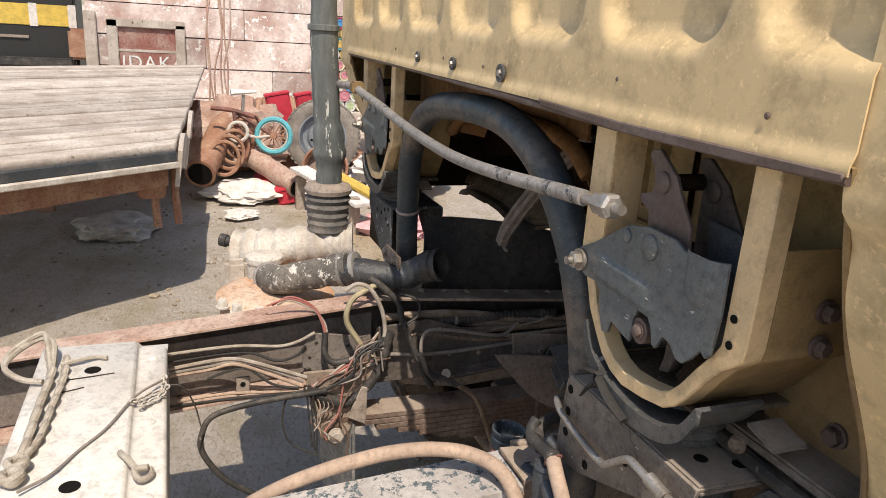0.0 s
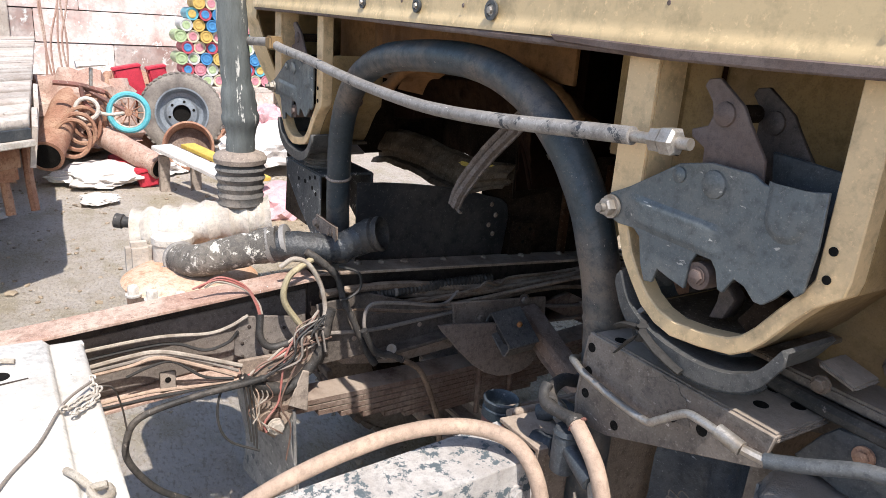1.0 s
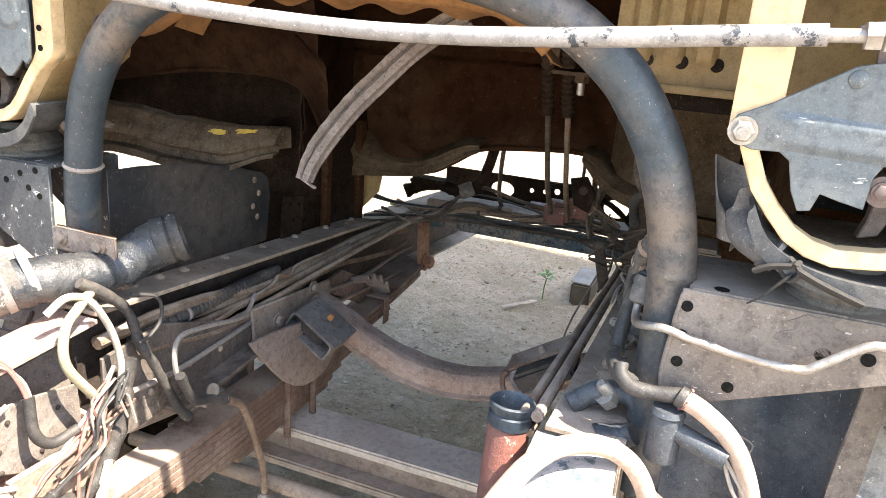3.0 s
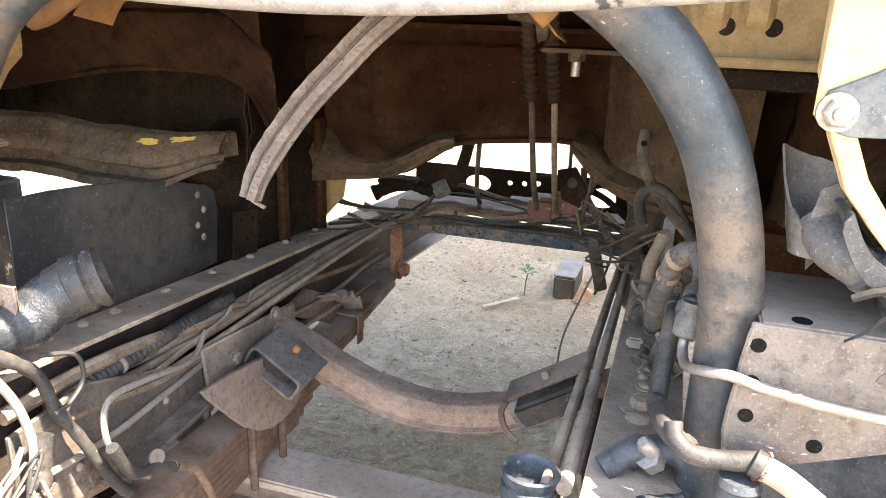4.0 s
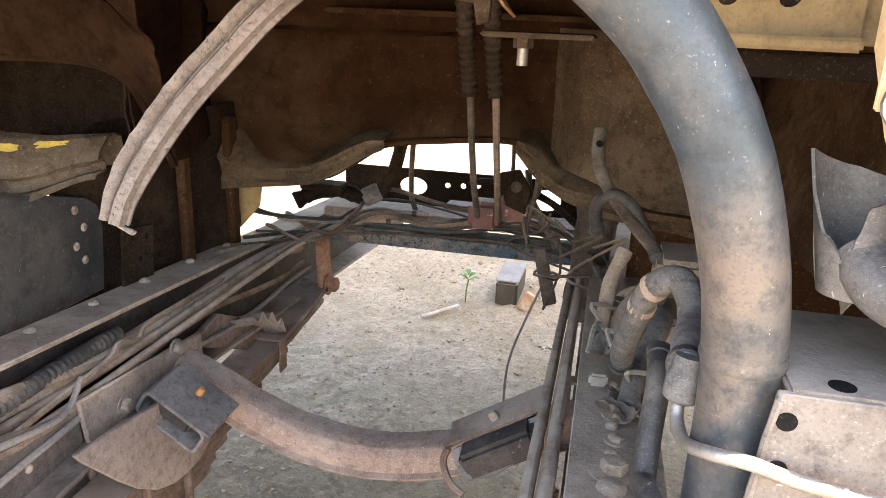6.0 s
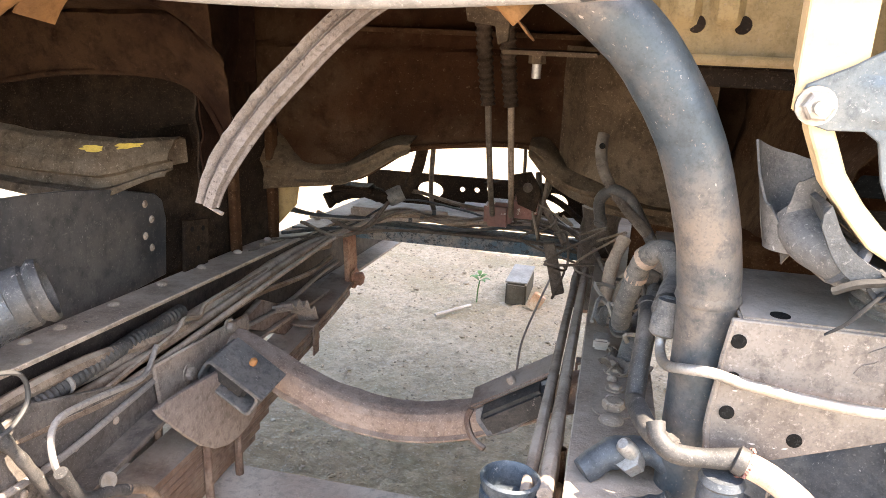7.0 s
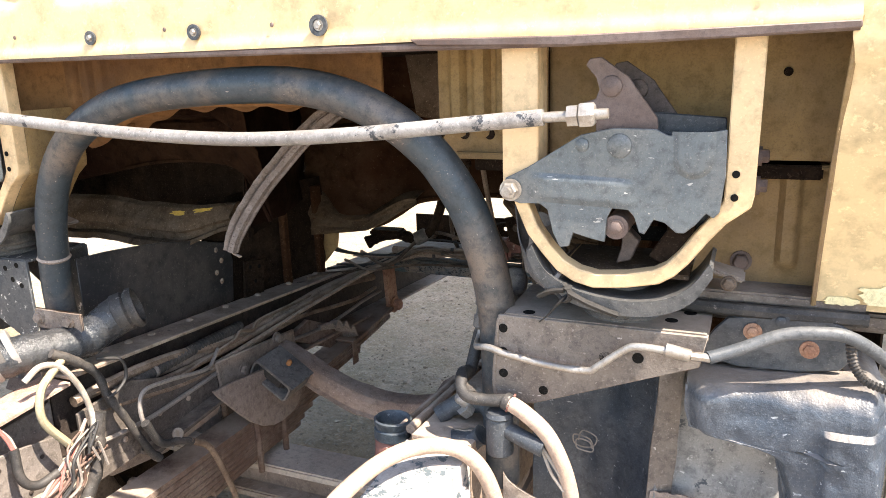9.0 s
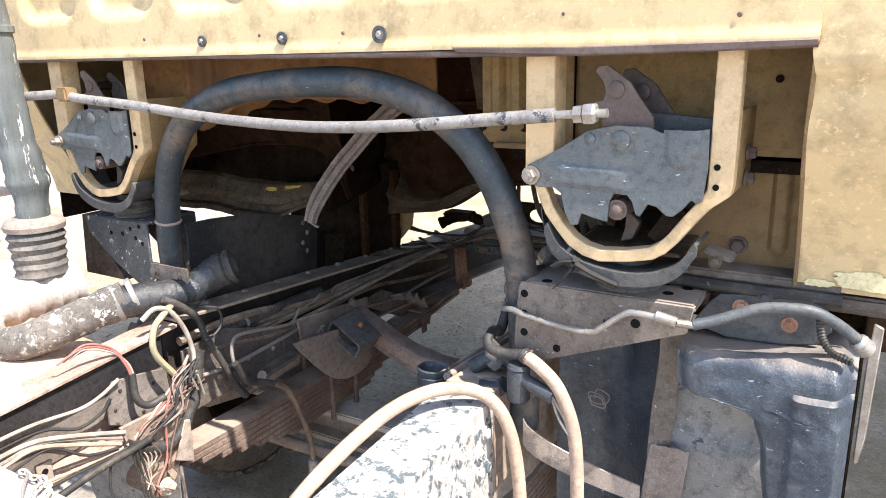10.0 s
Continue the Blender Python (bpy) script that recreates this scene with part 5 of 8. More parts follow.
AX = Vector((0.03, 0.06, 1)).normalized()
part("tube", lathe([(0.026, -0.32), (0.026, -0.03), (0.0245, -0.026)], (0.256, 0.04, 0.708), AX, 28), RED_RUST, can)
part("collar", lathe([(0.0245, -0.028), (0.0275, -0.026), (0.0275, -0.012), (0.0255, -0.010), (0.0275, -0.004), (0.0285, 0.002), (0.026, 0.004), (0.0235, 0.001), (0.0225, -0.02), (0.0, -0.022)], (0.256, 0.04, 0.708), AX, 28, False), worn("blue_black_collar", (0.035, 0.05, 0.065), (0.09, 0.1, 0.11), (0.25, 0.25, 0.25), 20, 0.5, 0.45, 0.2), can, "blue-black threaded collar")

# ---- air intake on the sunny side ----
snork = thing("air_intake_snorkel", "mud-streaked grey intake pipe standing on a rubber bellows", "intake pipe", (-0.71, -0.07, 0.78))
part("pipe", tube([(-0.71, -0.068, 0.90), (-0.71, -0.066, 0.98), (-0.712, -0.072, 1.06), (-0.71, -0.08, 1.16), (-0.71, -0.085, 1.3), (-0.71, -0.088, 1.5), (-0.712, -0.09, 1.85)], 0.036, 20, 6, 0.12, 1.0, lambda u: 0.95 + 0.25 * math.exp(-((u - 0.22) / 0.1) ** 2)), SNORKEL, snork)
part("band", lathe([(0.037, -0.008), (0.0405, -0.006), (0.0405, 0.006), (0.037, 0.008)], (-0.71, -0.086, 1.305), (0, 0, 1), 24), SNORKEL, snork)
part("flange", lathe([(0.05, 0.878), (0.062, 0.882), (0.064, 0.893), (0.058, 0.903), (0.04, 0.91)], (-0.712, -0.068, 0), (0, 0, 1), 28), DUST_STEEL, snork, "dusty clamped flange")
part("bellows", lathe([(0.05, 0.775), (0.055, 0.78), (0.052, 0.79), (0.056, 0.80), (0.052, 0.81), (0.057, 0.822), (0.053, 0.832), (0.060, 0.845), (0.054, 0.855), (0.061, 0.866), (0.055, 0.876), (0.05, 0.88)], (-0.712, -0.068, 0), (0, 0, 1), 28), RUBBER_GREY, snork, "ribbed rubber bellows")

cleaner = thing("air_cleaner_body", "dust-white ribbed casting with a round cap on an orange pan", "air cleaner", (-0.62, -0.2, 0.55))
part("ribbed_housing", tube([(-0.80, -0.30, 0.70), (-0.76, -0.2, 0.715), (-0.72, -0.08, 0.735), (-0.70, 0.0, 0.74)], 0.062, 18, 10, 0.05, 0.85, lambda u: 1 + 0.10 * math.cos(u * 50)), CAST_WHITE, cleaner)
part("cap", lathe([(0.044, 0.60), (0.045, 0.705), (0.048, 0.708), (0.048, 0.722), (0.042, 0.727), (0.0, 0.729)], (-0.672, -0.242, 0), (0, 0, 1), 28), CAST_WHITE, cleaner)
part("cap_foot", box(-0.74, -0.70, -0.34, -0.28, 0.62, 0.70, 0.012), CAST_WHITE, cleaner)
part("oil_pan", lathe([(0.03, 0.52), (0.11, 0.53), (0.135, 0.58), (0.14, 0.638), (0.148, 0.650), (0.133, 0.660), (0.09, 0.668), (0.0, 0.670)], (-0.575, -0.225, 0), (0, 0, 1), 36), ORANGE_DUST, cleaner, "orange rust-stained round pan")
part("drain_stub", lathe([(0.012, 0), (0.014, 0.03), (0.018, 0.032), (0.018, 0.05)], (-0.80, -0.30, 0.72), (-0.5, -0.8, 0.1), 14), RUBBER, cleaner)
for x, y in ((-0.50, -0.36), (-0.46, -0.33), (-0.43, -0.28)):
    part("ear_nut", bolt((x, y, 0.655), (0, 0, 1), 0.012, 0.02, 1.4), CAST_WHITE, cleaner)
part("base_bracket", box(-0.66, -0.405, -0.36, -0.06, 0.545, 0.56, 0.004), RUST_TOP, cleaner)

ipipe = thing("intake_hose", "scabbed grey intake hose with clamps and a bent end pipe", "hose", (-0.45, -0.1, 0.72))
part("hose", tube([(-0.655, -0.235, 0.675), (-0.58, -0.235, 0.69), (-0.51, -0.215, 0.712), (-0.45, -0.14, 0.745), (-0.41, -0.075, 0.768)], 0.036, 20, 6, 0.1), worn("peeling_hose", (0.13, 0.12, 0.11), (0.30, 0.26, 0.22), (0.68, 0.64, 0.58), 11, 0.5, 0.8, 0, 0.5, 0.56), ipipe)
part("elbow", tube([(-0.415, -0.085, 0.760), (-0.39, -0.045, 0.762), (-0.372, 0.0, 0.756), (-0.357, 0.040, 0.758), (-0.338, 0.072, 0.778), (-0.316, 0.094, 0.793)], 0.036, 20, 8, 0.08, 0.94), worn("black_glossy_elbow", (0.028, 0.032, 0.038), (0.085, 0.082, 0.08), (0.40, 0.38, 0.36), 9, 0.45, 0.25, 0.1, 0.5, 0.70, scuff=0.6), ipipe, "glossy black tape-wrapped elbow")
part("end_mouth", lathe([(0.030, -0.04), (0.034, -0.02), (0.037, -0.018), (0.037, 0.0), (0.033, 0.004), (0.039, 0.012), (0.037, 0.02), (0.032, 0.02), (0.028, -0.01)], (-0.309, 0.100, 0.798), (0.72, 0.62, 0.30), 26), RUBBER, ipipe, "ribbed rubber mouth")
for c, d in (((-0.615, -0.237, 0.683), (1, 0, 0.15)), ((-0.422, -0.09, 0.760), (0.5, 0.8, 0.3)), ((-0.405, -0.06, 0.768), (0.5, 0.8, 0.3))):
    part("hose_clamp", lathe([(0.0375, -0.006), (0.040, -0.005), (0.040, 0.005), (0.0375, 0.006)], c, d, 28), ROD_STEEL, ipipe)
    part("clamp_screw", box(c[0] - 0.006, c[0] + 0.006, c[1] - 0.045, c[1] - 0.03, c[2] - 0.026, c[2] - 0.014, 0.002), ROD_STEEL, ipipe)


# ---- wires and hoses ----
def line(name, label, pts, r, mat, category="wire", group="loose wires", seg=7, wobble=0.0, step=7):
    p = Vector(pts[0])
    e = thing(name, label, category, p, group)
    part("strand" if category == "wire" else "body", tube(pts, r, seg, step, wobble), mat, e)
    if category == "hose":
        c = curve(pts, 8)
        for i in (1, len(c) - 3):
            part("end_band", lathe([(r * 1.02, -0.005), (r * 1.14, -0.004), (r * 1.14, 0.004), (r * 1.02, 0.005)], c[i], c[i + 1] - c[i - 1], 14), RUBBER, e)
    return e


def W(name, label, pts, r, mat, **k):
    return line(name, label, pts, r, mat, **k)


W("wire", "dirty white cable slung inside the rail", [(-0.36, -0.56, 0.600), (-0.355, -0.46, 0.612), (-0.352, -0.34, 0.618), (-0.345, -0.25, 0.612), (-0.338, -0.206, 0.623), (-0.33, -0.170, 0.645)], 0.0038, WIRE_WHITE)
W("wire", "black cable hanging below the white one", [(-0.365, -0.50, 0.585), (-0.362, -0.385, 0.596), (-0.358, -0.311, 0.596), (-0.35, -0.253, 0.574), (-0.342, -0.208, 0.587), (-0.335, -0.19, 0.611)], 0.0034, WIRE_BLACK)
W("wire", "pale cable over the rail flange", [(-0.35, -0.50, 0.575), (-0.345, -0.398, 0.590), (-0.33, -0.344, 0.597), (-0.315, -0.28, 0.581), (-0.30, -0.193, 0.550)], 0.0046, WIRE_WHITE)
W("wire", "pale cable sagging beside its pair", [(-0.345, -0.50, 0.562), (-0.34, -0.404, 0.572), (-0.327, -0.347, 0.586), (-0.313, -0.279, 0.563), (-0.30, -0.204, 0.530)], 0.0042, HOSE_TAN)
W("wire", "grey cable running with the pale pair", [(-0.345, -0.50, 0.568), (-0.34, -0.40, 0.580), (-0.33, -0.34, 0.590), (-0.315, -0.27, 0.570), (-0.30, -0.20, 0.540)], 0.0036, WIRE_GREY)
W("wire", "thin black cable bowed in the rail", [(-0.345, -0.405, 0.547), (-0.334, -0.363, 0.567), (-0.322, -0.321, 0.575), (-0.311, -0.267, 0.536), (-0.30, -0.21, 0.525)], 0.003, WIRE_BLACK)
W("wire", "tan cable crossing the flange", [(-0.336, -0.47, 0.505), (-0.334, -0.37, 0.512), (-0.32, -0.27, 0.512), (-0.30, -0.20, 0.520)], 0.0035, HOSE_TAN)
W("wire", "dark stiff wire lying on the lower flange", [(-0.336, -0.50, 0.494), (-0.334, -0.38, 0.498), (-0.32, -0.27, 0.505), (-0.30, -0.20, 0.514)], 0.003, WIRE_BLACK)
cond = W("conduit", "taped grey wiring loom ending in a frayed loop", [(-0.30, 0.0, 0.645), (-0.30, -0.009, 0.613), (-0.299, -0.027, 0.546), (-0.298, -0.057, 0.507), (-0.297, -0.091, 0.480), (-0.296, -0.133, 0.486), (-0.295, -0.195, 0.522)], 0.0125, RUBBER, category="cable loom", seg=12, wobble=0.35)
W("wire", "yellow sleeved cable loop", [(-0.33, -0.03, 0.752), (-0.32, -0.060, 0.742), (-0.312, -0.092, 0.722), (-0.303, -0.103, 0.678), (-0.295, -0.070, 0.620)], 0.0068, WIRE_YEL, seg=9)
W("wire", "whitish hose loop over the rail edge", [(-0.335, -0.10, 0.740), (-0.325, -0.075, 0.758), (-0.318, -0.045, 0.745), (-0.31, -0.020, 0.696), (-0.302, -0.013, 0.645), (-0.295, -0.022, 0.615)], 0.0052, WIRE_WHITE, seg=9)
for k, dz in enumerate((0.0, 0.005, -0.004)):
    W("wire", "thin red wire lying over the rail edge", [(-0.345, -0.275 + 0.012 * k, 0.712), (-0.335, -0.225, 0.729 + dz), (-0.330, -0.176, 0.706 + dz), (-0.325, -0.156 + 0.003 * k, 0.672), (-0.32, -0.148 + 0.003 * k, 0.638)], 0.0022, WIRE_RED if k < 2 else WIRE_WHITE)
W("conduit", "short black sleeve turning off the loom", [(-0.32, -0.148, 0.648), (-0.313, -0.150, 0.600), (-0.307, -0.131, 0.577), (-0.30, -0.095, 0.582)], 0.0075, RUBBER, category="cable loom", seg=10)
W("conduit", "corrugated black conduit crossing the rail", [(-0.335, -0.045, 0.768), (-0.325, -0.015, 0.745), (-0.318, 0.020, 0.708), (-0.312, 0.034, 0.655), (-0.303, 0.052, 0.612), (-0.292, 0.087, 0.527), (-0.285, 0.104, 0.499)], 0.0078, RUBBER, category="cable loom", seg=12, wobble=0.25, step=14)
W("wire", "black wire looping from the conduit", [(-0.31, 0.02, 0.735), (-0.30, 0.061, 0.719), (-0.30, 0.067, 0.684), (-0.30, 0.044, 0.665), (-0.30, 0.020, 0.661)], 0.003, WIRE_BLACK)
W("hose", "black rubber hose hanging in a loop under the rail", [(-0.285, -0.15, 0.520), (-0.28, -0.193, 0.519), (-0.275, -0.299, 0.515), (-0.27, -0.395, 0.498), (-0.265, -0.423, 0.457), (-0.26, -0.421, 0.411), (-0.255, -0.376, 0.343), (-0.25, -0.305, 0.289), (-0.23, -0.22, 0.22)], 0.0068, RUBBER, category="hose", group="loose hoses", seg=10)
W("wire", "thin black wire drooping below the rail", [(-0.29, -0.20, 0.523), (-0.285, -0.237, 0.515), (-0.28, -0.250, 0.458), (-0.275, -0.232, 0.401), (-0.27, -0.168, 0.360)], 0.0026, WIRE_BLACK)
for k in range(3):
    W("wire", "thin black wire hanging straight down", [(-0.285 + 0.004 * k, -0.195 + 0.006 * k, 0.52), (-0.278, -0.190 + 0.008 * k, 0.45), (-0.272, -0.184 + 0.006 * k, 0.385 - 0.01 * k)], 0.0022, WIRE_BLACK)
for k, mat in enumerate((WIRE_WHITE, WIRE_RED, WIRE_WHITE, COPPER)):
    d = 0.006 * k
    W("wire", "loose thin wire rising from the knot to the loom", [(-0.295, -0.196 + d, 0.524), (-0.296, -0.170 + d, 0.530 + d), (-0.298, -0.105 + d, 0.578 - d), (-0.299, -0.063, 0.608 - d), (-0.30, -0.028, 0.646)], 0.0028, mat)
W("wire", "orange-red wire dangling past the spring eye", [(-0.29, -0.077, 0.610), (-0.288, -0.105, 0.559), (-0.285, -0.117, 0.488), (-0.283, -0.124, 0.454), (-0.28, -0.153, 0.418), (-0.278, -0.150, 0.395)], 0.0025, WIRE_RED)
W("wire", "copper-coloured wire dangling from the loom", [(-0.285, -0.06, 0.60), (-0.28, -0.085, 0.54), (-0.275, -0.12, 0.46), (-0.27, -0.10, 0.40), (-0.27, -0.11, 0.32)], 0.002, COPPER)
for k in range(5):
    W("wire", "thin stranded wire end with bared tip", [(-0.29, -0.190 + 0.008 * k, 0.52), (-0.282, -0.175 + 0.010 * k, 0.49 - 0.004 * k), (-0.278, -0.165 - 0.006 * k, 0.45), (-0.274, -0.180 + 0.016 * k, 0.425 - 0.01 * k)], 0.0016, (WIRE_WHITE, HOSE_TAN, WIRE_GREY, WIRE_WHITE, COPPER)[k], step=5, seg=5)
rnd = random.Random(11)
for k in range(9):
    a = Vector((-0.300 + 0.02 * rnd.random(), -0.17 + 0.05 * rnd.random(), 0.51 + 0.03 * rnd.random()))
    b = Vector((-0.305 + 0.02 * rnd.random(), -0.03 + 0.03 * rnd.random(), 0.58 + 0.06 * rnd.random()))
    m1 = a.lerp(b, 0.35) + Vector((0.01, 0.02, -0.02 + 0.05 * rnd.random()))
    m2 = a.lerp(b, 0.7) + Vector((0.012, -0.02, 0.02 * rnd.random()))
    W("wire", "frayed thin wire in the tangled loom", [a, m1, m2, b], 0.0018 + 0.001 * rnd.random(), rnd.choice((WIRE_GREY, WIRE_BLACK, WIRE_BLACK, WIRE_WHITE, COPPER)), step=5, seg=5)
for k in range(4):
    a = Vector((-0.290, -0.035 + 0.02 * rnd.random() - 0.002 * k, 0.63 - 0.012 * k))
    part("cut_wire", tube([a, a + Vector((0.012, -0.02 + 0.03 * rnd.random(), 0.01)), a + Vector((0.02, -0.03 + 0.05 * rnd.random(), -0.015 - 0.02 * rnd.random()))], 0.0022, 5, 4), rnd.choice((WIRE_GREY, WIRE_BLACK, WIRE_BLACK)), cond)
W("wire", "grey brake pipe leading to a ring connector", [(-0.325, 0.34, 0.628), (-0.315, 0.30, 0.606), (-0.30, 0.249, 0.615), (-0.292, 0.153, 0.638), (-0.285, 0.085, 0.645), (-0.277, 0.069, 0.60), (-0.27, 0.093, 0.543), (-0.262, 0.117, 0.521)], 0.0042, WIRE_GREY, seg=8)
tail = thing("hose_end", "cloth-wrapped hose tail with a brass ring end", "hose", (-0.26, 0.14, 0.5), "loose hoses")
part("ring", lathe([(0.006, -0.002), (0.011, -0.002), (0.011, 0.002), (0.006, 0.002)], (-0.257, 0.128, 0.545), (0.9, -0.3, 0.3), 18), ZINC, tail)
part("sleeve", tube([(-0.262, 0.06, 0.60), (-0.262, 0.09, 0.545), (-0.256, 0.125, 0.532), (-0.25, 0.155, 0.515)], 0.0075, 10, 6, 0.25), RUBBER, tail)
part("lower_tail", tube([(-0.25, 0.15, 0.52), (-0.255, 0.205, 0.475), (-0.258, 0.245, 0.39), (-0.258, 0.27, 0.312), (-0.258, 0.275, 0.25)], 0.0065, 10, 6, 0.1), CABLE_DUST, tail)
part("plug", lathe([(0.010, 0), (0.014, 0.008), (0.014, 0.05), (0.009, 0.055)], (-0.258, 0.275, 0.20), (0, 0, 1), 14), ZINC, tail)
flap = thing("rubber_stop", "torn grey rubber plate hanging below the rail", "rubber plate", (-0.30, -0.09, 0.4))
part("plate", prism([(-0.100, 0.443), (-0.056, 0.418), (-0.054, 0.515), (-0.068, 0.52)], -0.288, -0.284, "x"), DUST_STEEL, flap)
part("web_patch", prism([(-0.197, 0.555), (-0.194, 0.608), (-0.178, 0.640), (-0.120, 0.632), (-0.055, 0.62), (-0.05, 0.52), (-0.10, 0.52), (-0.147, 0.53)], -0.345, -0.340, "x"), WEB_GREY, flap, "pale grey plate patched onto the web")
for y_, z_ in ((-0.18, 0.58), (-0.165, 0.615), (-0.18, 0.55), (-0.12, 0.55), (-0.09, 0.60)):
    part("patch_rivet", rivet((-0.340, y_, z_), (1, 0, 0), 0.004, 0.003), RAIL_GREASE_SHADE, flap)
flap2 = thing("mud_flap", "grey sheet-metal splash guard hanging behind the wheel", "mud flap", (-0.42, -0.1, 0.2))
part("sheet", sheet(lambda u, v: (-0.56 + 0.26 * u, -0.12 + 0.04 * u + 0.01 * math.sin(6 * v), 0.12 + 0.30 * v), 8, 8, 0.003), FENDER, flap2)
part("folded_edge", tube([(-0.298, -0.081, 0.12), (-0.298, -0.078, 0.27), (-0.298, -0.082, 0.42)], 0.004, 8, 5), FENDER, flap2)
for x_ in (-0.50, -0.40, -0.33):
    part("flap_bolt", bolt((x_, -0.124 + 0.04 * (x_ + 0.56) / 0.26, 0.40), (0, -1, 0), 0.007, 0.006), ZINC, flap2)
clip = thing("cable_clip", "small drilled sheet-metal clip on the rail flange", "clip", (-0.345, -0.33, 0.54))
part("tab", box(-0.348, -0.344, -0.345, -0.313, 0.500, 0.545, 0.002), DUST_STEEL, clip)
part("hole", lathe([(0.006, 0), (0.006, 0.001)], (-0.3438, -0.329, 0.526), (1, 0, 0), 12), HOLE, clip)

# cables along the dark left rail
for k, (x, dz, r, mat) in enumerate(((-0.36, -0.06, 0.0105, CABLE_DUST), (-0.345, -0.095, 0.006, CABLE_DUST), (-0.33, -0.125, 0.0048, WIRE_GREY))):
    pts = [(x + 0.012 * math.sin(3.1 * y + k), y, zr(y) + dz + 0.014 * math.sin(9 * y + 2 * k)) for y in (0.0, 0.12, 0.25, 0.4, 0.55, 0.7, 0.85, 1.0, 1.12)]
    W("cable", "dark cable clipped along the inside of the rail", pts, r, mat, category="cable", group="cables along the rail", seg=8, wobble=0.15 if k == 0 else 0.0)
for k, (r, mat) in enumerate(((0.004, GRIME), (0.0052, CABLE_DUST), (0.0028, GRIME), (0.004, RUBBER), (0.0026, WIRE_BLACK), (0.0044, GRIME), (0.003, CABLE_DUST), (0.0052, GRIME))):
    z0 = 0.648 + 0.006 * k
    pts = [(-0.37, 0.72 + 0.05 * k, zr(0.8) + 0.005), (-0.33 + 0.016 * k, 0.93 + 0.03 * ((k * 3) % 5), z0 - 0.02 - 0.01 * (k % 2)), (-0.2 + 0.02 * (k % 3), 1.08 + 0.02 * ((k * 2) % 5), z0 - 0.022 + 0.02 * ((k * 5) % 3)), (-0.03, 1.17 - 0.02 * ((k * 3) % 4), z0 - 0.04 + 0.02 * ((k * 2) % 3)), (0.14, 1.17 + 0.02 * ((k * 3) % 4), z0 - 0.04 + 0.012 * ((k * 7) % 4)), (0.27, 1.10, z0 - 0.035), (0.33, 0.98 - 0.03 * k, z0 - 0.01)]
    W("cable", "grimy cable sweeping across the front crossmember", pts, r, mat, category="cable", group="cables across the front", seg=7)
for k in range(2):
    W("cable", "black cable looping below the floor", [(-0.47 + 0.03 * k, 0.92, 0.80), (-0.47 + 0.03 * k, 0.93, 0.74), (-0.42 + 0.03 * k, 0.97, 0.69), (-0.33, 1.02, 0.665), (-0.2, 1.06, 0.66)], 0.0045, WIRE_BLACK, category="cable", group="cables across the front")
GAITER = worn("brown_rubber_gaiter", (0.042, 0.028, 0.020), (0.085, 0.06, 0.044), None, 12, 0.45, 0.8)
for x, yb, top in ((0.075, 0.80, 1.10), (0.118, 0.80, 1.10)):
    sc = thing("shift_cable", "dirty shift cable in a ribbed rubber boot hanging from the floor", "cable", (x, yb, 1.0), "shift cables")
    part("boot", tube([(x - 0.005, yb - 0.02, top + 0.04), (x, yb, top - 0.05), (x + 0.008, yb + 0.01, top - 0.13)], 0.0135, 12, 44, 0, 1.0, lambda u: (1.1 - 0.15 * u) * (1 + 0.12 * math.cos(u * 88))), GAITER, sc)
    part("inner_rod", tube([(x + 0.008, yb + 0.01, top - 0.13), (x + 0.008, yb + 0.04, 0.90), (x + 0.006, yb + 0.10, 0.80), (x - 0.01, yb + 0.25, 0.70)], 0.0065, 8, 5), GRIME if x < 0.1 else CABLE_DUST, sc)
for k, (x, y) in enumerate(((-0.10, 1.16), (0.12, 1.12), (0.175, 1.06), (0.19, 1.0))):
    W("link_rod", "thin grimy linkage rod standing at the front", [(x, y, 0.90), (x - 0.01 + 0.012 * k % 0.03, y + 0.01, 0.78), (x - 0.02, y + 0.05, 0.69), (x - 0.02, y + 0.09, 0.642)], 0.0045 if k % 2 else 0.0065, GRIME, category="rod", group="linkage rods", seg=7)
blob = thing("steering_box", "grimy steering gear and linkage beside the front crossmember", "steering gear", (0.3, 1.0, 0.6))
part("housing", tube([(0.30, 1.0, 0.52), (0.30, 1.02, 0.62), (0.31, 1.03, 0.74)], 0.038, 14, 5, 0.35), GRIME, blob)
part("lever", prism([(0.19, 0.66), (0.215, 0.66), (0.245, 0.55), (0.22, 0.54)], 0.99, 1.005), GRIME, blob)
part("valve_block", box(-0.06, 0.02, 1.28, 1.34, 0.60, 0.655, 0.006), RED_RUST, blob)
part("linkage_box", join(box(0.035, 0.10, 1.10, 1.16, 0.655, 0.715, 0.010), box(0.10, 0.165, 1.06, 1.12, 0.69, 0.745, 0.012)), RED_RUST, blob, "rust-brown linkage housing")
part("linkage_arm", tube([(0.16, 1.08, 0.80), (0.17, 1.07, 0.75), (0.20, 1.05, 0.70), (0.235, 1.03, 0.655)], 0.010, 9, 6, 0.3, 0.7), GRIME, blob)
part("linkage_arm", tube([(0.02, 1.2, 0.735), (0.10, 1.15, 0.752), (0.20, 1.1, 0.735), (0.27, 1.05, 0.70)], 0.009, 9, 6, 0.3, 0.8), DARK_UNDER, blob)
part("bell_crank", prism([(0.11, 0.80), (0.15, 0.81), (0.175, 0.77), (0.165, 0.72), (0.125, 0.735)], 1.02, 1.03), DARK_UNDER, blob)
part("crank_bolt", bolt((0.145, 1.018, 0.775), (0, -1, 0), 0.008, 0.008), GRIME, blob)
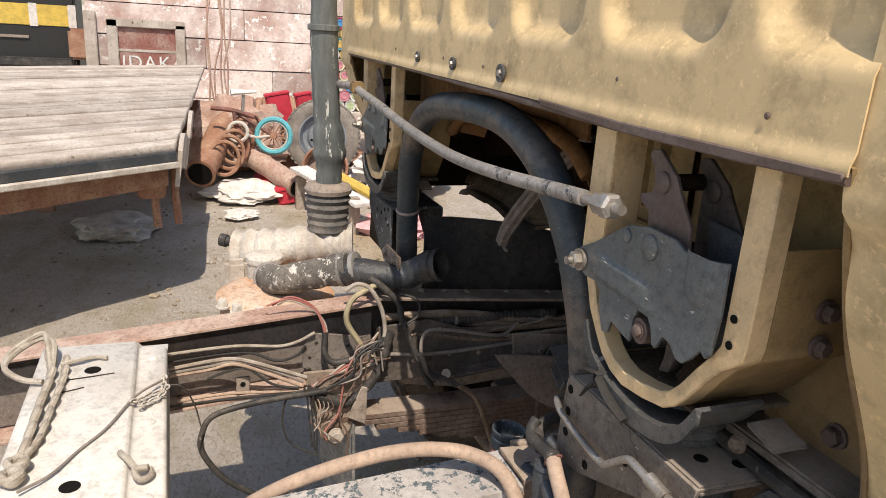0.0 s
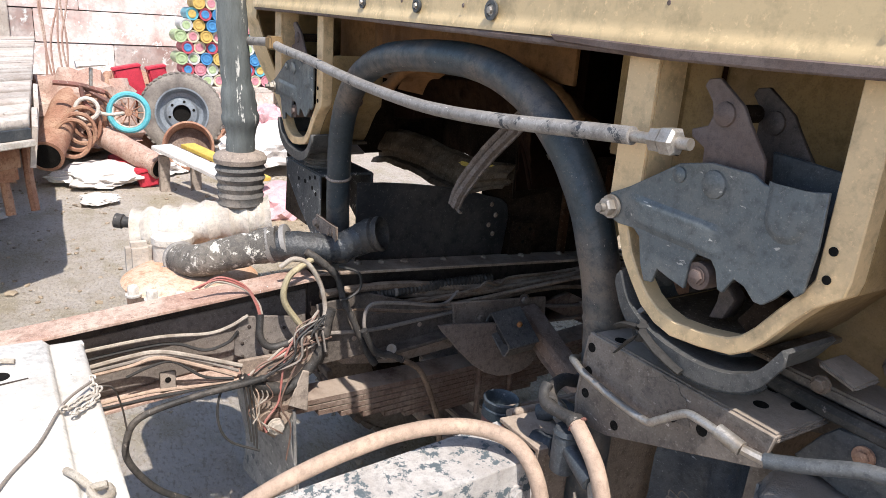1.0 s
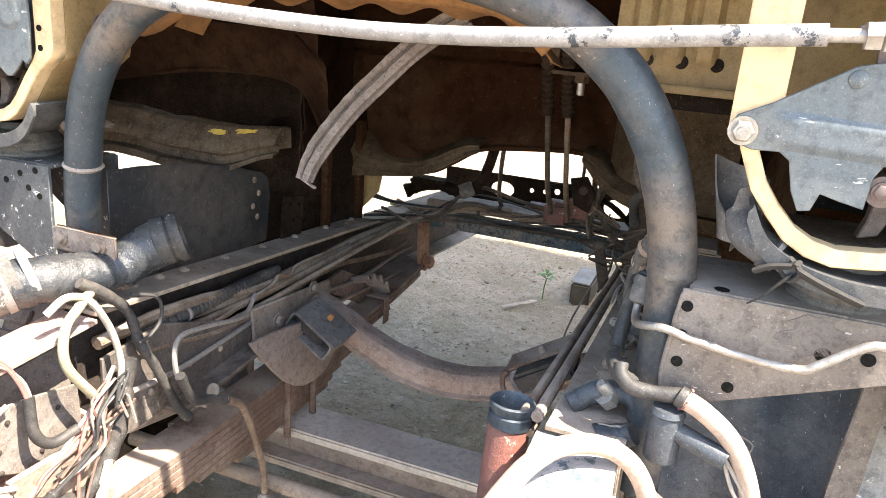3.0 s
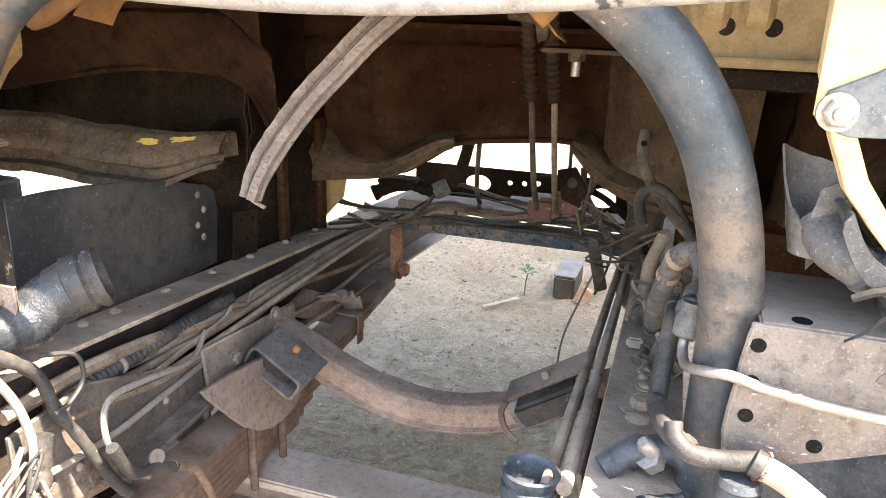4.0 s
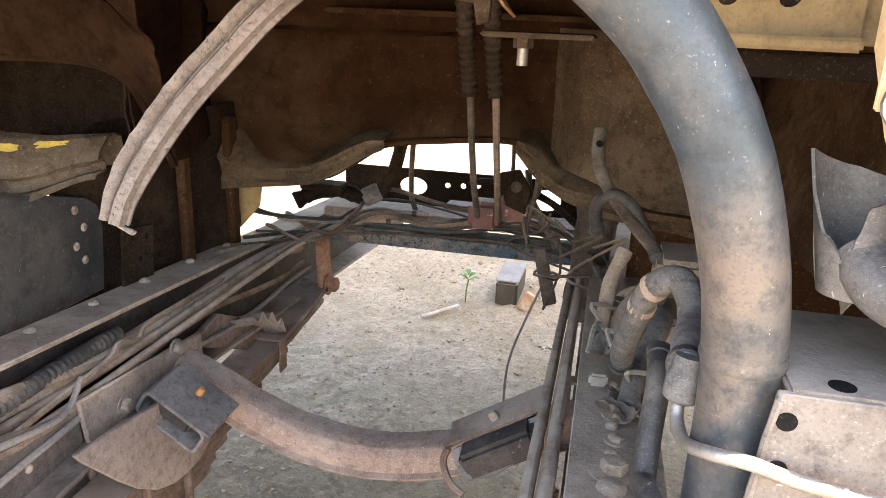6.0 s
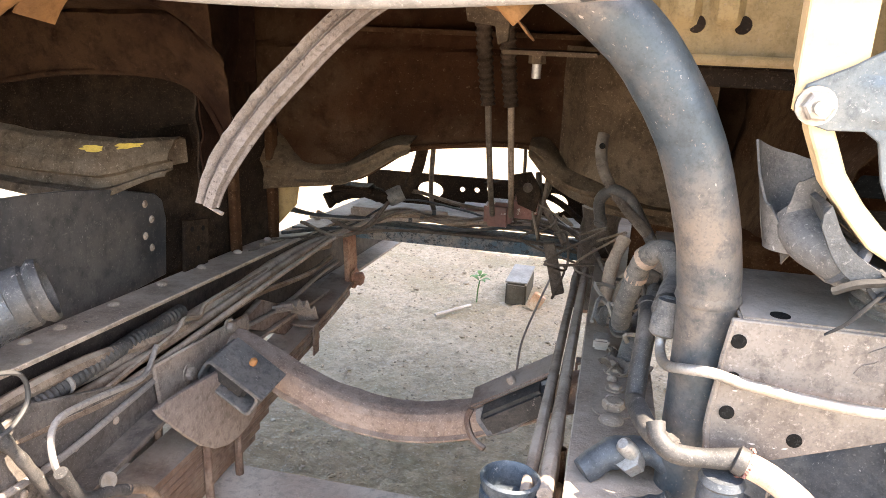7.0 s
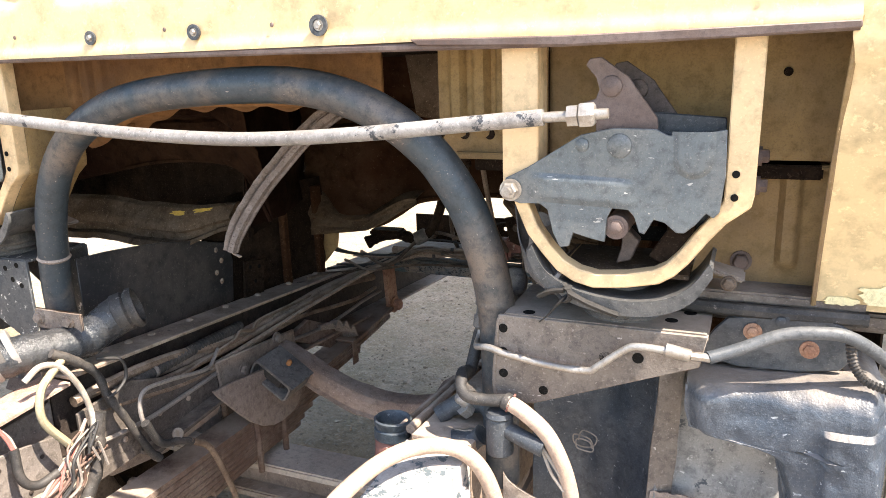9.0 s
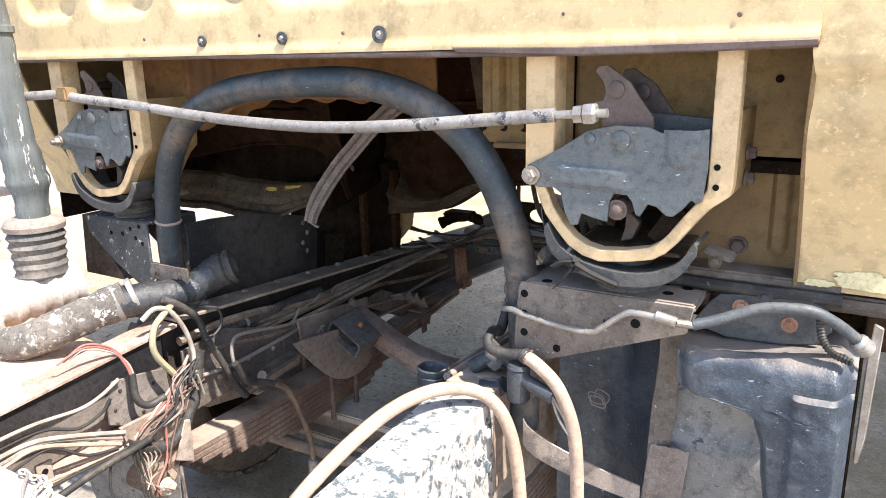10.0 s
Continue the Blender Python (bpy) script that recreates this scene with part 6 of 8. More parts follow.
for k in range(9):
    rr2 = random.Random(100 + k)
    a = Vector((0.20 + 0.12 * rr2.random(), 0.75 + 0.35 * rr2.random(), 0.60 + 0.14 * rr2.random()))
    W("wire", "tangled thin wire by the steering gear", [a, a + Vector((rr2.uniform(-.06, .06), rr2.uniform(-.05, .05), rr2.uniform(-.05, .05))), a + Vector((rr2.uniform(-.09, .06), rr2.uniform(-.05, .08), rr2.uniform(-.09, .03))), a + Vector((rr2.uniform(-.1, .1), rr2.uniform(-.08, .08), rr2.uniform(-.12, -.04)))], 0.0028, rr2.choice((GRIME, CABLE_DUST, GRIME)), group="wires at the front", step=5, seg=5)
W("wire", "long thin wire drooping to the ground", [(0.22, 1.0, 0.60), (0.19, 0.98, 0.52), (0.165, 0.93, 0.44), (0.17, 0.85, 0.38), (0.19, 0.78, 0.36)], 0.0025, WIRE_GREY, group="wires at the front")

lug = thing("front_spring_hanger", "greasy dark casting standing on the front of the rail", "casting", (-0.36, 1.08, 0.63))
part("body", tube([(-0.345, 1.06, 0.690), (-0.31, 1.08, 0.706), (-0.25, 1.1, 0.712), (-0.20, 1.1, 0.700)], 0.020, 12, 6, 0.4, 0.8), DARK_UNDER, lug)
part("cap", box(-0.335, -0.235, 1.06, 1.12, 0.712, 0.732, 0.006), DARK_UNDER, lug)
part("pipe", tube([(-0.21, 1.1, 0.700), (-0.165, 1.12, 0.718), (-0.142, 1.15, 0.77), (-0.135, 1.2, 0.86)], 0.015, 10, 6, 0.15), DARK_UNDER, lug)
part("coupling", lathe([(0.018, -0.02), (0.021, -0.015), (0.021, 0.015), (0.018, 0.02)], (-0.185, 1.11, 0.708), (0.8, 0.3, 0.4), 16), RUBBER_GREY, lug)
for k, z in enumerate((0.694, 0.688, 0.70)):
    W("hose", "dust-caked hose lying along the rail flange", [(-0.372 + 0.012 * k, 0.14, zr(0.14) - 0.075 - 0.02 * k), (-0.36 + 0.012 * k, 0.38, zr(0.38) - 0.07 - 0.012 * k), (-0.345 + 0.02 * k, 0.62, zr(0.62) - 0.05), (-0.335 + 0.02 * k, 0.78, zr(0.78) - 0.03), (-0.31 + 0.025 * k, 0.95, zr(0.95) - 0.015 + 0.01 * k), (-0.24 + 0.03 * k, 1.08, 0.648 + 0.012 * k), (-0.12 + 0.03 * k, 1.14, 0.652 + 0.008 * k)], (0.012, 0.0075, 0.005)[k], (RAIL_DARK, CABLE_DUST, RAIL_DARK)[k], category="hose", group="loose hoses", seg=10, wobble=0.12)

cor = thing("corrugated_conduit", "dark corrugated conduit lying in the rail channel", "conduit", (-0.36, 0.1, 0.65))
part("sleeve", tube([(-0.352, 0.06, zr(0.06) - 0.075), (-0.35, 0.18, zr(0.18) - 0.062), (-0.352, 0.32, zr(0.32) - 0.05), (-0.358, 0.46, zr(0.46) - 0.045)], 0.0115, 12, 40, 0, 1, lambda u: 1 + 0.11 * math.cos(u * 260)), RUBBER, cor)
part("tie", lathe([(0.0125, -0.004), (0.014, 0), (0.0125, 0.004)], (-0.35, 0.18, zr(0.18) - 0.062), (0, 1, 0.05), 14), WIRE_GREY, cor)
W("wire", "thin cable meandering along the rail flange", [(-0.335, 0.02, zr(0.02) - 0.11), (-0.333, 0.16, zr(0.16) - 0.10), (-0.335, 0.3, zr(0.3) - 0.08), (-0.332, 0.40, zr(0.40) - 0.062), (-0.334, 0.43, zr(0.43) - 0.048), (-0.332, 0.47, zr(0.47) - 0.055), (-0.334, 0.50, zr(0.5) - 0.04), (-0.334, 0.62, zr(0.62) - 0.035), (-0.335, 0.8, zr(0.8) - 0.03)], 0.0045, CABLE_DUST)

# pipes and hoses on the right rail
for x, z, r in ((0.272, 0.0, 0.0068), (0.289, 0.004, 0.0075), (0.283, -0.02, 0.005)):
    W("pipe", "grimy steel pipe along the inner edge of the rail", [(x, y, zr(y) - 0.012 + z) for y in (0.03, 0.09, 0.16, 0.3, 0.5, 0.7, 0.9)], r, RAIL_DARK if r > 0.007 else CABLE_DUST, category="pipe", group="pipes on the rail", seg=9)
W("hose", "thick dusty hose looping beside the hoop", [(0.380, 0.104, 0.868), (0.386, 0.15, 0.868), (0.394, 0.20, 0.862), (0.394, 0.23, 0.872), (0.386, 0.25, 0.882), (0.372, 0.26, 0.876), (0.362, 0.28, 0.855), (0.356, 0.30, 0.822), (0.350, 0.33, 0.78), (0.350, 0.37, 0.735)], 0.0125, RUBBER_GREY, category="hose", group="loose hoses", seg=14, wobble=0.06)
W("hose", "dark hose hanging beside the rail", [(0.368, 0.17, 0.850), (0.366, 0.13, 0.836), (0.363, 0.11, 0.808), (0.361, 0.09, 0.782), (0.362, 0.06, 0.790), (0.372, 0.03, 0.786), (0.392, 0.012, 0.780)], 0.0092, RUBBER, category="hose", group="loose hoses", seg=12)
W("hose", "black hose bent over a bracket", [(0.31, 0.66, 0.80), (0.305, 0.64, 0.845), (0.325, 0.62, 0.868), (0.352, 0.62, 0.855), (0.375, 0.62, 0.82), (0.40, 0.6, 0.78)], 0.0095, RUBBER, category="hose", group="loose hoses", seg=10)
tab = thing("floor_bracket", "dusty bracket hanging from the tunnel wall", "bracket", (0.31, 0.66, 0.9))
part("tab", tube([(0.30, 0.70, 0.945), (0.30, 0.66, 0.915), (0.312, 0.63, 0.885), (0.345, 0.61, 0.845), (0.385, 0.6, 0.805)], 0.010, 8, 6, 0, 0.4), GRIME, tab)
part("hole", lathe([(0.005, 0), (0.005, 0.001)], (0.30, 0.665, 0.93), (0, -1, 0.3), 12), HOLE, tab)
hb = thing("hanger_plate", "small grimy brown hanger plate with a bolt under the floor", "bracket", (0.2, 0.5, 1.08))
part("plate", box(0.155, 0.285, 0.47, 0.56, 1.074, 1.080, 0.002), SILL_DUST, hb)
part("drop", prism([(0.08, 1.235), (0.165, 1.235), (0.16, 1.09), (0.145, 1.085), (0.14, 1.11), (0.10, 1.115)], 0.50, 0.51), SILL_DUST, hb)
part("nut", lathe([(0.012, 0), (0.012, 0.012)], (0.202, 0.5, 1.062), (0, 0, 1), 6), SILL_DUST, hb)
part("stud", lathe([(0.0065, 0), (0.0065, 0.02)], (0.202, 0.5, 1.042), (0, 0, 1), 10), ZINC, hb)
vp = thing("vacuum_fittings", "cluster of grimy valves and hose joints on the rail", "valve", (0.35, 0.5, 0.7))
for c_, d_ in (((0.366, 0.27, 0.866), (-0.5, 0.5, -0.6)), ((0.359, 0.292, 0.838), (-0.2, 0.5, -0.9))):
    part("hose_tie", lathe([(0.0118, -0.006), (0.0138, -0.004), (0.0138, 0.004), (0.0118, 0.006)], c_, d_, 14), HOSE_TAN, vp)
part("box", box(0.392, 0.47, 0.56, 0.66, 0.735, 0.80, 0.008), RAIL_BROWN, vp, "dust-brown box behind the hoses")
part("elbow", tube([(0.345, 0.44, 0.71), (0.352, 0.47, 0.75), (0.372, 0.50, 0.772), (0.40, 0.50, 0.765)], 0.012, 10, 6, 0.2), GRIME, vp)
part("elbow", tube([(0.33, 0.56, 0.70), (0.335, 0.57, 0.76), (0.35, 0.59, 0.80)], 0.011, 10, 6, 0.2), RAIL_BROWN, vp)
part("washer_bolt", bolt((0.348, 0.22, 0.6985), (0, 0, 1), 0.013, 0.012, 1.9), RAIL_BROWN, vp)
part("washer_bolt", bolt((0.350, 0.28, 0.694), (0, 0, 1), 0.008, 0.006, 1.5), RAIL_BROWN, vp)
part("washer_bolt", bolt((0.352, 0.338, 0.690), (0, 0, 1), 0.010, 0.007, 1.7), RAIL_BROWN, vp)
part("rag", sheet(lambda u, v: (0.335 + 0.05 * u + 0.008 * math.sin(9 * v), 0.30 + 0.06 * v, 0.704 + 0.012 * math.sin(7 * u + 5 * v) ** 2), 12, 12, 0.002), GRIME, vp, "oily rag")
part("joint", tube([(0.36, 0.33, 0.705), (0.375, 0.40, 0.73), (0.395, 0.45, 0.755), (0.40, 0.52, 0.75)], 0.013, 10, 5, 0.25), RUBBER_GREY, vp)
part("joint", tube([(0.33, 0.50, 0.70), (0.35, 0.47, 0.72), (0.372, 0.43, 0.715)], 0.014, 12, 8, 0, 1, lambda u: 1 + 0.15 * math.cos(u * 40)), RUBBER, vp)
part("joint", tube([(0.34, 0.62, 0.69), (0.37, 0.60, 0.73), (0.38, 0.55, 0.74)], 0.016, 12, 6, 0.2), RAIL_DARK, vp)
part("tag", box(0.318, 0.34, 0.395, 0.425, 0.690, 0.706, 0.003), WIRE_WHITE, vp)
part("tag", box(0.345, 0.357, 0.37, 0.385, 0.690, 0.700, 0.003), WIRE_WHITE, vp)
part("block", box(0.33, 0.39, 0.56, 0.64, 0.668, 0.72, 0.008), RAIL_DARK, vp)
part("block", box(0.385, 0.45, 0.48, 0.60, 0.70, 0.75, 0.008), DUST_STEEL, vp)
for k in range(6):
    rr3 = random.Random(40 + k)
    a = Vector((0.33 + 0.06 * rr3.random(), 0.36 + 0.25 * rr3.random(), 0.71))
    W("wire", "short grimy wire end lying on the rail", [a, a + Vector((rr3.uniform(-.03, .04), rr3.uniform(-.04, .04), 0.03)), a + Vector((rr3.uniform(-.04, .06), rr3.uniform(-.06, .06), 0.01))], 0.003, rr3.choice((WIRE_BLACK, WIRE_GREY, WIRE_WHITE)), group="wires on the rail", step=5, seg=5)


# ---- right side: brake line, hoses, fender ----
bl = thing("brake_line", "bare steel brake line wrapped round the hoop leg with crimped hose", "brake line", (0.5, 0.02, 0.85))
part("steel_pipe", tube([(0.378, 0.098, 0.850), (0.377, 0.088, 0.836), (0.381, 0.066, 0.832), (0.394, 0.040, 0.842), (0.414, 0.026, 0.848), (0.438, 0.020, 0.845), (0.49, 0.018, 0.839), (0.545, 0.016, 0.838), (0.562, 0.014, 0.848), (0.596, 0.012, 0.876), (0.615, 0.010, 0.881), (0.644, 0.009, 0.880), (0.655, 0.010, 0.878)], 0.0048, 10, 5), ZINC, bl)
part("connector", lathe([(0.009, 0), (0.013, 0.003), (0.013, 0.018), (0.0105, 0.022), (0.0105, 0.034)], (0.378, 0.096, 0.846), (0.1, 0.12, 1), 12), RUBBER_GREY, bl, "dusty hose connector")
part("crimp", tube([(0.64, 0.009, 0.882), (0.668, 0.012, 0.876)], 0.008, 10, 1), ZINC, bl)
part("nipple", tube([(0.668, 0.012, 0.876), (0.69, 0.02, 0.873)], 0.0055, 8, 1), ZINC, bl)
part("rubber_hose", tube([(0.688, 0.02, 0.873), (0.72, 0.035, 0.882), (0.766, 0.05, 0.900), (0.804, 0.055, 0.905), (0.832, 0.062, 0.902), (0.86, 0.075, 0.885), (0.885, 0.09, 0.862)], 0.0078, 12, 6), BRAKE_RUBBER, bl, "blue-grey rubber brake hose")
part("end_fitting", lathe([(0.009, 0), (0.013, 0.004), (0.013, 0.022), (0.009, 0.026)], (0.882, 0.088, 0.864), (0.6, 0.4, -0.7), 10), ZINC, bl)
part("retaining_spring", tube([(0.838, 0.07, 0.893), (0.843, 0.065, 0.868), (0.857, 0.062, 0.850), (0.881, 0.060, 0.842)], 0.007, 8, 30, 0, 0.7, lambda u: 1 + 0.14 * math.cos(u * 110)), RUBBER, bl, "ribbed black clip")

fend = thing("wheel_arch_guard", "scuffed black moulded wheel-arch guard with dusty inner panel", "fender", (0.75, 0.12, 0.3))


def lobe_left(z):
    """Inner border of the moulding: an arm across the top, then the upright part."""
    return 0.6625 + 0.006 * step01(0.79, 0.760, z) + 0.080 * step01(0.763, 0.752, z) ** 2 + 0.023 * step01(0.755, 0.735, z) + 0.013 * step01(0.738, 0.685, z) + 0.012 * step01(0.685, 0.58, z)


def bulge_at(u, v):
    """Rounded front lobe: u across, v from the back of the top, over the edge and down the face."""
    xr = 0.889
    s = v * 0.88
    rise = 0.010 * step01(0.2, 0.95, u)
    if s < 0.16:
        y, z = 0.231 - s, 0.826 + rise
    elif s < 0.215:
        a = (s - 0.16) / 0.055 * math.pi / 2
        y, z = 0.043 + 0.028 * (1 - math.sin(a)), 0.798 + 0.028 * math.cos(a) + rise * (1 - a / 1.6)
    else:
        y, z = 0.043, 0.798 - (s - 0.215)
    left = lobe_left(z)
    x = left + (xr - left) * u
    round_l = 0.022 * (1 - step01(0.0, 0.12, u)) ** 2
    round_r = 0.04 * step01(0.86, 1.0, u) ** 2
    ridge = 0.010 * step01(0.812, 0.826, x) if z < 0.79 else 0
    dent = 0.006 * (1 - step01(0.0, 0.05, abs(x - 0.74))) * (1 - step01(0.0, 0.03, abs(z - 0.80)))
    return (x, y + round_l + round_r - ridge + dent + lump((x, y, z), 9, 0.004) + lump((x, y, z), 40, 0.0012), z - 0.02 * round_r / 0.04 * (1 if s < 0.2 else 0))


part("lobe", sheet(bulge_at, 60, 170, 0.003), PLASTIC, fend, "scuffed black plastic lobe with its sunlit top edge painted pale")
part("lobe_side", sheet(lambda u, v: (lobe_left(0.816 - 0.68 * v) + 0.002 - 0.004 * u, 0.064 + 0.07 * u, 0.816 - 0.68 * v), 6, 150, 0.003), PLASTIC, fend)
part("back_panel", sheet(lambda u, v: (0.607 + 0.026 * v + 0.215 * u, 0.128 + 0.02 * math.sin(3 * u) - 0.022 * (1 - step01(0.0, 0.12, u)) + 0.012 * step01(0.62, 0.68, v) + lump((u, v, 2), 3, 0.008), 0.30 + 0.52 * v), 30, 40, 0.003), FENDER, fend, "dusty grey inner panel")
part("pad", sheet(lambda u, v: (0.608 + 0.060 * u + 0.012 * v, 0.106 + 0.006 * u + lump((u, v, 7), 3, 0.004), 0.50 + 0.13 * v + 0.006 * noise.noise(Vector((4 * u, v, 3)))), 14, 14, 0.002), PLATE_DUST, fend, "faded pinkish dust patch")
part("panel_edge", sheet(lambda u, v: (0.600 + 0.026 * v + 0.032 * u + lump((u, v, 9), 5, 0.003), 0.106 + 0.012 * u, 0.30 + 0.52 * v), 8, 40, 0.003), OUT_STEEL, fend, "dusty folded edge")
part("inner_panel", sheet(lambda u, v: (0.425 + (0.17 + 0.045 * v) * u, 0.20 - 0.06 * u + 0.05 * math.sin(math.pi * u) + lump((u, v, 4), 3, 0.012), 0.30 + 0.50 * v), 20, 26, 0.003), PLASTIC, fend, "dark concave liner")
part("arch_edge", sheet(lambda u, v: (0.425 + 0.19 * u, 0.045 + 0.03 * u, 0.652 - 0.085 * u ** 0.6 - 0.045 * v * (1 - 0.35 * u)), 30, 4, 0.004), DUST_STEEL, fend, "dusty curved arch flange")
part("outer_strip", prism([(0.897, 0.83), (0.900, 0.885), (0.912, 0.88), (0.908, 0.72), (0.903, 0.68), (0.897, 0.68)], 0.10, 0.106), ZINC, fend, "bare metal edge strip")

mb = thing("guard_bracket", "black pressed bracket with two rusty bolts above the guard", "bracket", (0.77, 0.1, 0.85))
part("plate", prism([(0.668, 0.842), (0.69, 0.878), (0.705, 0.895), (0.745, 0.900), (0.752, 0.912), (0.772, 0.912), (0.78, 0.902), (0.815, 0.905), (0.845, 0.892), (0.853, 0.862), (0.835, 0.84), (0.79, 0.832), (0.72, 0.83)], 0.108, 0.114), BLACK, mb)
for x, z in ((0.735, 0.88), (0.80, 0.864)):
    part("rusty_bolt", bolt((x, 0.107, z), (0, -1, 0), 0.007, 0.006, 1.6), RUST_PIPE, mb)
part("plate_bolt", bolt((0.766, 0.107, 0.897), (0, -1, 0), 0.007, 0.005, 1.5), BLACK, mb)
part("rear_beam", box(0.66, 0.93, 0.2, 0.26, 0.86, 0.90, 0.004), OUT_STEEL, mb)
part("dark_rail", box(0.60, 0.93, 0.14, 0.2, 0.885, 0.905, 0.004), OUT_STEEL, mb)

# rubber mount under the latch bracket
STRAP_GREY = worn("grey_plastic_strap", (0.055, 0.057, 0.060), (0.12, 0.115, 0.108), (0.26, 0.25, 0.235), 9, 0.45, 0.45, 0, 0.2, 0.72, scuff=0.6)
for dx in (0.0, -1.15):
    rm = thing("cab_mount_rubber", "stacked rubber cab mount with a curved strap under the latch", "rubber mount", (0.575 + dx, 0.09, 0.9), "cab mounts")
    part("rubber_pad", lathe([(0.0, 0.894), (0.048, 0.894), (0.05, 0.899), (0.046, 0.902), (0.052, 0.907), (0.048, 0.912), (0.053, 0.917), (0.046, 0.924), (0.035, 0.945), (0.0, 0.945)], (0.575 + dx, 0.095, 0), (0, 0, 1), 30), RUBBER_GREY, rm)
    pts = [(0.470, 0.985), (0.482, 0.962), (0.496, 0.947), (0.52, 0.934), (0.552, 0.925), (0.60, 0.922), (0.640, 0.930), (0.668, 0.948), (0.690, 0.982)]
    bm = sheet(lambda u, v: (lambda p: (p[0] + dx, 0.020 + 0.11 * max(0.0, v - 0.3), p[2] + 0.008 - 0.014 * max(0.0, 1 - v / 0.3)))(tuple(curve([(a, 0, b) for a, b in pts], 8)[min(63, int(u * 63.99))])), 63, 10, 0.005)
    part("strap", bm, STRAP_GREY, rm, "curved dark rubber strap")
    part("end_plate", turned(box(-0.022, 0.020, 0.0, 0.045, -0.003, 0.003, 0.0025), Matrix.Translation((0.702 + dx, 0.085, 0.955)) @ Matrix.Rotation(0.25, 4, "Y")), OUT_STEEL, rm)
    part("end_bolt", bolt((0.704 + dx, 0.056, 0.955), (0, -1, 0), 0.007, 0.008, 1.3), GRIME, rm)
BOOT_GREY = worn("weathered_grey_rubber", (0.105, 0.10, 0.098), (0.20, 0.18, 0.165), (0.30, 0.275, 0.25), 10, 0.5, 0.6, 0, 0.25, 0.70, scuff=0.5)
boot = thing("torn_rubber_boot", "torn grey rubber hose tied with strips round the cab mount", "rubber hose", (0.47, 0.02, 0.93))


def torn_at(u, v):
    """Split sleeve beside the bracket, cut open aslant at its upper end: u down the wall, v round it."""
    rim = ((-195, 1.029), (-180, 1.002), (-150, 0.980), (-115, 0.965), (-104, 0.985), (-92, 1.002), (-60, 1.008), (0, 1.010), (90, 1.018), (165, 1.029))
    a = -195 + 360 * v
    for (a0, z0), (a1, z1) in zip(rim, rim[1:]):
        if a <= a1:
            top = z0 + (z1 - z0) * step01(a0, a1, a)
            break
    top += 0.0015 * noise.noise(Vector((v * 9, 2, 7)))
    z = top + (0.942 - top) * u
    up = max(0.0, (z - 0.942) / 0.087)
    r = 0.021 + 0.008 * up + 0.0015 * noise.noise(Vector((u * 2, v * 5, 1)))
    q = radians(a)
    return Vector((0.468 - 0.010 * up + r * math.cos(q), 0.086 + 0.9 * r * math.sin(q), z))


part("sleeve", sheet(torn_at, 14, 90, 0.002), BOOT_GREY, boot)
part("hose", tube([(0.468, 0.080, 0.970), (0.474, 0.062, 0.958), (0.490, 0.046, 0.949), (0.508, 0.040, 0.942)], 0.0175, 16, 7, 0.05, 1.0, lambda u: 1.1 - 0.15 * u), BOOT_GREY, boot)
part("torn_skirt", sheet(lambda u, v: (0.462 + 0.09 * u, 0.080 + 0.07 * v + 0.008 * math.sin(9 * u), 0.930 + 0.010 * math.sin(11 * u + 4 * v) + 0.015 * v), 30, 16, 0.002), OUT_STEEL, boot, "ragged tan rubber skirt")
part("cut_edge", lathe([(0.017, -0.003), (0.0215, -0.001), (0.0205, 0.004), (0.016, 0.004)], (0.499, 0.040, 0.948), (0.75, 0, -0.5), 20), BOOT_GREY, boot)
KNOT_DARK = plain("dark_rubber_strip", (0.045, 0.042, 0.040), 0.75)
for k, pts in enumerate((
        [(0.516, 0.022, 0.948), (0.526, 0.013, 0.938), (0.519, 0.015, 0.928), (0.511, 0.020, 0.938), (0.523, 0.012, 0.947)],
        [(0.524, 0.015, 0.938), (0.545, 0.011, 0.930), (0.568, 0.011, 0.922), (0.582, 0.014, 0.917)],
        [(0.519, 0.014, 0.934), (0.508, 0.010, 0.922), (0.497, 0.010, 0.908), (0.486, 0.014, 0.897)],
        [(0.517, 0.014, 0.942), (0.500, 0.013, 0.939), (0.486, 0.016, 0.931)])):
    part("strip", tube(pts, (0.007, 0.010, 0.005, 0.008)[k], 8, 6, 0.12, 0.4, (lambda u: 1 - 0.6 * u) if k == 2 else None), KNOT_DARK, boot)

# big tan hoses and the little canister
W("hose", "tan rubber hose arching over the chipped white rail", [(0.250, -0.50, 0.56), (0.264, -0.42, 0.625), (0.277, -0.34, 0.676), (0.287, -0.27, 0.705), (0.296, -0.21, 0.722), (0.304, -0.165, 0.731), (0.316, -0.115, 0.735), (0.337, -0.068, 0.734), (0.372, -0.035, 0.727), (0.408, -0.022, 0.705), (0.432, -0.016, 0.655), (0.445, -0.012, 0.57), (0.452, -0.01, 0.42)], 0.0108, HOSE_TAN, category="hose", group="tan hoses", seg=14)
W("hose", "tan rubber hose dropping from a wired joint", [(0.440, 0.012, 0.782), (0.470, 0.004, 0.772), (0.503, 0.0, 0.745), (0.528, -0.002, 0.69), (0.538, -0.004, 0.62), (0.542, -0.004, 0.48)], 0.0105, HOSE_TAN, category="hose", group="tan hoses", seg=14)
vs = thing("vacuum_canister", "grey valve canister with hose stubs and copper wire wrap", "valve", (0.43, 0.01, 0.7))
part("canister", lathe([(0.014, 0.702), (0.0185, 0.706), (0.0185, 0.752), (0.0165, 0.757), (0.019, 0.76), (0.016, 0.766), (0.0, 0.767)], (0.432, 0.012, 0), (0, 0, 1), 24), BLACK, vs)
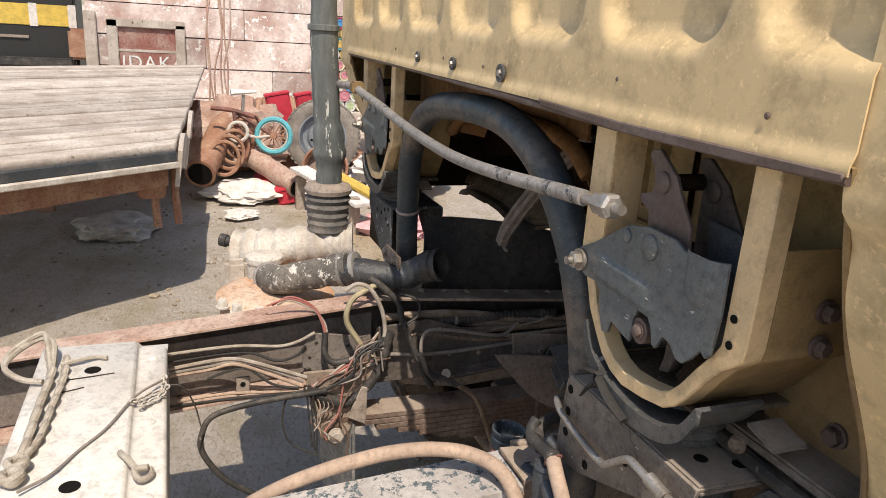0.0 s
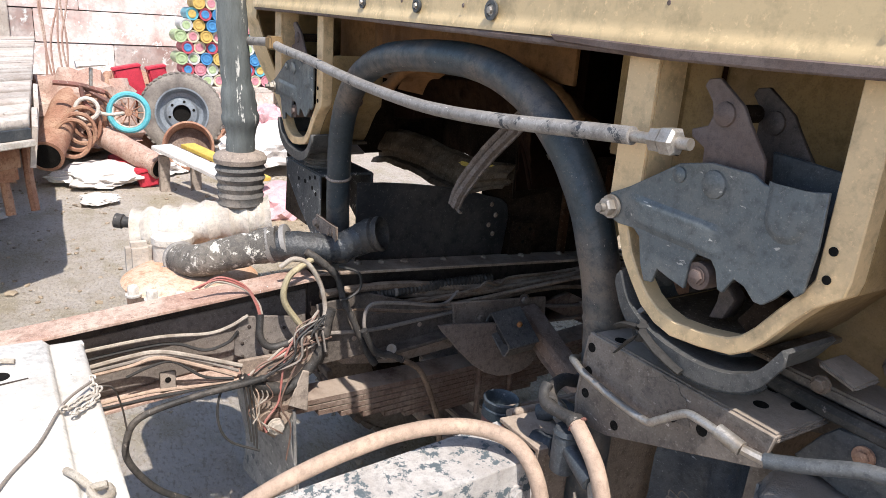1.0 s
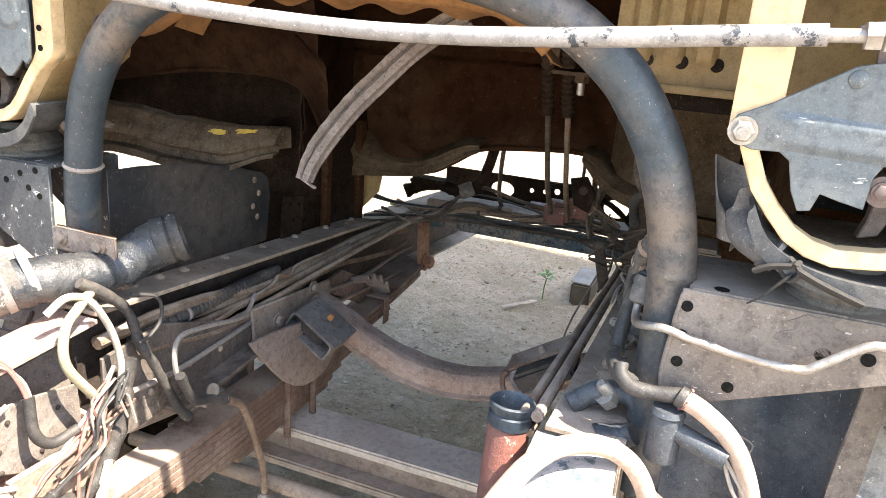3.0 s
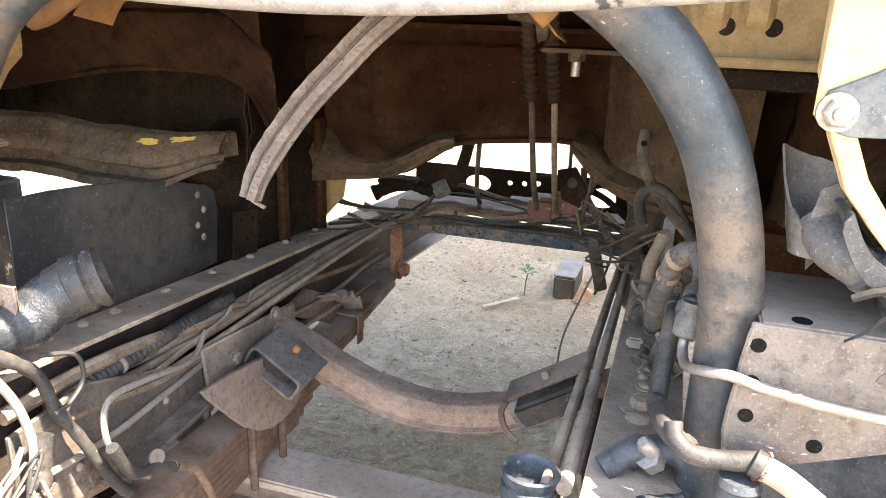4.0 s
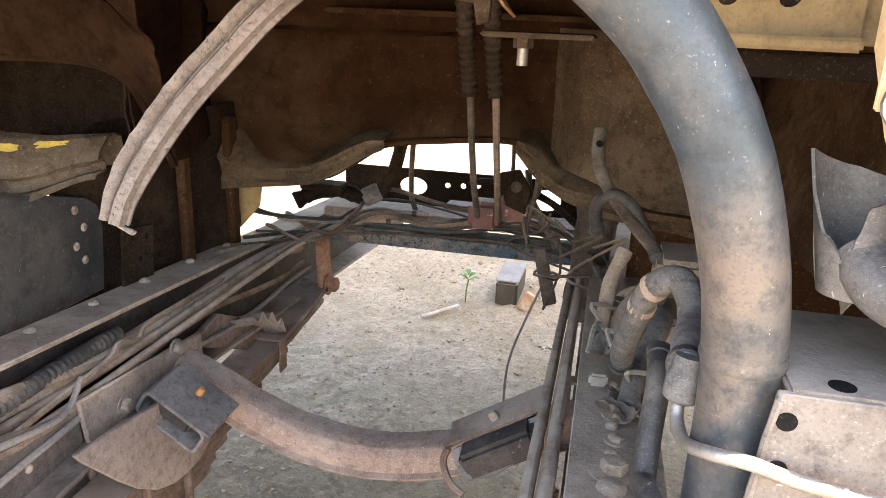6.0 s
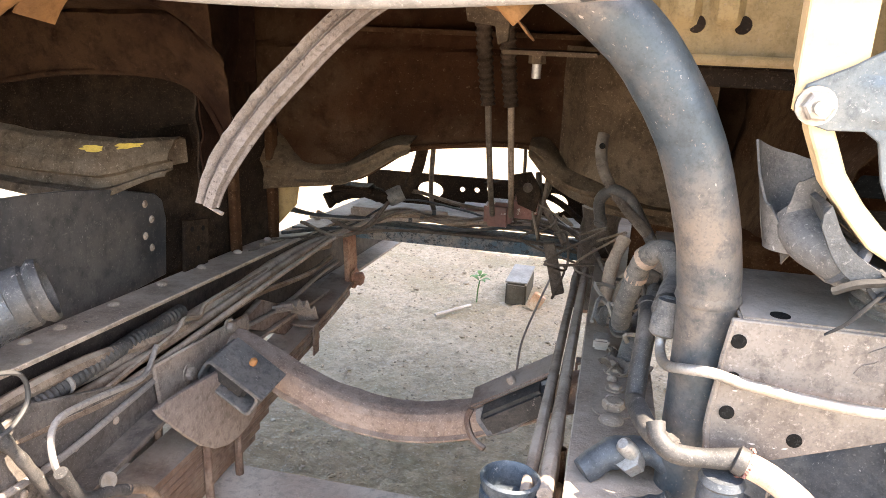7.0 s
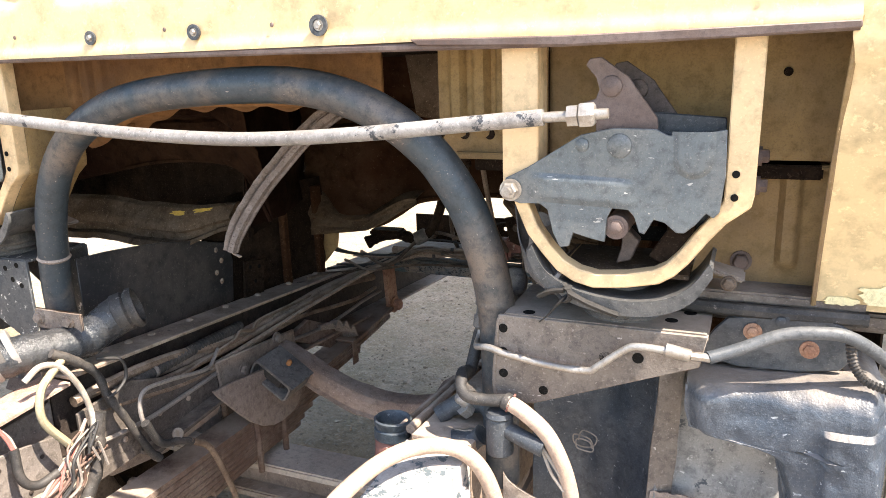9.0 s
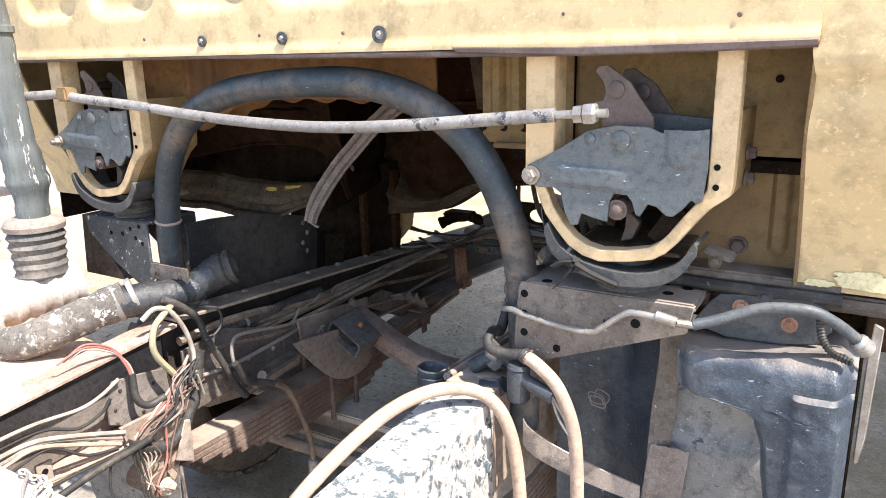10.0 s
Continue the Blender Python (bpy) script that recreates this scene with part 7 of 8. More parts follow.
part("side_plug", tube([(0.445, 0.008, 0.742), (0.475, 0.0, 0.735), (0.497, -0.004, 0.73)], 0.0115, 12, 4), BLACK, vs)
part("upper_hose", tube([(0.375, 0.02, 0.80), (0.378, 0.012, 0.79), (0.392, 0.006, 0.782), (0.42, 0.010, 0.780), (0.445, 0.014, 0.782)], 0.0085, 12, 8, 0.08), RUBBER, vs)
part("wire_wrap", tube([(0.447 + 0.006 * math.cos(2.2 * k), 0.012 + 0.013 * math.sin(2.2 * k), 0.778 + 0.013 * math.cos(2.2 * k)) for k in range(12)], 0.0016, 5, 3), RED_RUST, vs, "twisted copper wire")
part("thin_lead", tube([(0.495, -0.004, 0.732), (0.512, -0.008, 0.71), (0.53, -0.01, 0.685)], 0.0022, 6), WIRE_WHITE, vs)
part("thin_lead", tube([(0.495, -0.004, 0.728), (0.508, -0.008, 0.70), (0.525, -0.01, 0.678)], 0.0022, 6), WIRE_WHITE, vs)
part("wire_coil", tube([(0.520 + (0.015 + 0.005 * math.sin(1.7 * k)) * math.cos(1.1 * k), 0.125 + 0.002 * k, 0.668 + (0.013 + 0.004 * math.cos(2.3 * k)) * math.sin(1.1 * k)) for k in range(16)], 0.0011, 5, 4), WIRE_GREY, vs)
sw = thing("rail_plug", "dull metal sender plug screwed into the rail end", "plug", (0.365, 0.07, 0.73))
part("hex", lathe([(0.013, 0), (0.013, 0.014)], (0.366, 0.070, 0.726), (-0.5, -0.5, 0.7), 6), ZINC, sw)
part("nose", lathe([(0.008, 0), (0.008, 0.022), (0.005, 0.026)], (0.366, 0.070, 0.735), (-0.5, -0.5, 0.7), 12), ZINC, sw)
part("dark_clamp", tube([(0.32, 0.06, 0.715), (0.345, 0.075, 0.73), (0.38, 0.08, 0.735), (0.40, 0.07, 0.73)], 0.014, 10, 5, 0.3), BLACK, sw)
part("grease_lump", tube([(0.36, 0.02, 0.70), (0.385, 0.03, 0.705), (0.40, 0.03, 0.715)], 0.016, 10, 5, 0.35), BLACK, sw)

# curved weather strip hanging through the hatch
ws = thing("curved_seal_strip", "curved dusty rubber channel strip hanging in the engine hatch", "rubber strip", (-0.1, 0.22, 0.92))
SPTS = [(-0.126, 0.184, 0.903), (-0.117, 0.187, 0.930), (-0.099, 0.196, 0.966), (-0.066, 0.208, 1.014), (-0.029, 0.219, 1.056), (0.006, 0.229, 1.094), (0.046, 0.238, 1.128), (0.085, 0.244, 1.152)]


STRIP_MAT = worn("dusty_brown_rubber", (0.185, 0.15, 0.13), (0.27, 0.225, 0.20), (0.085, 0.065, 0.055), 22, 0.5, 0.9, 0, 0.6, 0.62)


def strip_at(u, v):
    c = curve([Vector(p) for p in SPTS], 8)
    k = u * (len(c) - 1)
    i = min(int(k), len(c) - 2)
    p = c[i].lerp(c[i + 1], k - i)
    d = (c[i + 1] - c[i]).normalized()
    side = d.cross(Vector((0.25, -0.95, 0.1))).normalized()
    w = (v - 0.5) * (0.024 + 0.008 * step01(0.0, 0.3, u)) + 0.0012 * noise.noise(p * 90) * (1 - v)
    prof = 0.007 * (1 - step01(0.1, 0.25, v)) + 0.009 * (1 - step01(0.05, 0.12, abs(v - 0.62)))
    return p + side * w + Vector((0.1, -1, 0)) * prof


part("strip", sheet(strip_at, 48, 24, 0.005), STRIP_MAT, ws)
part("frayed_end", tube([(-0.135, 0.182, 0.905), (-0.122, 0.182, 0.898), (-0.110, 0.184, 0.892)], 0.005, 6, 4, 0.3, 0.4), DUST_STEEL, ws)


# chain and cord on the white crossmember
def chain(pts, n=24):
    e = thing("chain", "thin dusty chain draped over the white crossmember", "chain", pts[0])
    c = curve(pts, 12)
    total = len(c) - 1
    link = None
    for i in range(n):
        k = int(i * total / n)
        p, d = c[k], (c[min(k + 1, total)] - c[k]).normalized()
        q = d.to_track_quat("X", "Z").to_matrix().to_4x4() @ Matrix.Rotation(radians(90 * (i % 2)), 4, "X")
        bm = bmesh.new()
        ring = [(0.008 * math.cos(a), 0.0045 * math.sin(a), 0) for a in [2 * math.pi * j / 12 for j in range(13)]]
        bm = tube(ring, 0.0016, 5, 1)
        part("link", turned(bm, Matrix.Translation(p) @ q), CAST_WHITE, e)
    return e


def knotted_rope(label, pts, r, mat):
    """Two strands twisted round each other along a line, with a knot at the end."""
    e = thing("rope", label, "rope", pts[0], "ropes")
    c = curve(pts, 14)
    for ph in (0.0, math.pi):
        part("strand", tube([p + Vector((0.9 * r * math.cos(0.55 * i + ph), 0.9 * r * math.sin(0.55 * i + ph) * 0.6, 0.9 * r * math.sin(0.55 * i + ph))) for i, p in enumerate(c)], r, 7, 1), mat, e)
    k = c[-1]
    part("knot", tube([k + Vector((0.012 * math.cos(1.3 * i), 0.012 * math.sin(1.3 * i), 0.004 * math.sin(2.1 * i) + 0.006)) for i in range(10)], r * 1.1, 7, 4), mat, e)
    return e


ROPE = worn("dusty_white_rope", (0.62, 0.56, 0.48), (0.45, 0.38, 0.31), (0.25, 0.2, 0.16), 40, 0.5, 0.95, 0, 0.7, 0.62)
knotted_rope("thick pale rope lashed along the white crossmember", [(-0.23, -0.69, 0.700), (-0.13, -0.672, 0.701), (-0.01, -0.674, 0.702), (0.11, -0.675, 0.702), (0.20, -0.678, 0.702)], 0.0062, ROPE)
knotted_rope("second pale rope beside the first", [(-0.19, -0.655, 0.700), (-0.10, -0.650, 0.701), (0.0, -0.655, 0.702), (0.10, -0.660, 0.702), (0.17, -0.676, 0.704)], 0.0052, ROPE)
for k in range(2):
    W("rope", "loose rope loop standing over the rail", [(-0.14 + 0.01 * k, -0.672, 0.702), (-0.20, -0.675 - 0.01 * k, 0.725), (-0.235, -0.70, 0.722 + 0.01 * k), (-0.20, -0.735 - 0.01 * k, 0.715), (-0.15, -0.748, 0.708), (-0.105, -0.715, 0.704), (-0.09, -0.68, 0.703)], 0.0052, ROPE, category="rope", group="ropes")
W("rope", "short rope tail on the crossmember", [(-0.155, -0.66, 0.702), (-0.165, -0.63, 0.704), (-0.178, -0.605, 0.701), (-0.172, -0.585, 0.700)], 0.0045, ROPE, category="rope", group="ropes")
chain([(-0.09, -0.486, 0.690), (-0.04, -0.49, 0.690), (-0.028, -0.509, 0.690), (-0.011, -0.522, 0.692), (0.01, -0.54, 0.700)], 14)
chain([(-0.05, -0.482, 0.690), (-0.02, -0.492, 0.690), (0.0, -0.512, 0.690), (0.02, -0.525, 0.697)], 9)
W("cord", "thin dark cord across the white crossmember", [(-0.08, -0.484, 0.692), (-0.013, -0.53, 0.699), (0.08, -0.568, 0.698), (0.136, -0.602, 0.698), (0.194, -0.631, 0.700), (0.231, -0.666, 0.703)], 0.0022, WIRE_GREY, category="cord", group="cords")
W("cord", "thin cord hanging off the crossmember's lip", [(-0.06, -0.484, 0.69), (-0.12, -0.455, 0.65), (-0.19, -0.435, 0.57), (-0.23, -0.425, 0.50)], 0.0016, WIRE_GREY, category="cord", group="cords")
W("rope", "twisted scrap of rope knotted on the lip", [(0.160, -0.545, 0.700), (0.182, -0.535, 0.703), (0.200, -0.520, 0.694), (0.197, -0.505, 0.690), (0.214, -0.502, 0.690), (0.224, -0.516, 0.692), (0.205, -0.524, 0.696), (0.208, -0.505, 0.700)], 0.0048, ROPE, category="rope", group="ropes")

# block and sprout on the ground ahead
cb = thing("concrete_block", "weathered concrete block lying on the ground", "concrete block", (-0.02, 2.25, GZ))
part("block", turned(box(-0.042, 0.042, -0.03, 0.20, GZ - 0.01, 0.120, 0.008), Matrix.Translation((-0.005, 2.25, 0)) @ Matrix.Rotation(-0.03, 4, "Z")), worn("mossy_concrete", (0.12, 0.105, 0.085), (0.08, 0.066, 0.05), (0.24, 0.21, 0.18), 14, 0.5, 0.95, 0, 0.8, 0.64, dust=0.6), cb)
# Top sheet in a paler tone than the block's end.
part("top_sheet", turned(box(-0.046, 0.044, -0.026, 0.21, 0.121, 0.126, 0.002), Matrix.Translation((-0.005, 2.25, 0)) @ Matrix.Rotation(-0.03, 4, "Z")), worn("pale_block_top", (0.30, 0.285, 0.26), (0.22, 0.20, 0.18), (0.25, 0.22, 0.19), 12, 0.5, 0.9, 0, 0.5, 0.62), cb, "pale sheet on the top of the block")
sp = thing("seedling", "small green seedling growing in the dry earth", "plant", (-0.16, 2.2, GZ))
part("stem", tube([(-0.16, 2.2, GZ - 0.01), (-0.158, 2.2, 0.08), (-0.15, 2.19, 0.125)], 0.003, 6), GREEN, sp)
for k in range(7):
    a = k * 0.9
    part("leaf", sheet(lambda u, v: (-0.15 + math.cos(a) * 0.045 * u + math.sin(a) * 0.02 * (v - 0.5) * math.sin(math.pi * u), 2.19 + math.sin(a) * 0.045 * u - math.cos(a) * 0.02 * (v - 0.5) * math.sin(math.pi * u), 0.125 + 0.015 * math.sin(2.5 * u) + 0.01 * (k % 3)), 6, 4, 0.0006), GREEN, sp)
st = thing("stick", "pale split stick lying on the ground", "stick", (-0.2, 2.1, GZ))
part("stick", tube([(-0.28, 1.98, GZ + 0.012), (-0.17, 2.12, GZ + 0.014)], 0.007, 6, 1), WOOD, st)
bs = thing("brick_shard", "orange brick shard on the ground", "brick shard", (0.06, 2.2, GZ))
part("shard", turned(box(-0.02, 0.03, -0.015, 0.015, -0.02, 0.05, 0.004), Matrix.Translation((0.07, 2.2, GZ + 0.02)) @ Matrix.Rotation(0.5, 4, "Y")), ORANGE_DUST, bs)

gravel_rnd = random.Random(5)
gbm, sbm = bmesh.new(), bmesh.new()
bmesh.ops.create_icosphere(sbm, subdivisions=1, radius=1)
sbm.verts.ensure_lookup_table()
STONE, STONE_FACES = [v.co.copy() for v in sbm.verts], [tuple(v.index for v in f.verts) for f in sbm.faces]
sbm.free()
gverts, gfaces = [], []
for i in range(3200):
    if gravel_rnd.random() < 0.8:
        x, y = gravel_rnd.uniform(-1.6, 0.9), gravel_rnd.uniform(0.2, 3.4)
    else:
        x, y = gravel_rnd.uniform(-6.5, -1), gravel_rnd.uniform(-1.2, 1.2)
    s = gravel_rnd.uniform(0.003, 0.007) * (2.2 if x < -2 else 1) * (2.2 if gravel_rnd.random() < 0.06 else 1)
    m = Matrix.Translation((x, y, ground_height(x, y) + s * 0.3)) @ Matrix.Rotation(gravel_rnd.uniform(0, 3), 4, "Z") @ Matrix.Diagonal((s, s * gravel_rnd.uniform(0.5, 1), s * gravel_rnd.uniform(0.3, 0.6), 1))
    k = len(gverts)
    gverts += [m @ (p * gravel_rnd.uniform(0.8, 1.2)) for p in STONE]
    gfaces += [tuple(k + i for i in f) for f in STONE_FACES]
def scrap_of_leaf(x, y, size):
    """Curled dry leaf fragment lying on the earth."""
    a = gravel_rnd.uniform(0, 6.3)
    z = ground_height(x, y) + 0.002
    k = len(gverts)
    for i in range(5):
        b = a + i * 1.2566
        q = size * gravel_rnd.uniform(0.5, 1.0)
        gverts.append(Vector((x + q * math.cos(b), y + 0.6 * q * math.sin(b), z + gravel_rnd.uniform(0, 0.35) * size)))
    gverts.append(Vector((x, y, z + 0.1 * size)))
    for i in range(5):
        gfaces.append((k + 5, k + i, k + (i + 1) % 5))


for i in range(1500):
    scrap_of_leaf(gravel_rnd.uniform(-1.2, 0.75), gravel_rnd.uniform(0.45, 3.1), gravel_rnd.uniform(0.003, 0.009))
gme = bpy.data.meshes.new("gravel")
gme.from_pydata([tuple(p) for p in gverts], [], gfaces)
gbm.from_mesh(gme)
bpy.data.meshes.remove(gme)
tagged(part("gravel", gbm, worn("earth_clods", (0.30, 0.235, 0.165), (0.45, 0.37, 0.28), None, 3, 0.5, 0.95)), "scattered grit and small stones on the earth", "gravel", kind="stuff")


# ---- neighbouring flatbed ----
bed = thing("flatbed_deck", "bleached plank deck of a neighbouring flatbed truck", "truck bed", (-3, -1, 0.1))
A, B, BACK = Vector((-2.11, -0.45, 0.78)), Vector((-1.30, -1.58, 0.78)), Vector((-5.0, 0.33, 0.0))
NP = 34
deck_rnd = random.Random(21)
for i in range(NP):
    p, q = A + BACK * (i / NP), A + BACK * ((i + 0.955) / NP)
    dz = deck_rnd.uniform(-0.008, 0.006)
    e = (B - A) * (1.9 + deck_rnd.uniform(-0.015, 0.02))
    part("plank", prism([(p.x, p.y), (p.x + e.x, p.y + e.y), (q.x + e.x, q.y + e.y), (q.x, q.y)], 0.745 + dz, 0.78 + dz, "z", 0.005), WOOD, bed)
E1 = (B - A).normalized()
N1 = Vector((-E1.y, E1.x, 0))
if N1.x < 0:
    N1 = -N1


def along(a, b, off0, off1, z0, z1):
    return prism([(a.x + N1.x * off0, a.y + N1.y * off0), (b.x + N1.x * off0, b.y + N1.y * off0), (b.x + N1.x * off1, b.y + N1.y * off1), (a.x + N1.x * off1, a.y + N1.y * off1)], z0, z1, "z", 0.004)


part("edge_board", along(A, B, -0.03, 0.01, 0.70, 0.743), BLACK, bed, "dark weathered edge board")
part("edge_rail", along(A, B, -0.02, 0.03, 0.675, 0.70), CAST_WHITE, bed, "pale lower edge rail")
part("cross_beam", along(A + Vector((-0.1, 0, 0)), B, -0.14, -0.06, 0.56, 0.674), RUST_PIPE, bed, "rusty cross beam")
part("sill_beam", box(-6.5, -2.25, -0.62, -0.5, 0.50, 0.66, 0.01), RUST_PIPE, bed)
part("sill_beam", box(-6.0, -1.9, -1.3, -1.2, 0.50, 0.66, 0.01), RUST_PIPE, bed)
for x, y in ((-2.38, -0.46), (-2.33, -0.55)):
    part("hanging_bracket", tube([(x, y, 0.62), (x + 0.02, y, 0.5), (x + 0.05, y + 0.01, 0.36)], 0.018, 8, 4, 0.1), RUST_PIPE, bed)
part("side_board", sheet(lambda u, v: (-2.15 - 1.2 * u, -0.44 + 0.08 * u - 0.02 * v, 0.74 - 0.16 * v + 0.04 * math.sin(9 * u)), 14, 4, 0.02), WOOD, bed)
part("trestle", box(-4.4, -4.32, -0.62, -0.54, GZ - 0.02, 0.5, 0.01), RUST_PIPE, bed)
part("trestle", box(-5.6, -5.5, -0.6, -0.5, GZ - 0.02, 0.5, 0.01), RUST_PIPE, bed)
part("trestle", box(-4.0, -3.9, -1.3, -1.2, GZ - 0.02, 0.5, 0.01), RUST_PIPE, bed)

# ---- plank wall ----
wall = tagged(new("wall_plank"), "tall wall of peeling pinkish-white planks", "wall", kind="structure")
wr = random.Random(8)
for k in range(7):
    z0 = 0.02 + 0.335 * k
    y = -1.30
    while y < 5.0:
        w = wr.uniform(1.2, 2.4)
        dx = wr.uniform(-0.012, 0.012)
        part("plank", box(-7.83 + dx, -7.80 + dx, y, min(5.0, y + w) - 0.006, z0, z0 + 0.326, 0.004), WOOD_WALL, wall)
        y += w
part("backing", box(-7.87, -7.85, -1.3, 5.0, 0.0, 2.25, 0), DARK_UNDER, wall)
PANEL_RED = worn("faded_maroon_board", (0.30, 0.13, 0.11), (0.42, 0.30, 0.26), (0.55, 0.5, 0.46), 4, 0.5, 0.9, 0, 0.3, 0.66)
hatch = thing("wall_hatch", "maroon board hatch in a wooden frame with hand-painted letters", "hatch", (-7.76, -0.7, 0.7))
part("board", box(-7.795, -7.775, -1.0, -0.40, 0.62, 1.10, 0.003), PANEL_RED, hatch)
for y0, y1, z0, z1 in ((-1.10, -0.99, 0.55, 1.18), (-0.40, -0.30, 0.60, 1.15), (-1.1, -0.30, 1.10, 1.19), (-1.32, -1.2, 0.55, 1.25)):
    part("frame_post", box(-7.795, -7.74, y0, y1, z0, z1, 0.008), WOOD, hatch)
part("sill_strip", box(-7.796, -7.77, -1.0, -0.4, 0.84, 0.87, 0.003), WOOD, hatch)
fc = bpy.data.curves.new("letters", "FONT")
fc.body, fc.size, fc.extrude, fc.space_character = "IDAKA", 0.20, 0.002, 1.15
fob = bpy.data.objects.new("letters", fc)
scene.collection.objects.link(fob)
fme = bpy.data.meshes.new_from_object(fob)
bpy.data.objects.remove(fob)
fbm = bmesh.new()
fbm.from_mesh(fme)
bpy.data.meshes.remove(fme)
turned(fbm, Matrix.Translation((-7.772, -0.97, 0.665)) @ Matrix.Rotation(radians(90), 4, "Z") @ Matrix.Rotation(radians(90), 4, "X"))
part("painted_letters", fbm, PAINT_WHITE, hatch, "white hand-painted letters IDAKA", 0)

# ---- black and yellow truck at the back ----
bt = thing("parked_truck", "black truck body with yellow bands and pale stripes", "truck", (-8.4, -2.2, 0.3))
part("body", box(-8.8, -8.1, -4.2, -1.42, 0.45, 1.75, 0.03), PAINT_BLACK, bt)
band = part("yellow_band", box(-8.105, -8.09, -4.2, -1.5, 1.06, 1.28, 0.004), BRIGHT_YELLOW, bt)
for y in (-2.6, -2.33, -1.88, -1.5, -3.0):
    part("stripe", box(-8.095, -8.085, y, y + 0.08, 1.05, 1.29, 0.002), CLOTH, bt)
part("grille_bar", box(-8.11, -8.08, -4.0, -1.9, 0.92, 0.95, 0.004), DUST_STEEL, bt)
part("bumper", box(-8.2, -8.0, -4.0, -1.45, 0.62, 0.72, 0.02), RUBBER, bt)
part("mirror", box(-8.05, -7.9, -1.5, -1.3, 0.72, 1.05, 0.03), RUST_PIPE, bt)
part("undercarriage", box(-8.7, -8.15, -4.0, -1.5, GZ - 0.02, 0.46, 0.02), PAINT_BLACK, bt)

# ---- scrap heap ----
wheel("spare_wheel", "dusty spare truck wheel with a steel rim leaning on the heap", (-4.9, 0.715, 0.37), (0.97, -0.18, 0.16), 0.31, 0.17, worn("steel_rim", (0.30, 0.33, 0.36), (0.2, 0.21, 0.22), None, 8, 0.5, 0.45, 0.5), TYRE)


def scrap_pipe(label, pts, r, mat=None):
    t = thing("scrap_pipe", label, "pipe", pts[0], "scrap pipes")
    line_pts = curve(pts, 6)
    part("pipe", tube(pts, r, 22, 6, 0.05), mat or RUST_PIPE, t)
    d = (line_pts[0] - line_pts[1]).normalized()
    part("mouth", lathe([(r * 1.06, -0.03), (r * 1.1, 0.0), (r * 0.9, 0.002), (r * 0.88, -0.02)], line_pts[0], d, 24, False), mat or RUST_PIPE, t)
    part("bore", lathe([(r * 0.88, 0), (r * 0.88, 0.003)], line_pts[0] + d * 0.0015, d, 24), HOLE, t)
    return t


scrap_pipe("large rusty pipe with an open mouth on the heap", [(-4.0, -0.30, 0.25), (-4.25, -0.22, 0.34), (-4.6, -0.12, 0.46), (-5.0, 0.0, 0.52)], 0.095)
scrap_pipe("rusty silencer drum lying in the heap", [(-3.95, 0.36, 0.16), (-4.15, 0.24, 0.22), (-4.4, 0.08, 0.30)], 0.075, RUST_TOP)
scrap_pipe("thin rusty pipe propped on the heap", [(-4.3, -0.02, 0.34), (-4.55, 0.1, 0.5), (-4.9, 0.2, 0.66)], 0.03)
coil = thing("scrap_coil", "rusty bundle of steel hoops round the pipe", "steel hoops", (-4.2, -0.15, 0.2))
for k in (0, 1, 2, 3, 4, 5):
    part("hoop", tube([(-4.15 - 0.07 * k, -0.13 + 0.04 * k + 0.105 * math.cos(a), 0.33 + 0.03 * k + 0.12 * math.sin(a)) for a in [2 * math.pi * j / 12 for j in range(13)]], 0.014, 6, 2), RUST_PIPE, coil)
drum = thing("brake_drum", "cracked rusty brake drum tipped on its side", "brake drum", (-4.45, 0.66, 0.18))
part("shell", lathe([(0.17, -0.08), (0.18, -0.07), (0.18, 0.08), (0.165, 0.09), (0.155, 0.07), (0.15, -0.05), (0.06, -0.06)], (-4.45, 0.66, 0.19), (0.9, -0.25, 0.35), 32, False), RUST_PIPE, drum)
part("bore", lathe([(0.15, 0), (0.15, 0.004)], (-4.47, 0.667, 0.18), (0.9, -0.25, 0.35), 28), SPRING_RUST, drum)
bike = thing("childs_bicycle", "scrapped child's bicycle with a teal wheel and rusty frame", "bicycle", (-4.74, 0.2, 0.3))


def ring(c, r, t, axis=(1, -0.2, 0.1)):
    q = Vector(axis).to_track_quat("Z", "Y")
    return tube([Vector(c) + q @ Vector((r * math.cos(a), r * math.sin(a), 0)) for a in [2 * math.pi * j / 24 for j in range(25)]], t, 8, 2)


BIKE_HUB = Vector((-4.28, 0.235, 0.475))
BIKE_AXIS = (1, -0.25, 0.12)
part("tyre", ring(BIKE_HUB, 0.122, 0.019, BIKE_AXIS), BLUE, bike, "teal blue tyre")
part("rim", ring(BIKE_HUB, 0.10, 0.007, BIKE_AXIS), CAST_WHITE, bike, "pale rim")
part("hub", lathe([(0.024, -0.035), (0.024, 0.035)], BIKE_HUB, BIKE_AXIS, 12), RUST_PIPE, bike)
for j in range(12):
    a = 2 * math.pi * j / 12
    q = Vector(BIKE_AXIS).to_track_quat("Z", "Y")
    part("spoke", tube([BIKE_HUB, BIKE_HUB + q @ Vector((0.10 * math.cos(a), 0.10 * math.sin(a), 0))], 0.0045, 5, 1), RUST_PIPE, bike)
part("frame_tube", tube([BIKE_HUB, (-4.32, 0.12, 0.54), (-4.36, -0.04, 0.64)], 0.015, 8), RED_RUST, bike)
part("frame_tube", tube([(-4.36, -0.20, 0.66), (-4.34, -0.04, 0.645), (-4.34, 0.10, 0.60)], 0.017, 8), RED_RUST, bike)
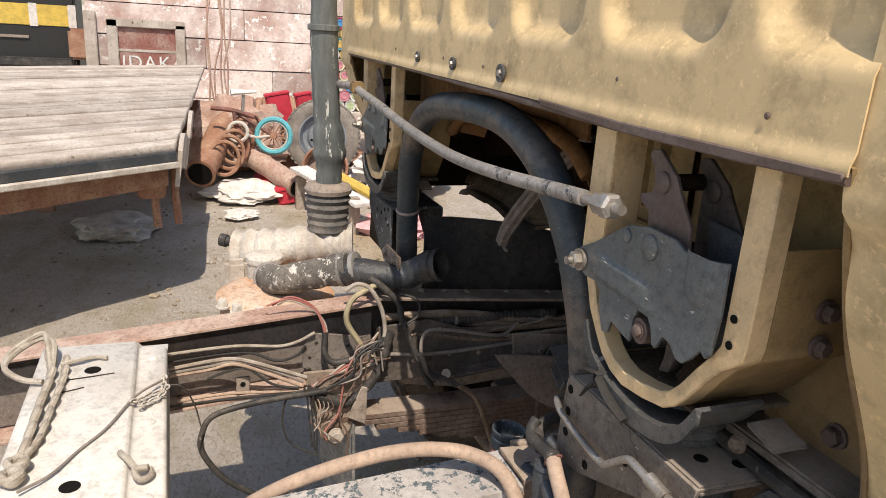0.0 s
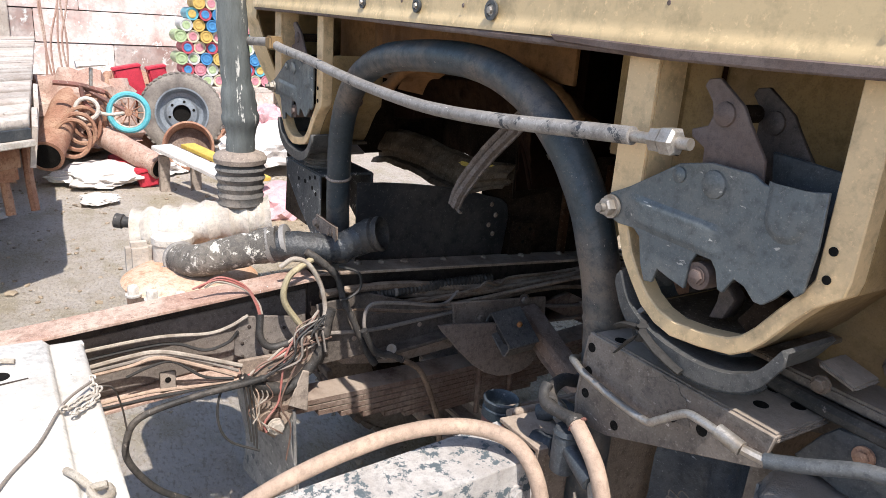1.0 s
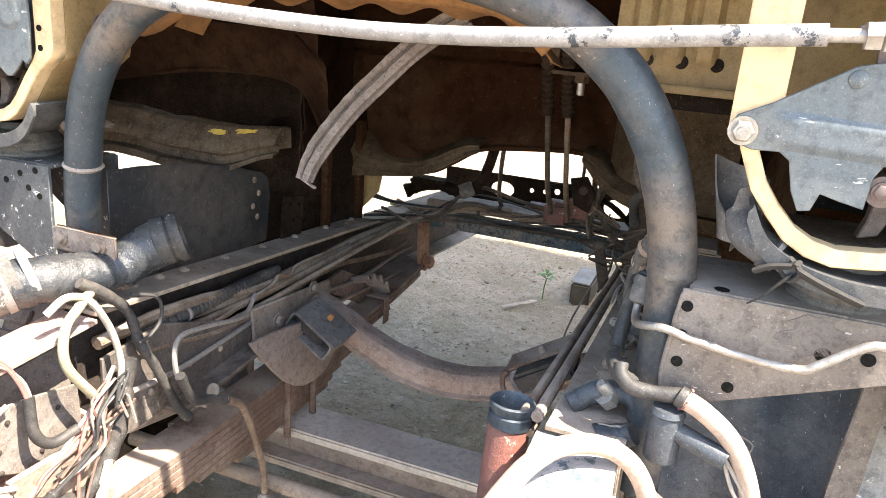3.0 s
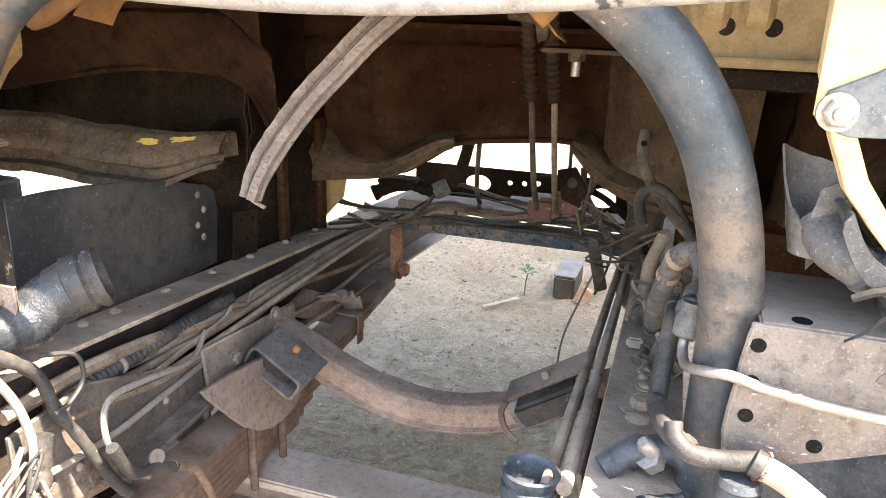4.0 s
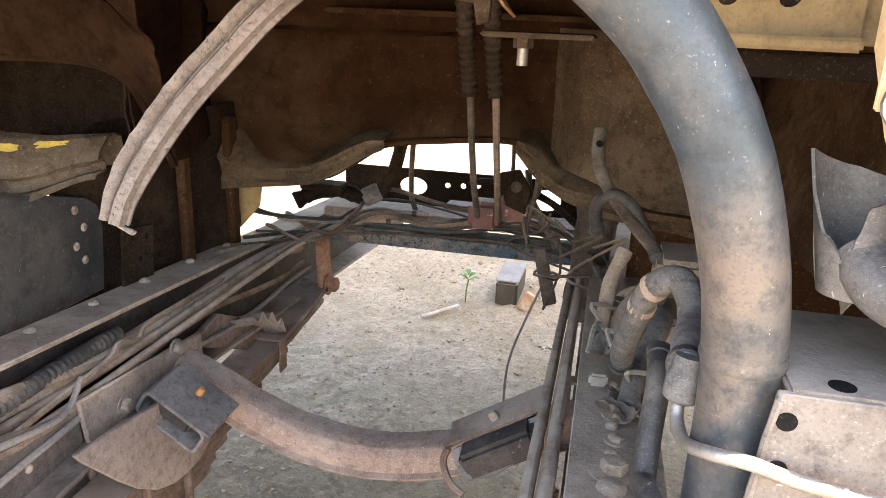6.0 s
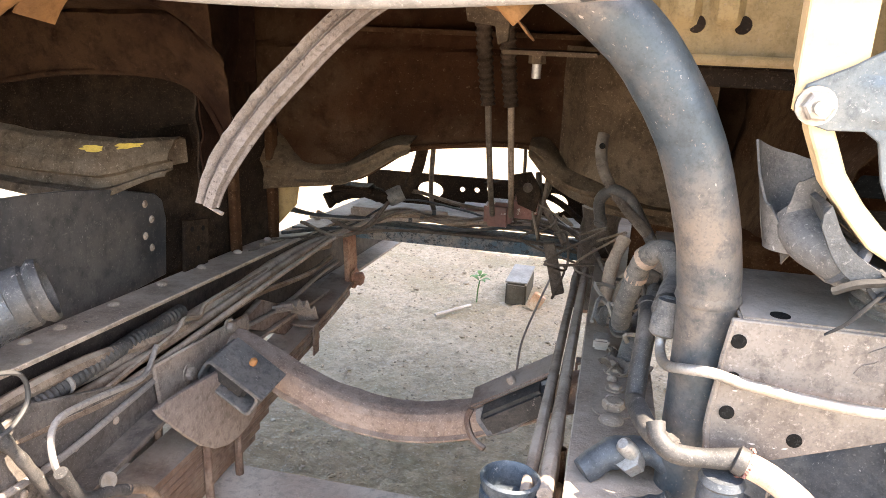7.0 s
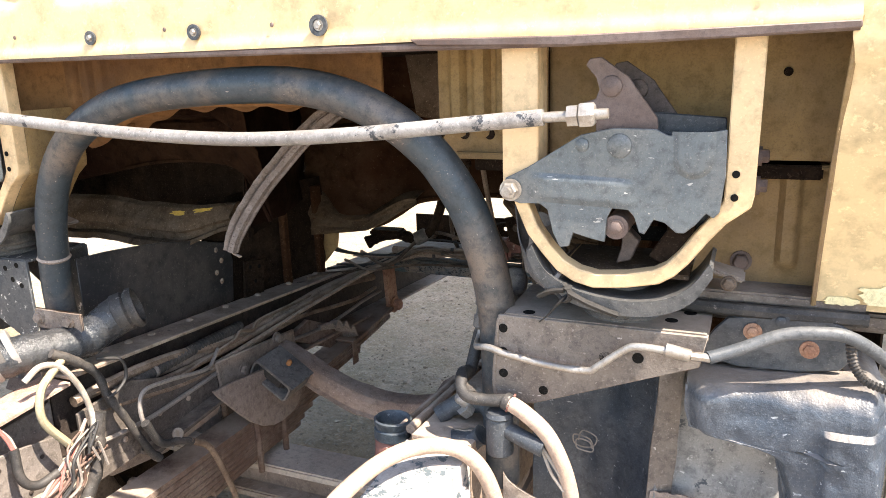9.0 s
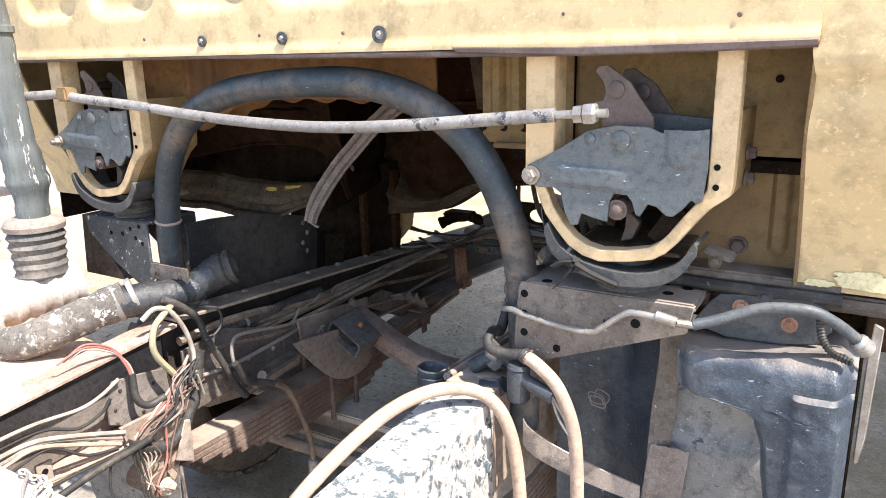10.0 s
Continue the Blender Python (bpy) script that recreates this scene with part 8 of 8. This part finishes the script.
part("frame_tube", tube([(-4.34, -0.04, 0.64), (-4.32, -0.03, 0.55), (-4.30, 0.0, 0.50)], 0.015, 8), RED_RUST, bike)
part("fork", tube([BIKE_HUB, (-4.3, 0.10, 0.46), (-4.32, -0.02, 0.50)], 0.012, 8), CAST_WHITE, bike)
part("small_gear", ring((-4.28, -0.02, 0.50), 0.068, 0.014, BIKE_AXIS), CAST_WHITE, bike, "pale chain guard ring")
part("seat_post", tube([(-4.34, 0.02, 0.63), (-4.35, 0.03, 0.76)], 0.012, 8, 1), ZINC, bike)
part("saddle", tube([(-4.35, -0.06, 0.775), (-4.35, 0.02, 0.78), (-4.35, 0.12, 0.785)], 0.04, 12, 5, 0.1, 0.45, lambda u: 1.25 - 0.7 * u), CLOTH, bike, "white worn saddle")
tw = thing("dry_vine", "bundle of dry twigs hanging down the plank wall", "dry vine", (-5.4, -0.2, 0.5))
vr = random.Random(3)
for k in range(6):
    y0 = -0.15 + 0.03 * k
    part("twig", tube([(-5.4, y0 + vr.uniform(-.03, .03), 0.5), (-5.42, y0 + vr.uniform(-.04, .04), 0.85), (-5.42, y0 + vr.uniform(-.05, .05), 1.2), (-5.45, y0 + vr.uniform(-.06, .06), 1.7)], 0.008, 5, 5), RUST_TOP, tw)
for (x, y, z, sx, sy, sz, m, nm, lb) in (
        (-5.2, 0.40, 0.56, 0.1, 0.20, 0.28, RED, "red_crate", "broken red plastic crate on the heap"),
        (-5.25, 0.62, 0.60, 0.1, 0.14, 0.20, RED, "red_crate", "crushed red plastic box on the heap"),
        (-4.02, 0.29, 0.09, 0.12, 0.14, 0.12, RED, "red_box", "small bright red plastic box on the ground"),
        (-4.3, 0.22, 0.10, 0.3, 0.2, 0.14, RED, "red_sack", "red plastic bag under the silencer")):
    t = thing(nm, lb, "box", (x, y, z - sz / 2), "red plastics")
    part("body", turned(box(-sx / 2, sx / 2, -sy / 2, sy / 2, -sz / 2, sz / 2, 0.012), Matrix.Translation((x, y, z)) @ Matrix.Rotation(0.2, 4, "X")), m, t)
    part("rim", turned(box(-sx / 2 - 0.006, sx / 2 + 0.006, -sy / 2 - 0.006, sy / 2 + 0.006, sz / 2 - 0.02, sz / 2 + 0.004, 0.006), Matrix.Translation((x, y, z)) @ Matrix.Rotation(0.2, 4, "X")), m, t)


def heap(name, label, cat, c, size, mat, seed, k=0.35):
    bm = bmesh.new()
    bmesh.ops.create_icosphere(bm, subdivisions=4, radius=1)
    for v in bm.verts:
        d = 1 + k * noise.fractal(v.co * 1.6 + Vector((seed, 0, 0)), 0.8, 2, 4) + 0.12 * noise.noise(v.co * 7 + Vector((0, seed, 0)))
        v.co = Vector((v.co.x * size[0] * d, v.co.y * size[1] * d, max(v.co.z, -0.3) * size[2] * d))
    turned(bm, Matrix.Translation(c))
    t = thing(name, label, cat, (c[0], c[1], c[2] - 0.3 * size[2]))
    part("folds", bm, mat, t)
    return t


heap("sacking", "crumpled white sacking lying at the foot of the heap", "sacking", (-4.15, 0.02, 0.08), (0.22, 0.28, 0.08), CLOTH, 1)
heap("sacking", "crumpled white plastic sheet beside the wheel", "sacking", (-4.5, 0.42, 0.06), (0.25, 0.25, 0.07), CLOTH, 2)
heap("sacking", "dirty pale cloth thrown on the heap", "sacking", (-4.9, 0.0, 0.30), (0.35, 0.4, 0.35), RUST_TOP, 3)
heap("tarpaulin", "large white tarpaulin heaped beside the spare wheel", "tarpaulin", (-4.3, 1.25, 0.18), (0.32, 0.4, 0.18), CLOTH, 4)
heap("pink_cloth", "bundle of pink cloth near the wheel", "cloth", (-4.5, 1.25, 0.36), (0.15, 0.16, 0.13), PINK, 5)
heap("pink_cloth", "pink cloth lying on the ground", "cloth", (-3.2, 0.95, 0.06), (0.24, 0.28, 0.11), PINK, 8)
heap("rubble", "pile of rusty scrap and earth behind the pipes", "rubble", (-5.5, 0.25, 0.20), (0.5, 0.9, 0.36), RUST_PIPE, 6, 0.5)
heap("paper_scrap", "crumpled white paper on the bare ground", "paper", (-3.6, -0.06, 0.06), (0.09, 0.11, 0.03), CLOTH, 7)
heap("stone", "pale flat stones lying under the deck", "stone", (-3.4, -0.8, 0.06), (0.25, 0.22, 0.06), CAST_WHITE, 9)
bench = thing("scrap_bench", "low bench of pale and yellow painted boards", "bench", (-3.6, 0.5, 0.05))
part("board", turned(box(-0.42, 0.42, -0.07, 0.07, -0.012, 0.012, 0.003), Matrix.Translation((-3.5, 0.50, 0.27)) @ Matrix.Rotation(0.35, 4, "Z") @ Matrix.Rotation(0.1, 4, "Y")), CLOTH, bench, "white board")
part("board", turned(box(-0.4, 0.4, -0.05, 0.05, -0.012, 0.012, 0.003), Matrix.Translation((-3.52, 0.66, 0.275)) @ Matrix.Rotation(0.35, 4, "Z") @ Matrix.Rotation(0.1, 4, "Y")), BRIGHT_YELLOW, bench, "yellow board")
for x, y in ((-3.85, 0.36), (-3.2, 0.6), (-3.85, 0.56), (-3.25, 0.78)):
    part("leg", box(x - 0.03, x + 0.03, y - 0.03, y + 0.03, GZ - 0.01, 0.26, 0.004), DUST_STEEL, bench)

# stacked paint tins, ends towards the yard
tin_cols = [plain("tin_" + n, c, 0.5) for n, c in (("blue", (0.08, 0.3, 0.6)), ("cyan", (0.15, 0.5, 0.62)), ("green", (0.5, 0.62, 0.35)), ("cream", (0.75, 0.68, 0.5)), ("yellow", (0.72, 0.5, 0.15)), ("red", (0.6, 0.1, 0.14)), ("pink", (0.7, 0.3, 0.35)), ("white", (0.75, 0.74, 0.72)))]
tins = {}
tr = random.Random(21)
shelf = thing("tin_shelf", "rough shelf carrying stacked paint tins", "shelf", (-6.1, 1.6, 0.05))
part("board", box(-6.35, -5.85, 0.9, 3.0, 0.42, 0.46, 0.004), WOOD, shelf)
for y in (1.0, 1.9, 2.8):
    part("leg", box(-6.2, -6.1, y, y + 0.1, GZ - 0.02, 0.42, 0.004), WOOD, shelf)
for row in range(9):
    for col in range(17):
        y, z = 0.96 + 0.112 * col + 0.056 * (row % 2), 0.515 + 0.097 * row
        if y > 2.9 or (row > 5 and y < 1.02) or tr.random() < 0.03:
            continue
        c = tr.randrange(len(tin_cols))
        if c not in tins:
            t = thing("paint_tin", "used paint tin lying on its side in a stack", "paint tin", (0, 0, 0.0001), "stacked paint tins")
            part("can", lathe([(0.052, -0.12), (0.054, -0.115), (0.053, 0.10), (0.055, 0.103), (0.055, 0.11), (0.048, 0.11), (0.045, 0.102)], (0, 0, 0), (1, 0, 0), 18), tin_cols[c], t)
            part("lid", lathe([(0.036, 0.0), (0.034, 0.006), (0.02, 0.006), (0.018, 0.002)], (0.102, 0, 0), (1, 0, 0), 16), tin_cols[(c + 3) % 8] if c % 2 else tin_cols[c], t)
            t.location = (-6.05, y, z)
            tins[c] = t
        else:
            copy_thing(tins[c], Matrix.Translation((-6.05 + tr.uniform(-0.02, 0.02), y, z)) @ Matrix.Rotation(tr.uniform(0, 6), 4, "X"))
